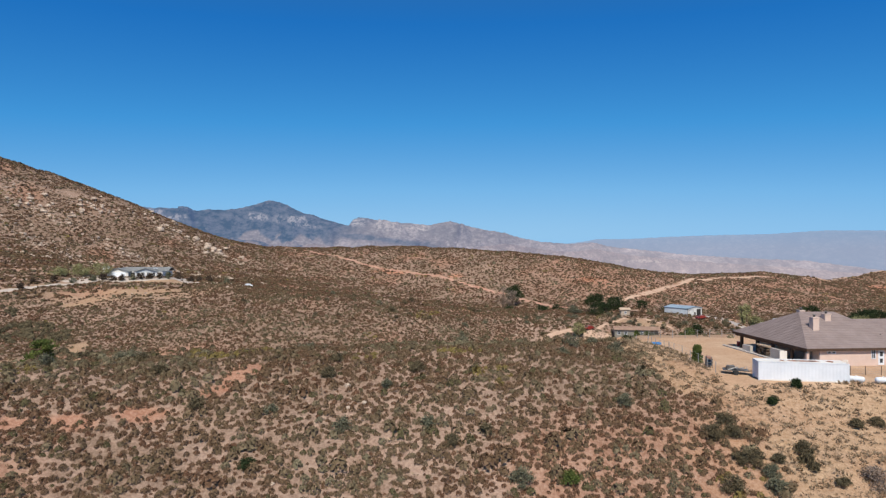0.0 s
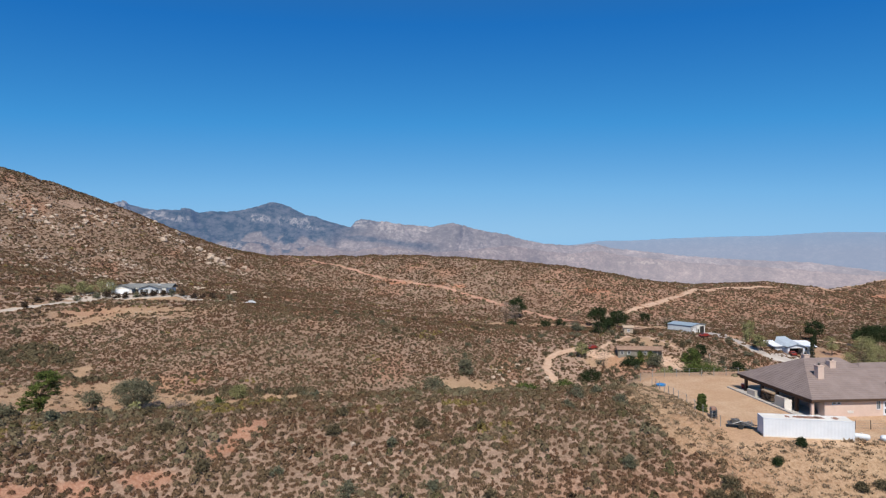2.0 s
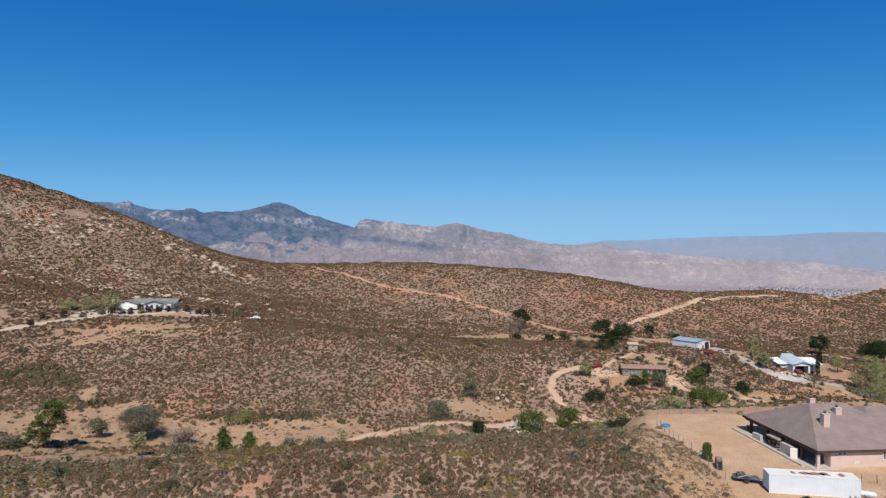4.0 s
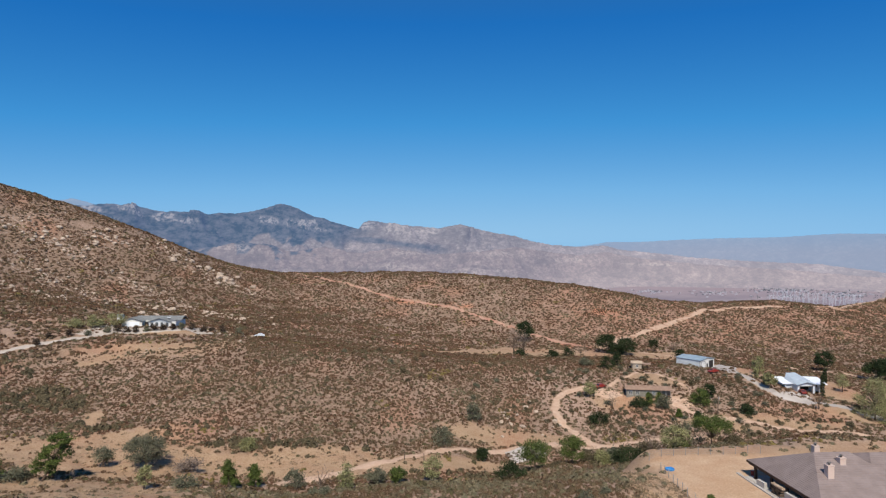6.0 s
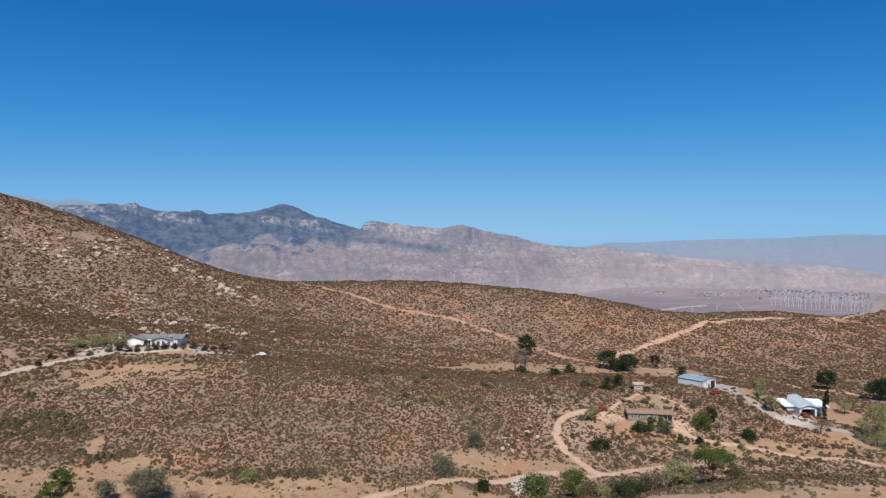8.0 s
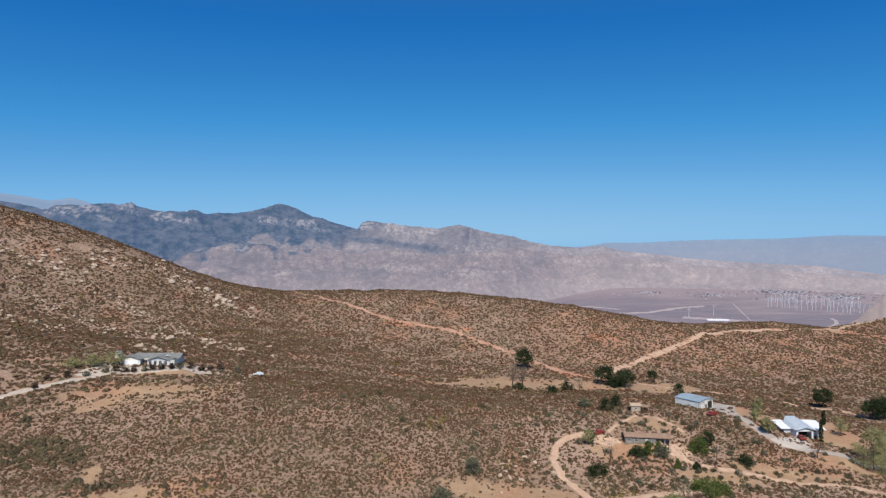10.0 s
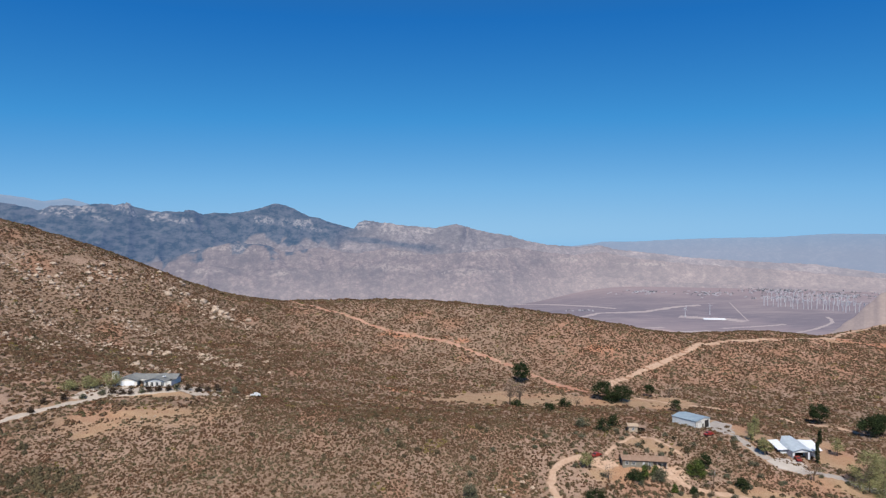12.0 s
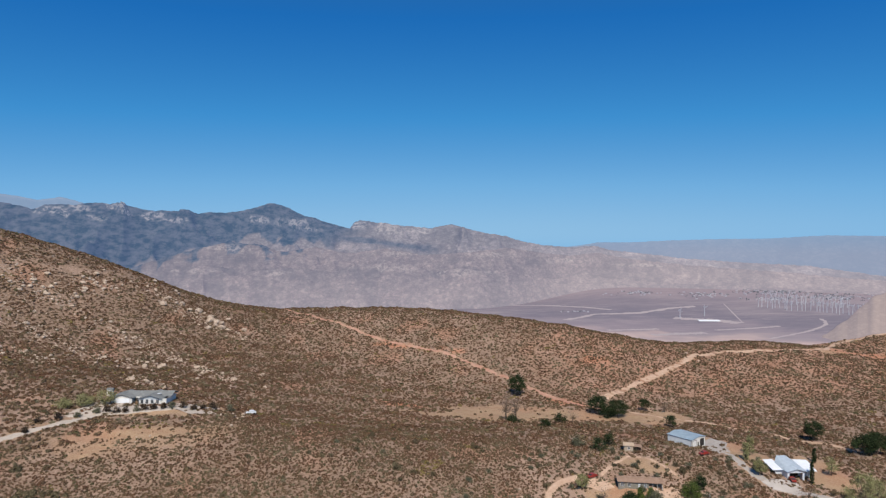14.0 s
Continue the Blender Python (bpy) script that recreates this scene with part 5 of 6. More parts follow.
tree("large_shrub", 70.1, 226.2, 3.8, 6.4, OAK, "dark green shrubs before the mobile home", 56, "bush", clumps=34)
tree("large_shrub", 78.6, 225.1, 4.9, 6.4, GREY_LEAF, "green shrub before the mobile home", 57, "bush", clumps=34)
tree("large_shrub", 53.1, 215.6, 3.8, 6.8, OAK, "dark round shrub inside the drive's bend", 58, "bush", clumps=30)
tree("willow_tree", 54.2, 233.6, 5.3, 4.5, WILLOW, "pale green tree beside the dirt drive", 59)
tree("large_shrub", 88.1, 218.8, 2.5, 2.3, OAK, "small dark shrub on the bank", 60, "bush")
tree("large_shrub", 106.2, 220.9, 3.8, 5.7, OAK, "dark shrub on the dry slope", 61, "bush")
tree("large_shrub", 68, 263.4, 5.3, 6.4, OAK, "dark green shrub beside the small hut", 62, "bush")
tree("large_shrub", 74.3, 269.7, 5.3, 5.3, OAK, "dark green shrub beside the small hut", 63, "bush")
tree("large_shrub", 60.5, 267.6, 4.2, 5.3, GREY_LEAF, "grey-green shrub on the slope", 64, "bush")
tree("willow_tree", -148.7, 271.9, 5.5, 7.4, WILLOW, "pale green hedge tree beside the hillside house", 65, clumps=30, leaves=36)
tree("willow_tree", -142.3, 276.1, 6.4, 7.4, WILLOW, "pale green hedge tree beside the hillside house", 66, clumps=30, leaves=36)
tree("willow_tree", -155.1, 267.6, 3.8, 6.4, WILLOW, "pale green hedge tree beside the hillside house", 67, clumps=26, leaves=36)
tree("cypress_tree", 39.5, 93, 2.6, 1.5, PINE, "small dense green cypress in the bare yard", 68, "column", clumps=110, leaves=50, leaf=0.14, trunk=0.08)
tree("round_bush", 41.0, 75.2, 0.9, 1.0, OAK, "single dark shrub on the bare bank", 69, "bush", leaf=0.16, trunk=0.05)
tree("round_bush", 45.2, 77.6, 1.3, 1.1, OAK, "small dark shrub before the white container", 70, "bush", leaf=0.16, trunk=0.05)
for i, (x, y, s) in enumerate(((-141.2, 266.6, 3), (-137, 267.1, 3.4), (-133.3, 267.6, 2.6), (-129.6, 268.2, 3), (-125.8, 268.7, 2.6), (-122.7, 269.7, 3.6), (-118.9, 270.3, 3), (-115.2, 270.8, 2.8), (-112, 271.9, 3), (-108.3, 273.5, 3),
                               (-104.1, 275.1, 2.6), (-100.4, 276.1, 2.4), (-146.6, 262.3, 2.6), (-151.9, 258.1, 2.8), (-157.2, 252.8, 2.6), (-96.6, 278.2, 3.4), (-89.2, 277.2, 3.2), (-157.2, 245.3, 2.6))):
    tree("hedge_shrub", x, y, s, s * 0.95, HEDGE_LEAF if i % 4 else GREY_LEAF, "dark clipped shrub in a row before the house", 80 + i, "bush", "row of shrubs before the hillside house", clumps=14, leaves=26, trunk=0.1)
for i, (x, y, s, leaf_mat) in enumerate(((31.7, 69.8, 2.6, DARK_SHRUB), (33.7, 69.8, 1.9, DARK_SHRUB), (33.8, 71.8, 2.0, DARK_SHRUB), (34.0, 66.3, 2.6, DARK_SHRUB), (33.1, 66.8, 1.6, DARK_SHRUB), (35.4, 64.8, 1.7, GREY_LEAF),
                                        (30.4, 62.8, 2.2, DARK_SHRUB), (34.9, 62.8, 2.0, GREY_LEAF), (40.7, 68.2, 1.8, DARK_SHRUB), (40.3, 67.2, 1.6, DARK_SHRUB), (40.5, 66.2, 1.1, DARK_SHRUB), (42.0, 63.7, 1.2, DARK_SHRUB),
                                        (48.9, 72.1, 1.4, DARK_SHRUB), (51.6, 72.6, 1.5, DARK_SHRUB), (36.8, 66.3, 1.3, DARK_SHRUB), (41.5, 75.7, 0.9, DARK_SHRUB), (45.1, 63.6, 2.8, TWIG), (-17.9, 66.0, 1.6, OAK),
                                        (9.8, 63.1, 2.4, GREY_LEAF), (14.5, 63.1, 1.9, PINE), (-0.9, 81.8, 1.9, DARK_SHRUB), (-12.0, 79.9, 1.9, DARK_SHRUB), (23.3, 74.4, 1.8, GREY_LEAF), (3.1, 68.7, 1.7, DARK_SHRUB),
                                        (-32.6, 79.2, 1.8, DARK_SHRUB))):
    tree("round_bush", x, y, s * 0.72, s, leaf_mat, "leafless grey-purple bush on the bare bank" if leaf_mat is TWIG else "broad olive shrub standing above low scrub", 300 + i, "bush", "larger shrubs in the scrub", clumps=30, leaves=46, leaf=0.13, trunk=0.05)
rng = np.random.RandomState(77)
for i in range(170):       # larger dark shrubs among the brush
    x, y = rng.uniform(-60, 34), rng.uniform(68, 100)
    if i > 19:
        x, y = rng.uniform(64, 160), rng.uniform(204, 260)
    if 72 < i < 96:
        x, y = rng.uniform(-42, 64), rng.uniform(208, 276)
    if i > 95:
        x, y = rng.uniform(40, 130), rng.uniform(200, 262)
    s = rng.uniform(1.3, 2.1) * (1 if i < 20 else 1.25)
    if yard(x, y) > 0.1 or near_road(x, y) > 0.3:
        continue
    tree("round_bush", x, y, s * 0.75, s, GREY_LEAF if rng.uniform() < 0.4 else DARK_SHRUB, "larger green shrub among low brown scrub", 120 + i, "bush", "larger shrubs in the scrub", clumps=16, leaves=26, leaf=0.2, trunk=0.05)


# ---- buildings ----
def hip_roof(x0, y0, x1, y1, z, rise, ridge, thick=0.22):
    """A hip roof over a rectangle with its ridge from ridge[0] to ridge[1] along x at the middle, closed below by a soffit."""
    ym = (y0 + y1) / 2
    p = [(x0, y0, z), (x1, y0, z), (x1, y1, z), (x0, y1, z), (ridge[0], ym, z + rise), (ridge[1], ym, z + rise)]
    p += [(x, y, z - thick) for x, y, _ in p[:4]]
    return hull(p, [(0, 1, 5, 4), (1, 2, 5), (2, 3, 4, 5), (3, 0, 4), (0, 6, 7, 1), (1, 7, 8, 2), (2, 8, 9, 3), (3, 9, 6, 0), (6, 9, 8, 7)])


def gable_roof(x0, y0, x1, y1, z, rise, thick=0.15, along="x"):
    """A gable roof as a bent slab of even thickness."""
    if along == "x":
        ym = (y0 + y1) / 2
        top = [(x0, y0, z), (x1, y0, z), (x1, ym, z + rise), (x0, ym, z + rise), (x0, y1, z), (x1, y1, z)]
    else:
        xm = (x0 + x1) / 2
        top = [(x0, y1, z), (x0, y0, z), (xm, y0, z + rise), (xm, y1, z + rise), (x1, y1, z), (x1, y0, z)]
    p = top + [(x, y, h - thick) for x, y, h in top]
    return hull(p, [(0, 1, 2, 3), (3, 2, 5, 4), (9, 8, 7, 6), (10, 11, 8, 9), (0, 6, 7, 1), (4, 5, 11, 10), (1, 7, 8, 2), (2, 8, 11, 5), (3, 9, 6, 0), (4, 10, 9, 3)])


def gable_end(x0, x1, y, z0, z1, rise, thick=0.15):
    xm = (x0 + x1) / 2
    a = [(x0, y, z0), (x1, y, z0), (x1, y, z1), (xm, y, z1 + rise), (x0, y, z1)]
    p = a + [(x, yy + thick, h) for x, yy, h in a]
    return hull(p, [(0, 1, 2, 3, 4), (9, 8, 7, 6, 5)] + [(i, (i + 1) % 5, (i + 1) % 5 + 5, i + 5) for i in range(5)])


def window(parent, x, y, z, w, h, facing="y", frame_mat=None, bars=1):
    """A framed window set in a wall that faces -y (or -x, +x): frame > pane."""
    d, fm = 0.07, frame_mat or WHITE
    def place(a0, b0, a1, b1, o0, o1):
        if facing == "y":
            return (x + a0, y - o1, z + b0, x + a1, y - o0, z + b1)
        s = -1 if facing == "-x" else 1
        return (min(x + s * o0, x + s * o1), y + a0, z + b0, max(x + s * o0, x + s * o1), y + a1, z + b1)
    t = 0.09
    rails = [place(-w / 2, 0, w / 2, t, 0, d), place(-w / 2, h - t, w / 2, h, 0, d), place(-w / 2, t, -w / 2 + t, h - t, 0, d), place(w / 2 - t, t, w / 2, h - t, 0, d)]
    for k in range(bars):
        c = -w / 2 + w * (k + 1) / (bars + 1)
        rails.append(place(c - 0.03, t, c + 0.03, h - t, 0.005, d - 0.01))
    f = part("window", boxes(*rails), fm, parent, "white window frame")
    part("pane", boxes(place(-w / 2 + t, t, w / 2 - t, h - t, 0.01, 0.03)), GLASS, f)
    return f


def row_tiles(x0, y0, x1, y1, z, rise, ridge, courses=22):
    """Raised tile courses on the front and left planes of a hip roof, as strips."""
    ym, bm = (y0 + y1) / 2, bmesh.new()
    for k in range(courses):
        f, g = k / courses, (k + 0.82) / courses
        for a, b in (((x0, y0), (x1, y0)), ((x0, y1), (x0, y0))):
            e0, e1 = ((ridge[0], ym), (ridge[1], ym)) if a[1] == b[1] else ((ridge[0], ym), (ridge[0], ym))
            q = []
            for u, lift in ((f, 0.030), (g, 0.010)):
                for s, e in ((a, e0), (b, e1)):
                    q.append(Vector((s[0] + (e[0] - s[0]) * u, s[1] + (e[1] - s[1]) * u, z + rise * u + lift)))
            vs = [bm.verts.new(p) for p in (q[0], q[1], q[3], q[2])]
            lo = [bm.verts.new(p - Vector((0, 0, 0.06))) for p in (q[0], q[1])]
            bm.faces.new(vs)
            bm.faces.new((lo[0], lo[1], vs[1], vs[0]))
    bmesh.ops.recalc_face_normals(bm, faces=bm.faces)
    return bm


def main_house():
    h = thing("house", (0, 0, 0), 0, "pink stucco ranch house with a grey-brown hip roof and deep patio", "house")
    z = 2.6
    m = thing("front_wing", (53.65, 89.6, 0), 4.0)
    m.parent = h
    # the front wing in its own axes: x along the front, y away from it
    roof = part("roof", hip_roof(0, 0, 17.5, 19.4, z, 4.2, (5.3, 11.0)), ROOF_TILE, m, "weathered grey-brown tile roof")
    part("tile_course", row_tiles(0, 0, 17.5, 19.4, z, 4.2, (5.3, 11.0)), ROOF_TILE, roof)
    part("fascia", boxes((-0.04, -0.04, z - 0.36, 17.54, 0.0, z - 0.03), (-0.04, 0.0, z - 0.36, 0.0, 19.4, z - 0.03)), DARK_WOOD, m, "dark timber fascia board")
    wall = part("wall", boxes((2.2, 0.45, 0, 2.45, 1.9, z - 0.25), (3.4, 1.9, 0, 3.65, 17.8, z - 0.25), (2.45, 1.65, 0, 3.65, 1.9, z - 0.25), (2.45, 0.45, 0, 17.0, 0.7, z - 0.25), (3.65, 17.55, 0, 17.0, 17.8, z - 0.25), (16.75, 0.7, 0, 17.0, 17.55, z - 0.25)), STUCCO, m, "pink-beige stucco wall")
    window(m, 3.6, 0.45, 1.75, 0.62, 0.42, bars=0)
    window(m, 4.3, 0.45, 1.75, 0.62, 0.42, bars=0)
    window(m, 10.3, 0.45, 0.95, 0.65, 1.5, bars=1)
    window(m, 12.9, 0.45, 0.95, 0.9, 1.5, bars=1)
    d = part("door", boxes((11.0, 0.39, 0.08, 11.9, 0.47, 2.2), bevel=0.01), WHITE, m, "white glazed door")
    part("pane", boxes((11.23, 0.37, 1.35, 11.67, 0.395, 2.0), (11.23, 0.37, 0.4, 11.67, 0.395, 1.0)), GLASS, d)
    part("vent", boxes(*[(5.6, 0.41, 0.5 + k * 0.08, 6.5, 0.46, 0.55 + k * 0.08) for k in range(5)]), WHITE_WARM, m, "pale louvred wall vent")
    for x, y in ((0.35, 0.5), (0.35, 17.2), (0.35, 12.6)):
        part("post", boxes((x - 0.2, y - 0.2, 0, x + 0.2, y + 0.2, z - 0.3), (x - 0.27, y - 0.27, 0, x + 0.27, y + 0.27, 0.25), bevel=0.015), STUCCO if y < 2 else DARK_WOOD, m, "patio post under the eaves")
    for y in (3.8, 8.5):
        part("post", boxes((0.1, y - 0.2, 0, 0.5, y + 0.2, z - 0.3), bevel=0.015), DARK_WOOD, m, "dark patio post")
    part("beam", boxes((0.15, 0.3, z - 0.62, 0.5, 18.9, z - 0.36)), DARK_WOOD, m, "dark timber patio beam")
    part("patio_floor", boxes((-0.7, -0.2, -0.25, 3.4, 18.6, 0.06), bevel=0.02), CONCRETE, m, "concrete patio slab")
    part("kerb", boxes((-1.5, 1.2, -0.2, -1.05, 20.0, 0.22), bevel=0.04), CONCRETE, m, "low pale concrete kerb")
    for x, y, w, zz, top in ((4.5, 4.9, 0.95, 4.0, 6.4), (8.2, 7.45, 0.95, 5.0, 6.6), (8.1, 13.3, 0.9, 4.5, 6.6)):
        c = part("chimney", boxes((x - w / 2, y - w / 2, zz, x + w / 2, y + w / 2, top), (x - w / 2 - 0.06, y - w / 2 - 0.06, top, x + w / 2 + 0.06, y + w / 2 + 0.06, top + 0.12), bevel=0.02), STUCCO, m, "square stucco chimney")
        bm = rod([(x, y, top + 0.1), (x, y, top + 0.42)], [0.16, 0.16], 10)
        rod([(x, y, top + 0.42), (x, y, top + 0.5)], [0.3, 0.24], 10, bm)
        part("flue", bm, DARK_METAL, c, "dark metal flue cap")
    part("roof_vent", rod([(13.6, 3.2, z + 1.1), (13.6, 3.2, z + 1.55)], [0.06, 0.06], 8), DARK_METAL, m)
    w = thing("rear_wing", (66.0, 97.0, 0), 4.0)
    w.parent = h
    roof = part("roof", hip_roof(0, 0, 26, 15.0, z, 2.5, (5, 20)), ROOF_TILE, w, "weathered grey-brown tile roof")
    part("tile_course", row_tiles(0, 0, 26, 15.0, z, 2.5, (5, 20), 18), ROOF_TILE, roof)
    part("fascia", boxes((-0.04, -0.04, z - 0.36, 26.04, 0.0, z - 0.03)), DARK_WOOD, w, "dark timber fascia board")
    part("wall", boxes((1.0, 1.6, 0, 25.0, 1.85, z - 0.25), (1.0, 1.85, 0, 1.25, 14.0, z - 0.25), (1.25, 13.75, 0, 25.0, 14.0, z - 0.25), (24.75, 1.85, 0, 25.0, 13.75, z - 0.25)), STUCCO, w, "pink-beige stucco wall")


main_house()


def shipping_container():
    c = thing("shipping_container", (42.35, 81.05, 0), -10.5, "long white steel container with rusty stains on its roof", "container")
    L, W, H = 10.6, 2.44, 2.4
    def corrugated(a, b, out):
        """A ribbed side between two corners."""
        bm, a, b, out = bmesh.new(), Vector(a), Vector(b), Vector(out)
        lo, hi = [], []
        k = max(8, int((b - a).length / 0.1))
        for i in range(k + 1):
            p = a.lerp(b, i / k) + out * (0.007 if (i // 2) % 2 else 0.0)
            lo.append(bm.verts.new(p + Vector((0, 0, 0.16))))
            hi.append(bm.verts.new(p + Vector((0, 0, H - 0.1))))
        for i in range(k):
            bm.faces.new((lo[i], lo[i + 1], hi[i + 1], hi[i]))
        return bm
    part("side_panel", corrugated((0.1, 0.03, 0), (L - 0.1, 0.03, 0), (0, -1, 0)), WHITE, c, "white ribbed steel side")
    part("side_panel", corrugated((L - 0.1, W - 0.03, 0), (0.1, W - 0.03, 0), (0, 1, 0)), WHITE, c)
    part("end_panel", corrugated((0.04, W - 0.1, 0), (0.04, 0.1, 0), (-1, 0, 0)), WHITE, c)
    part("door", boxes((L - 0.06, 0.1, 0.16, L - 0.01, 1.2, H - 0.1), (L - 0.06, 1.24, 0.16, L - 0.01, 2.34, H - 0.1)), WHITE, c)
    for x in (0, L - 0.14):
        for y in (0, W - 0.14):
            part("corner_post", boxes((x, y, 0.0, x + 0.14, y + 0.14, H), bevel=0.015), WHITE, c)
    part("bottom_rail", boxes((0.14, 0.0, 0.02, L - 0.14, 0.1, 0.16), (0.14, W - 0.1, 0.02, L - 0.14, W, 0.16)), WHITE_WARM, c)
    part("top_rail", boxes((0.14, 0.0, H - 0.1, L - 0.14, 0.1, H), (0.14, W - 0.1, H - 0.1, L - 0.14, W, H), (0, 0.14, H - 0.1, 0.1, W - 0.14, H)), WHITE, c)
    part("roof_panel", boxes((0.1, 0.1, H - 0.06, L - 0.1, W - 0.1, H - 0.02)), WHITE_WARM, c)
    rng = np.random.RandomState(5)
    for x, w in ((4.6, 0.9), (5.9, 1.3), (7.0, 0.7), (3.2, 0.3), (8.9, 0.5)):
        pts = [(x + w * math.cos(a) * rng.uniform(0.6, 1.1), 1.3 + 0.75 * math.sin(a) * rng.uniform(0.5, 1.1), H - 0.014) for a in np.arange(0, 6.28, 0.5)]
        part("rust_patch", hull(pts, [tuple(range(len(pts)))]), RUST, c, "brown rust patch")
    for x in (0.3, 3.4, 6.2, 9.6):
        part("support_block", boxes((x, 0.1, -0.3, x + 0.3, 2.3, 0.02), bevel=0.02), DARK_WOOD, c)


shipping_container()


def propane_tank(x, y, turn):
    t = thing("propane_tank", (x, y, float(height(x, y)) + 0.02), turn, "white horizontal gas tank lying on short feet", "gas tank", "white gas tanks in the yard", size=0.75)
    bm = rod([(-1.25, 0, 0.55), (-1.15, 0, 0.55), (-0.9, 0, 0.55), (0.9, 0, 0.55), (1.15, 0, 0.55), (1.25, 0, 0.55)], [0.12, 0.34, 0.46, 0.46, 0.34, 0.12], 18)
    part("shell", bm, WHITE, t)
    part("valve_cover", rod([(0, 0, 0.98), (0, 0, 1.12), (0, 0, 1.16)], [0.16, 0.16, 0.08], 10), WHITE_WARM, t)
    for s in (-0.75, 0.75):
        part("foot", boxes((s - 0.09, -0.32, -0.45, s + 0.09, 0.32, 0.2), bevel=0.01), STEEL, t)


propane_tank(53.9, 79.6, -28)
propane_tank(56.9, 79.0, -12)


def wire_fence(name, pts, tall, spacing, label, wires=(0.35, 0.7, 1.05), leaning=0.0, mesh=False):
    f = thing(name, (0, 0, 0), 0, label, "fence")
    rng = np.random.RandomState(len(pts))
    p = np.array(pts, float)
    dist = np.r_[0, np.cumsum(np.hypot(*np.diff(p, axis=0).T))]
    tops = []
    for s in np.arange(0, dist[-1] + 0.1, spacing):
        x, y = np.interp(s, dist, p[:, 0]), np.interp(s, dist, p[:, 1])
        b = at(x, y)
        lean = Vector((rng.normal(0, 0.04), rng.normal(0, 0.04), tall))
        part("post", rod([b - Vector((0, 0, 0.3)), b + lean], [0.055, 0.045], 6), STEEL if mesh else BARK, f)
        tops.append((b, lean))
    for w in wires:
        bm = bmesh.new()
        for (b0, l0), (b1, l1) in zip(tops[:-1], tops[1:]):
            rod([b0 + l0 * (w / tall), b1 + l1 * (w / tall)], [0.012, 0.012], 3, bm)
        part("wire", bm, STEEL, f)


wire_fence("wire_fence", [(38.6, 84.9), (38.2, 91.5), (37.6, 97), (38.1, 105.7), (38.6, 113)], 1.5, 2.4, "sagging wire fence along the yard's edge", (0.3, 0.7, 1.1, 1.45), mesh=True)
wire_fence("wire_fence", [(38.6, 118), (46, 119), (54, 119.5), (62, 120)], 1.5, 2.4, "wire mesh fence behind the bare yard", (0.3, 0.7, 1.1, 1.45), mesh=True)
wire_fence("wire_fence", [(56.2, 84.2), (60, 84.0), (66, 83.6), (74, 83)], 1.2, 2.0, "low wire fence beside the container", (0.2, 0.5, 0.8, 1.15))


def low_trailer(x, y, turn):
    t = thing("flat_trailer", (x, y, 0), turn, "dark flat trailer with tangled metal on it", "trailer")
    part("bed", boxes((-1.6, -0.8, 0.5, 1.6, 0.8, 0.6), bevel=0.02), DARK_METAL, t)
    part("drawbar", rod([(1.6, 0, 0.5), (2.7, 0, 0.4)], [0.05, 0.05], 6), DARK_METAL, t)
    for s in (-0.9, 0.9):
        part("wheel", rod([(0.0, s - 0.1, 0.33), (0.0, s + 0.1, 0.33)], [0.33, 0.33], 14), RUBBER, t)
    rng = np.random.RandomState(4)
    for _ in range(9):
        a, b = Vector((rng.uniform(-1.5, 1.5), rng.uniform(-0.8, 0.8), 0.6)), Vector((rng.uniform(-1.5, 1.5), rng.uniform(-0.8, 0.8), rng.uniform(0.7, 1.2)))
        part("scrap_bar", rod([a, b], [0.05, 0.04], 5), STEEL if rng.uniform() < 0.5 else DARK_METAL, t)
    part("scrap_crate", boxes((-1.1, -0.4, 0.6, -0.1, 0.5, 1.05), bevel=0.03), DARK_METAL, t)


low_trailer(41.4, 85.2, -20)


def metal_rack(x, y, turn):
    t = thing("metal_rack", (x, y, 0), turn, "rusty open metal rack standing on bare soil", "rack")
    for a in (-1.1, 1.1):
        for b in (-0.4, 0.4):
            part("leg", rod([(a, b, -0.1), (a, b, 1.3)], [0.035, 0.035], 6), DARK_METAL, t)
    for z in (0.45, 0.85, 1.28):
        part("shelf", boxes((-1.2, -0.45, z - 0.03, 1.2, 0.45, z + 0.02), bevel=0.01), DARK_METAL, t)
    part("clutter", boxes((-0.9, -0.3, 1.3, -0.2, 0.3, 1.55), (0.1, -0.25, 1.3, 0.9, 0.3, 1.5), bevel=0.04), RUST, t, "rusty odds and ends")


metal_rack(39.9, 90.0, 70)


def pool():
    t = thing("paddling_pool", (40.0, 111.2, 0), 0, "small round bright blue plastic pool", "pool", size=0.65)
    bm = bmesh.new()
    prev = None
    for r, z in ((0.0, 0.06), (1.0, 0.06), (1.05, 0.42), (1.2, 0.45), (1.25, 0.38), (1.15, 0.0)):
        ring = [bm.verts.new((max(r, 0.01) * math.cos(a), max(r, 0.01) * math.sin(a), z)) for a in np.arange(24) * 2 * math.pi / 24]
        if prev:
            for i in range(24):
                bm.faces.new((prev[i], prev[(i + 1) % 24], ring[(i + 1) % 24], ring[i]))
        prev = ring
    part("basin", bm, BLUE_PLASTIC, t)


pool()


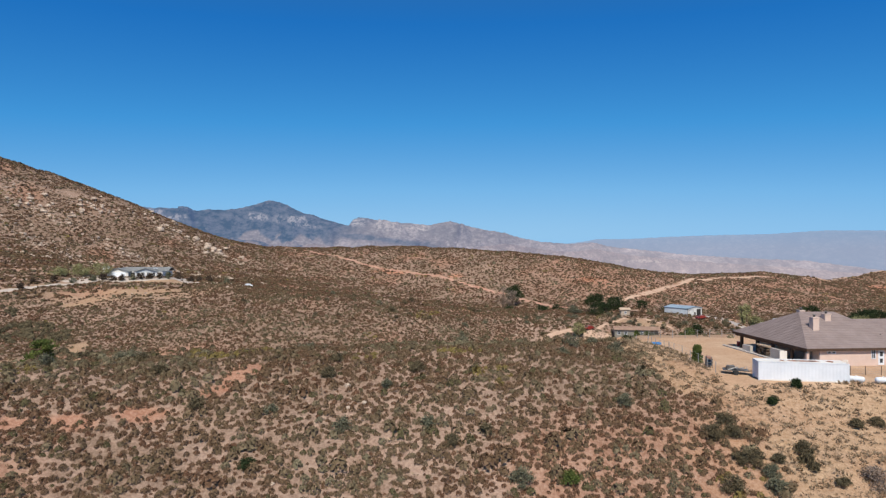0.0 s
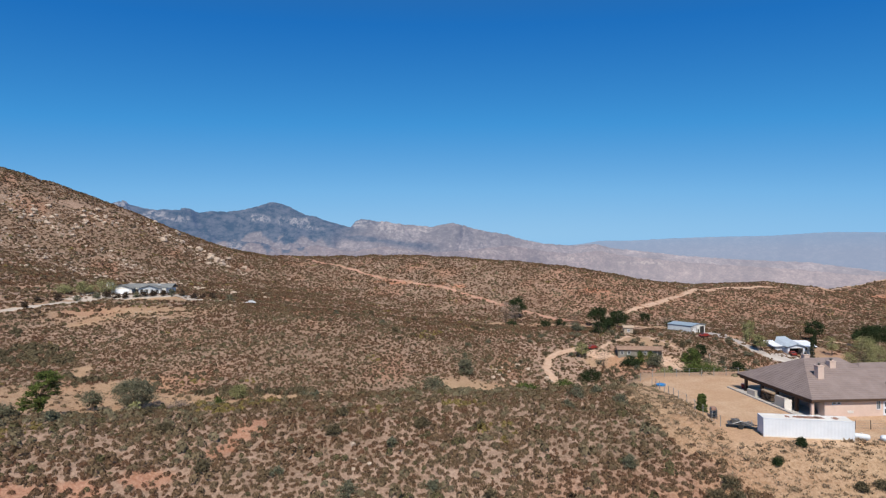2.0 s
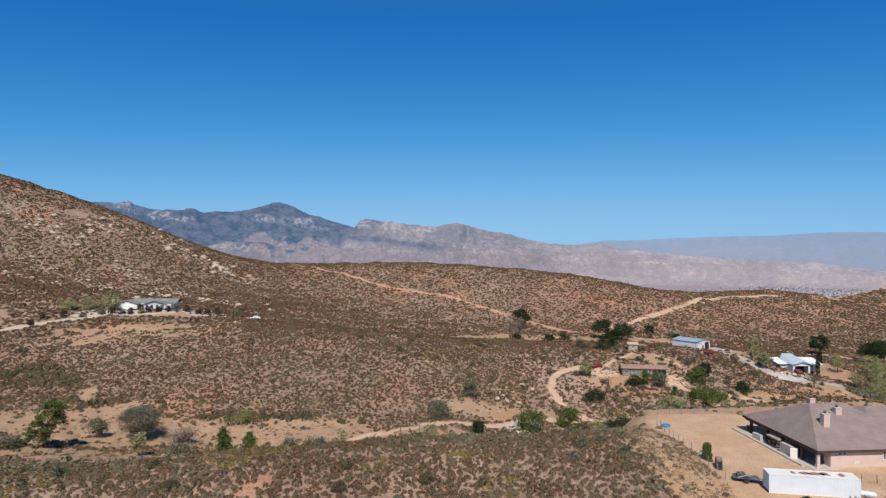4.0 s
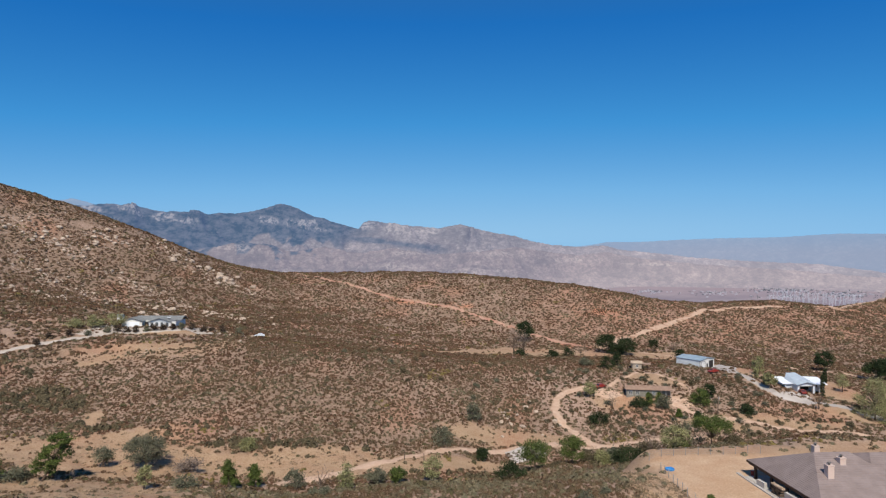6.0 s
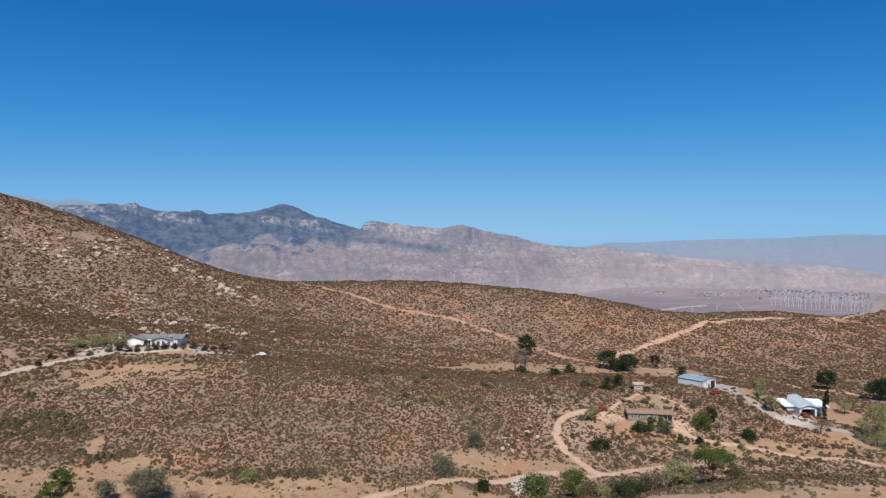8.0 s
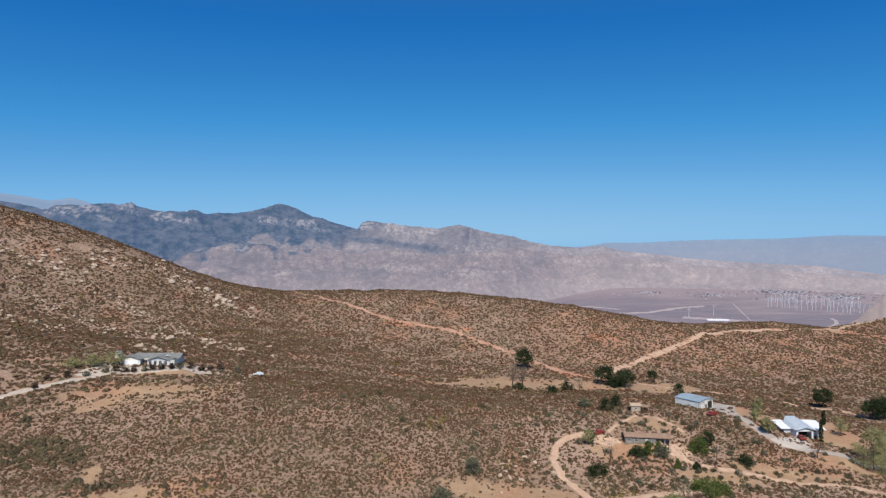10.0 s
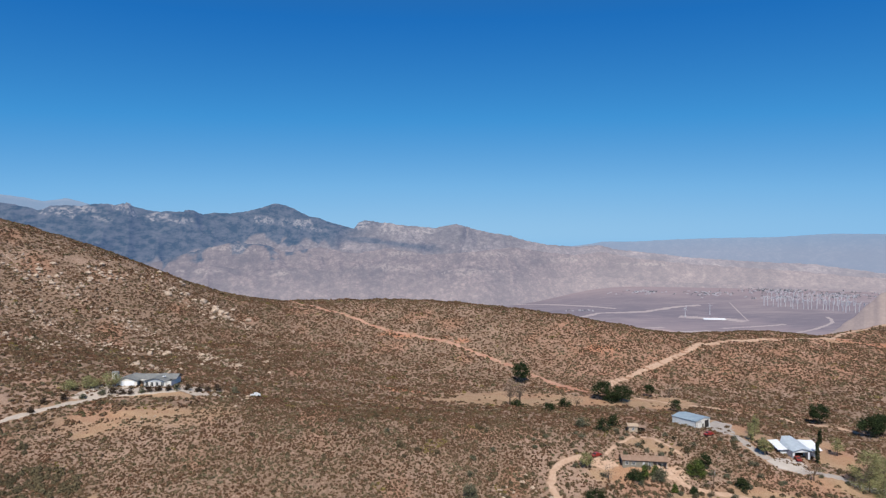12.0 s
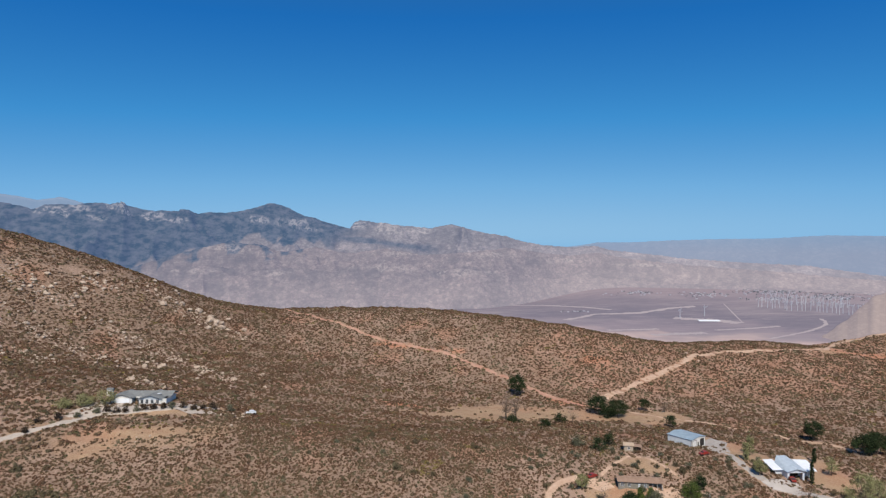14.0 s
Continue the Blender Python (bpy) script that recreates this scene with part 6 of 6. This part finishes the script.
def patio_goods():
    """Slabs, a covered load and a motorbike-sized bundle by the patio."""
    for x, y, w, h, turn in ((52.75, 95.8, 2.6, 1.6, 96), (51.9, 103.0, 1.9, 1.1, 100)):
        t = thing("concrete_slab", (x, y, 0), turn, "upright grey concrete panel leaning by the patio", "slab")
        part("panel", boxes((-w / 2, -0.25, -0.05, w / 2, 0.25, h), bevel=0.03), CONCRETE, t)
        part("base", boxes((-w / 2 - 0.15, -0.5, -0.05, w / 2 + 0.15, 0.5, 0.12), bevel=0.03), CONCRETE, t)
    t = thing("leaning_board", (52.7, 94.0, 0), 80, "leaning white board at the patio's edge", "board")
    part("board", boxes((-0.1, -0.5, -0.05, 0.1, 0.5, 1.6), bevel=0.02), WHITE_WARM, t)
    t = thing("covered_woodpile", (52.9, 99.6, 0.03), 95, "stack of split logs under a tan cover", "woodpile")
    rng = np.random.RandomState(6)
    for i in range(26):
        x, z = rng.uniform(-1.4, 1.4), 0.12 + 0.22 * (i % 6)
        part("log", rod([(x, -0.5 + rng.uniform(-0.1, 0.1), z), (x + 0.05, 0.5, z)], [0.12, 0.11], 7), BARK, t)
    bm = boxes((-1.5, -0.5, 1.3, 1.5, 0.5, 1.7), bevel=0.12)
    for v in bm.verts:
        v.co.z += 0.16 * noise.noise(v.co * 2.0)
    part("cover", bm, TARP, t, "faded tan cover")
    t = thing("shop_bin", (53.1, 108.4, 0), 20, "small red and dark bin by a patio post", "bin")
    part("body", rod([(0, 0, 0), (0, 0, 0.9)], [0.3, 0.36], 12), RED_PAINT, t)


patio_goods()


def steel_shed():
    g = at(108.9, 269.2)
    s = thing("steel_shed", (108.9, 268.6, g.z - 0.2), 36, "pale steel workshop with a blue-grey metal roof", "shed", size=0.93)
    # x runs along the door end, y back along the side, from the near corner
    W, L, H = 11.3, 12.2, 3.6
    part("wall", boxes((0, 0, -1.5, 0.15, L, H), (0.15, L - 0.15, -1.5, W - 0.15, L, H), (W - 0.15, 0, -1.5, W, L, H)), SHED_WALL, s, "pale blue-white steel siding")
    part("gable_wall", gable_end(0.15, W - 0.15, 0.0, -1.5, H, 0.75), WHITE_WARM, s, "off-white door end")
    part("roof", gable_roof(-0.3, -0.4, W + 0.3, L + 0.3, H + 0.12, 0.85, 0.12, "y"), BLUE_ROOF, s, "blue-grey metal roof")
    for k in range(9):
        part("roof_rib", boxes((-0.3, 0.2 + k * 1.2, H + 0.12, -0.22, 0.28 + k * 1.2, H + 0.2)), BLUE_ROOF, s)
    for x in (1.0, 7.2):
        shut = x < 5
        # the open door is a near-black panel, the shade inside put into its colour
        d = part("roller_door", boxes((x, -0.06, -0.4, x + 3.0, 0.02, 2.9)), WHITE if shut else DOORWAY, s, "white roller door" if shut else "near-black panel for the unlit inside of the doorway")
        if shut:
            part("slat", boxes(*[(x + 0.05, -0.085, -0.35 + k * 0.4, x + 2.95, -0.06, -0.06 + k * 0.4) for k in range(8)]), WHITE_WARM, d)
        part("door_frame", boxes((x - 0.14, -0.09, -0.4, x, 0.0, 3.05), (x + 3.0, -0.09, -0.4, x + 3.14, 0.0, 3.05), (x, -0.09, 2.9, x + 3.0, 0.0, 3.05)), DARK_METAL, s, "dark door frame")
    part("door", boxes((5.1, -0.07, -0.3, 6.1, 0.02, 1.8)), DOORWAY, s, "dark side door")
    for k in range(1, 23):
        part("siding_rib", boxes((-0.03, k * 0.52, -1.4, 0.0, k * 0.52 + 0.05, H - 0.1)), SHED_WALL, s)
    part("corner_trim", boxes((-0.05, -0.05, -1.5, 0.12, 0.0, H), (-0.05, 0.0, -1.5, 0.0, 0.12, H)), DARK_METAL, s, "dark corner trim")


steel_shed()


def white_house():
    g = at(135.9, 245.9)
    h = thing("house", (134.6, 244.0, g.z), 3, "low white house with pale and blue-grey metal roofs", "house")
    h.matrix_world = pose(133.8, 246.2, g.z, 0, 0, 3) @ Matrix.Diagonal((0.88, 0.95, 0.95, 1))
    z = 2.9
    part("wall", boxes((1.2, 3.6, -1, 17.6, 3.8, z), (1.2, 3.8, -1, 1.4, 12, z), (17.4, 3.8, -1, 17.6, 12, z), (1.4, 11.8, -1, 17.4, 12, z), (4.6, 0.2, -1, 4.8, 3.6, z), (12.2, 0.2, -1, 12.4, 3.6, z), (4.8, 0.2, -1, 5.5, 0.4, z), (11.6, 0.2, -1, 12.2, 0.4, z)), WHITE, h, "white painted wall")
    part("gable_wall", gable_end(4.6, 12.4, 0.2, 2.25, z, 1.0), WHITE, h, "white gable over the garage")
    # the garage's inside shade is painted on as a near-black panel
    part("shaded_opening_panel", boxes((5.5, 3.2, 0, 11.6, 3.55, 2.3)), DOORWAY, h, "near-black panel for the unlit garage inside")
    part("roof", hull([(4.0, -0.5, z), (8.5, -0.5, z + 1.2), (13.4, -0.5, z), (14.8, 9, z + 0.25), (11.6, 12.4, z + 2.6), (7.4, 12.4, z + 2.5), (4.0, 9, z + 0.3), (4.0, -0.5, z - 0.14), (8.5, -0.5, z + 1.05), (13.4, -0.5, z - 0.14), (14.8, 9, z + 0.1), (11.6, 12.4, z + 2.4), (4.0, 9, z + 0.15)],
         [(0, 1, 5, 6), (1, 2, 3, 4), (1, 4, 5), (0, 7, 8, 1), (1, 8, 9, 2), (2, 9, 10, 3), (0, 6, 12, 7), (7, 12, 8), (8, 10, 9), (8, 11, 10)]), SHED_ROOF, h, "blue-grey metal gable roof")
    part("side_roof", hull([(-0.6, 2.6, z - 0.1), (4.6, 2.6, z - 0.05), (5.4, 12.6, z + 1.0), (0.8, 12.6, z + 0.9), (-0.6, 2.6, z - 0.22), (4.6, 2.6, z - 0.17), (5.4, 12.6, z + 0.85), (0.8, 12.6, z + 0.75)],
         [(0, 1, 2, 3), (7, 6, 5, 4), (0, 4, 5, 1), (1, 5, 6, 2), (2, 6, 7, 3), (3, 7, 4, 0)]), PALE_ROOF, h, "bright white metal roof")
    part("side_roof", hull([(13.6, 1.0, z - 0.1), (18.4, 0.2, z - 0.15), (21.0, 11.0, z + 0.9), (14.4, 12.0, z + 1.0), (13.6, 1.0, z - 0.22), (18.4, 0.2, z - 0.27), (21.0, 11.0, z + 0.75), (14.4, 12.0, z + 0.85)],
         [(0, 1, 2, 3), (7, 6, 5, 4), (0, 4, 5, 1), (1, 5, 6, 2), (2, 6, 7, 3), (3, 7, 4, 0)]), PALE_ROOF, h, "bright white metal roof")
    for x in (1.0, 14.3, 16.2, 18.0):
        part("post", rod([(x, 3.2 if x < 2 else 2.4, -1), (x, 3.2 if x < 2 else 2.4, z - 0.15)], [0.1, 0.1], 8), WHITE, h)
    window(h, 15.4, 3.6, 0.9, 1.2, 1.2)
    part("door", boxes((13.4, 3.5, 0, 14.2, 3.62, 2.1)), WHITE_WARM, h)


SHED_ROOF = surface("worn_blue_grey_sheet_roof", (0.36, 0.42, 0.48), (0.50, 0.56, 0.62), 0.5, 0.5)
white_house()


def car(x, y, turn, mat, label, scale=1.0):
    g = at(x, y)
    c = thing("car", (x, y, g.z + 0.12), turn, label, "car")
    s = scale
    prof = [(-2.1, 0.35), (-2.15, 0.8), (-1.2, 0.95), (-0.6, 1.45), (0.9, 1.48), (1.7, 0.98), (2.1, 0.9), (2.15, 0.35)]
    p = [(a * s, w * s, z * s) for w in (-0.85, 0.85) for a, z in prof]
    n = len(prof)
    part("body", hull(p, [tuple(range(n)), tuple(range(2 * n - 1, n - 1, -1))] + [(i, (i + 1) % n, (i + 1) % n + n, i + n) for i in range(n)]), mat, c)
    part("windscreen", hull([(-1.13 * s, -0.75 * s, 1.02 * s), (-1.13 * s, 0.75 * s, 1.02 * s), (-0.66 * s, 0.7 * s, 1.42 * s), (-0.66 * s, -0.7 * s, 1.42 * s)], [(0, 1, 2, 3)]), GLASS, c)
    for a in (-1.35, 1.35):
        for w in (-0.8, 0.8):
            part("wheel", rod([(a * s, (w - 0.1) * s, 0.33 * s), (a * s, (w + 0.1) * s, 0.33 * s)], [0.33 * s, 0.33 * s], 12), RUBBER, c)


car(138.6, 244.6, 80, RED_PAINT, "red car parked before the white house's garage")
car(111, 260.7, 20, RED_PAINT, "old dull red car parked in the brush")
car(-80.2, 277.7, 15, WHITE, "white car parked at the terrace's end")
car(59.5, 240, 30, RED_PAINT, "red tractor-sized vehicle on the dirt drive")


def mobile_home():
    g = at(73.3, 233.6)
    h = thing("mobile_home", (67.9, 234.3, g.z), -8, "long grey mobile home with a brown roof and porch", "mobile home", size=1.03)
    L, W, H = 15.5, 5.0, 2.7
    part("wall", boxes((0, 0, -1, 10.6, 0.15, H), (0, 0.15, -1, 0.15, W, H), (0.15, W - 0.15, -1, L, W, H), (10.45, 0.15, -1, 10.6, 2.4, H), (10.6, 2.3, -1, L, 2.4, H), (L - 0.15, 2.4, -1, L, W, H)), GREY_WALL, h, "grey-brown clapboard wall")
    for k in range(10):
        part("board", boxes((-0.02, -0.03, 0.1 + k * 0.26, 10.6, 0.0, 0.13 + k * 0.26)), GREY_WALL, h)
    part("roof", gable_roof(-0.4, -0.5, L + 0.4, W + 0.5, H, 0.95, 0.14), BROWN_ROOF, h, "faded brown shingle roof")
    for x in (1.4, 3.8):
        window(h, x, 0.0, 0.9, 1.1, 1.3)
    window(h, 9.4, 0.0, 0.7, 0.8, 1.6)
    part("porch_floor", boxes((10.6, 0.1, -0.6, L, 2.3, 0.05)), DARK_WOOD, h)
    for x in (12.0, 13.6, 15.3):
        part("post", rod([(x, 0.15, -0.6), (x, 0.15, H - 0.1)], [0.07, 0.07], 6), WHITE_WARM, h)
    part("door", boxes((6.9, -0.05, 0.0, 7.7, 0.02, 2.0)), WHITE, h)


mobile_home()


def small_hut():
    g = at(81.2, 261.8)
    h = thing("hut", (78, 260.8, g.z), -8, "small beige hut with a tan roof and open lean-to", "hut", size=1.05)
    part("wall", boxes((0, 0, -0.6, 3.4, 0.12, 2.2), (0, 0.12, -0.6, 0.12, 3.5, 2.2), (3.28, 0.12, -0.6, 3.4, 3.5, 2.2), (0.12, 3.38, -0.6, 3.28, 3.5, 2.2)), BEIGE, h, "beige board wall")
    part("roof", gable_roof(-0.4, -0.4, 3.8, 3.9, 2.25, 0.7, 0.12), TRACK_ROOF, h, "tan sheet roof")
    part("lean_to_roof", hull([(3.8, 0, 1.9), (7.0, 0.3, 1.75), (7.0, 3.4, 1.9), (3.8, 3.4, 2.05), (3.8, 0, 1.8), (7.0, 0.3, 1.65), (7.0, 3.4, 1.8), (3.8, 3.4, 1.95)], [(0, 1, 2, 3), (7, 6, 5, 4), (0, 4, 5, 1), (1, 5, 6, 2), (2, 6, 7, 3), (3, 7, 4, 0)]), BROWN_ROOF, h)
    for x in (4.2, 5.6, 6.9):
        part("post", rod([(x, 0.3, -0.6), (x, 0.3, 1.75)], [0.07, 0.07], 6), DARK_WOOD, h)
    window(h, 1.7, 0.0, 0.7, 0.9, 0.9)


TRACK_ROOF = surface("tan_sheet_roof", (0.42, 0.31, 0.22), (0.52, 0.41, 0.31), 0.6)
small_hut()


def hillside_house():
    h = thing("house", (-141.8, 278.5, 4.0), 0, "low white hillside house with grey shingle gables", "house", size=0.99)
    z = 2.7
    part("wall", boxes((0.5, 0.4, -0.3, 9.6, 0.6, z), (0.5, 0.6, -0.3, 0.7, 9, z), (13.6, -1.4, -0.3, 25.4, -1.2, z), (25.2, -1.2, -0.3, 25.4, 9, z), (0.7, 8.8, -0.3, 25.2, 9, z), (9.6, 2.2, -0.3, 13.6, 2.4, z), (9.4, 0.6, -0.3, 9.6, 2.4, z), (13.6, -1.2, -0.3, 13.8, 2.4, z)), WHITE_WARM, h, "white painted wall")
    part("gable_wall", gable_end(0.5, 9.6, 0.35, z - 0.4, z, 1.35), WHITE_WARM, h, "white gable")
    part("gable_wall", gable_end(13.6, 23.0, -1.45, z - 0.4, z, 1.3), GREY_GABLE, h, "pale grey gable")
    part("roof", gable_roof(-0.3, -0.3, 10.4, 9.6, z, 1.6, 0.2, "y"), GREY_ROOF, h, "grey shingle gable roof")
    part("roof", gable_roof(12.9, -2.1, 23.7, 9.6, z, 1.6, 0.2, "y"), GREY_ROOF, h, "blue-grey shingle gable roof")
    part("link_roof", gable_roof(5.0, 2.6, 26.2, 10.2, z + 0.25, 1.55, 0.2), GREY_ROOF, h, "grey shingle ridge roof")
    part("garage_door", boxes((2.4, 0.3, -0.1, 8.4, 0.4, 2.3), bevel=0.02), PALE_ROOF, h, "wide bright white garage door")
    for x in (14.8, 17.0, 19.2, 21.6):
        window(h, x, -1.4, 0.5, 1.3, 1.9)
    part("skylight", boxes((20.2, 1.5, z + 1.35, 21.5, 2.6, z + 1.5)), PALE_ROOF, h, "white skylight")
    # a near-black panel paints the shade in the recess
    part("shaded_opening_panel", boxes((10.0, 2.0, 0, 13.2, 2.15, 2.2)), DOORWAY, h, "near-black panel for the unlit entry inside")
    for x in (13.8, 16.0, 18.2, 20.4, 23.0):
        part("post", rod([(x, -2.0, -0.3), (x, -2.0, z - 0.1)], [0.09, 0.09], 6), WHITE, h)


GREY_GABLE = surface("pale_grey_siding", (0.40, 0.43, 0.46), (0.52, 0.55, 0.58), 0.6)
hillside_house()
t = thing("tall_shed", (-147.6, 287.3, float(height(-147.6, 287.3))), 10, "narrow white outbuilding with a dark doorway", "outbuilding", size=1.06)
part("wall", boxes((0, 0, -0.5, 2.2, 2.4, 2.6), bevel=0.03), WHITE_WARM, t)
part("roof", gable_roof(-0.2, -0.2, 2.4, 2.6, 2.6, 0.5, 0.1), GREY_ROOF, t)
# near-black panel in place of an opening: its shade is painted
part("doorway", boxes((1.2, -0.04, 0.0, 2.0, 0.01, 2.0)), DOORWAY, t)


def utility_pole(x, y, tall):
    g = at(x, y)
    p = thing("utility_pole", g, 25, "weathered wooden utility pole with a crossarm", "pole")
    part("pole", rod([(0, 0, -0.5), (0, 0, tall)], [0.16, 0.11], 8), BARK, p)
    part("crossarm", boxes((-0.9, -0.06, tall - 0.75, 0.9, 0.06, tall - 0.6)), BARK, p)
    part("transformer", rod([(0.3, 0, tall - 1.7), (0.3, 0, tall - 0.9)], [0.2, 0.2], 10), STEEL, p)
    for a in (-0.8, 0.0, 0.8):
        part("insulator", rod([(a, 0, tall - 0.6), (a, 0, tall - 0.42)], [0.05, 0.04], 6), WHITE_WARM, p)


utility_pole(95.6, 220.4, 7.0)
for i, (x, y, s) in enumerate(((-10.1, 171.5, 1.9), (-4.8, 170, 2.3), (-65.8, 161.4, 1.9))):
    t = thing("fence_post", at(x, y, -0.2), 0, "lone weathered wooden post by the dirt road", "post", "posts by the dirt road")
    part("post", rod([(0, 0, 0), (0.03, 0, s)], [0.12, 0.1], 7), BARK, t)

# ---- the valley: wind turbines, a white roof, pale tracks ----
rng = np.random.RandomState(12)


def wind_turbine(x, y, tall, spin):
    t = thing("wind_turbine", (x, y, float(height(x, y)) - 1), 20, "distant white wind turbine on the valley floor", "wind turbine", "wind turbines in the valley")
    part("tower", rod([(0, 0, 0), (0, 0, tall)], [1.7, 1.0], 8), TURBINE_WHITE, t)
    part("nacelle", boxes((-2, -3, tall - 1.5, 2, 5, tall + 2), bevel=0.5), TURBINE_WHITE, t)
    for k in range(3):
        a = radians(spin + 120 * k)
        e = Vector((math.sin(a), 0, math.cos(a))) * tall * 0.38
        part("blade", rod([(0, -4, tall), Vector((0, -4, tall)) + e * 0.3, Vector((0, -4, tall)) + e], [0.9, 1.1, 0.3], 5), TURBINE_WHITE, t)
    return t


for i in range(46):      # one long row, with a second one behind it
    u = (i % 26) / 25
    depth = 3280 - 330 * u + (130 if i > 25 else 0) + rng.normal(0, 14)
    wind_turbine((0.515 + 0.172 * u + (0.012 if i > 25 else 0)) * depth + rng.normal(0, 5), depth, 46 * rng.uniform(0.92, 1.08), rng.uniform(0, 120))
wind_turbine(1168, 3004, 44, 20)
wind_turbine(1314, 3071, 46, 80)
t = thing("white_roof_plant", (1276, 2938, VALLEY_Z), -8, "large bright white roofed yard far down the valley", "building")
part("roof", gable_roof(-48, -22, 48, 22, 5, 4, 1.0), PALE_ROOF, t)
part("wall", boxes((-47, -21, -2, 47, 21, 4.9)), WHITE_WARM, t)


def valley_track(name, pts, half, mat, label):
    p = np.array(pts, float)
    dist = np.r_[0, np.cumsum(np.hypot(*np.diff(p, axis=0).T))]
    s = np.linspace(0, dist[-1], 60)
    c = np.stack([np.interp(s, dist, p[:, 0]), np.interp(s, dist, p[:, 1])], 1)
    d = np.gradient(c, axis=0)
    d /= np.hypot(*d.T)[:, None]
    rg = np.random.RandomState(3)
    side = np.stack([-d[:, 1], d[:, 0]], 1) * half
    l, r = c + side * rg.uniform(0.5, 1.3, (60, 1)), c - side * rg.uniform(0.5, 1.3, (60, 1))
    v = [(x, y, float(height(x, y)) + 1.2) for a, b in zip(l, r) for x, y in (a, b)]
    tagged(new(name, mesh_from(name, v, [(2 * i, 2 * i + 1, 2 * i + 3, 2 * i + 2) for i in range(59)], (mat,), True)), label, "road", kind="structure")


# the sand carries an emitted haze glow like the valley floor
SAND = distant("hazy_wash_sand", ((0.0, (0.30, 0.245, 0.235)), (1.0, (0.35, 0.29, 0.275))), (0.12, 0.12, 0.15), (0.30, 0.25, 0.24), 0.01)
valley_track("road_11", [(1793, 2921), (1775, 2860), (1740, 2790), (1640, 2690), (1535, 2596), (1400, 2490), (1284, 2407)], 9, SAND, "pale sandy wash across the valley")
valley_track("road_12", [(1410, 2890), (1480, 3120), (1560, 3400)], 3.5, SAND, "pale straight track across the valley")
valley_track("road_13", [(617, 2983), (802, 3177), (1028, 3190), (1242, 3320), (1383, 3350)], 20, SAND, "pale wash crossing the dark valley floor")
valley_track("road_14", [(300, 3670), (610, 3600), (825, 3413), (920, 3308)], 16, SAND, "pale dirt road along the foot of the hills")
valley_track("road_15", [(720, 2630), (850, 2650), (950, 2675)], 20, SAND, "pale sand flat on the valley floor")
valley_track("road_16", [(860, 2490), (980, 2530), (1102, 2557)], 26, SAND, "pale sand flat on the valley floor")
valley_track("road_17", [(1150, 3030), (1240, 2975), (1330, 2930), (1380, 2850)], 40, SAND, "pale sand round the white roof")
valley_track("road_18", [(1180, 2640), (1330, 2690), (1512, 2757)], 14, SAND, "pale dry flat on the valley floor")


def valley_town():
    """Far settlements on the valley floor: small pale roofs among dark clumps of trees."""
    rng = np.random.RandomState(21)
    roofs, woods = [], []
    for cx, cy, rx, ry, count in ((1590, 3740, 100, 60, 60), (2030, 3770, 150, 90, 150), (2210, 3520, 130, 90, 130), (1240, 3850, 110, 50, 50), (740, 3290, 60, 24, 14), (1900, 3500, 120, 40, 40), (2650, 4150, 120, 80, 50)):
        for _ in range(count):
            x, y, w = cx + rng.normal(0, rx * 0.7), cy + rng.normal(0, ry * 0.8), rng.uniform(3, 7)
            z = float(height(x, y))
            if rng.uniform() < 0.4:
                h = rng.uniform(2.5, 4.0)
                a = [Vector((x + sx * w, y + sy * 5, z + zz)) for sx in (-1, 1) for sy in (-1, 1) for zz in (-1, h)] + [Vector((x - w, y, z + h + 2)), Vector((x + w, y, z + h + 2))]
                for f in ((0, 4, 5), (0, 5, 1), (1, 5, 9), (1, 9, 8), (3, 8, 9), (3, 9, 7), (2, 3, 7), (2, 7, 6), (0, 1, 8), (0, 8, 3), (0, 3, 2), (4, 9, 5), (4, 7, 9), (4, 6, 7)):
                    roofs.append([tuple(a[i]) for i in f])
            else:
                for _ in range(9):
                    q = np.array((x, y, z + 2.5)) + rng.normal(0, 1, 3) * (w * 0.8, w * 0.6, 2.0)
                    woods.append([tuple(q + rng.normal(0, 1, 3) * (w * 0.4, 2.0, 2.6)) for _ in range(3)])
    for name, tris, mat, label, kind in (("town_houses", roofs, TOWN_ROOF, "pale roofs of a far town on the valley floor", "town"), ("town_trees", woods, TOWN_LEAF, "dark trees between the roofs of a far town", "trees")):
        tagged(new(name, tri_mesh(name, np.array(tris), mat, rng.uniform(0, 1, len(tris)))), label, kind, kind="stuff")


# far roofs and trees emit a bluish glow that paints the haze
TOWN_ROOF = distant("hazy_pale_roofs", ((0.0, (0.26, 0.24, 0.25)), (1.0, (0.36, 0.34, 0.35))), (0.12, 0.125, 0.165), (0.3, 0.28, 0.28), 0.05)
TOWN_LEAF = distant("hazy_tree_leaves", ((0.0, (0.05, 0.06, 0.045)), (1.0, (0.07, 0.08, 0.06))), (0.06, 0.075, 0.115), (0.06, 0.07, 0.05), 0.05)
valley_town()
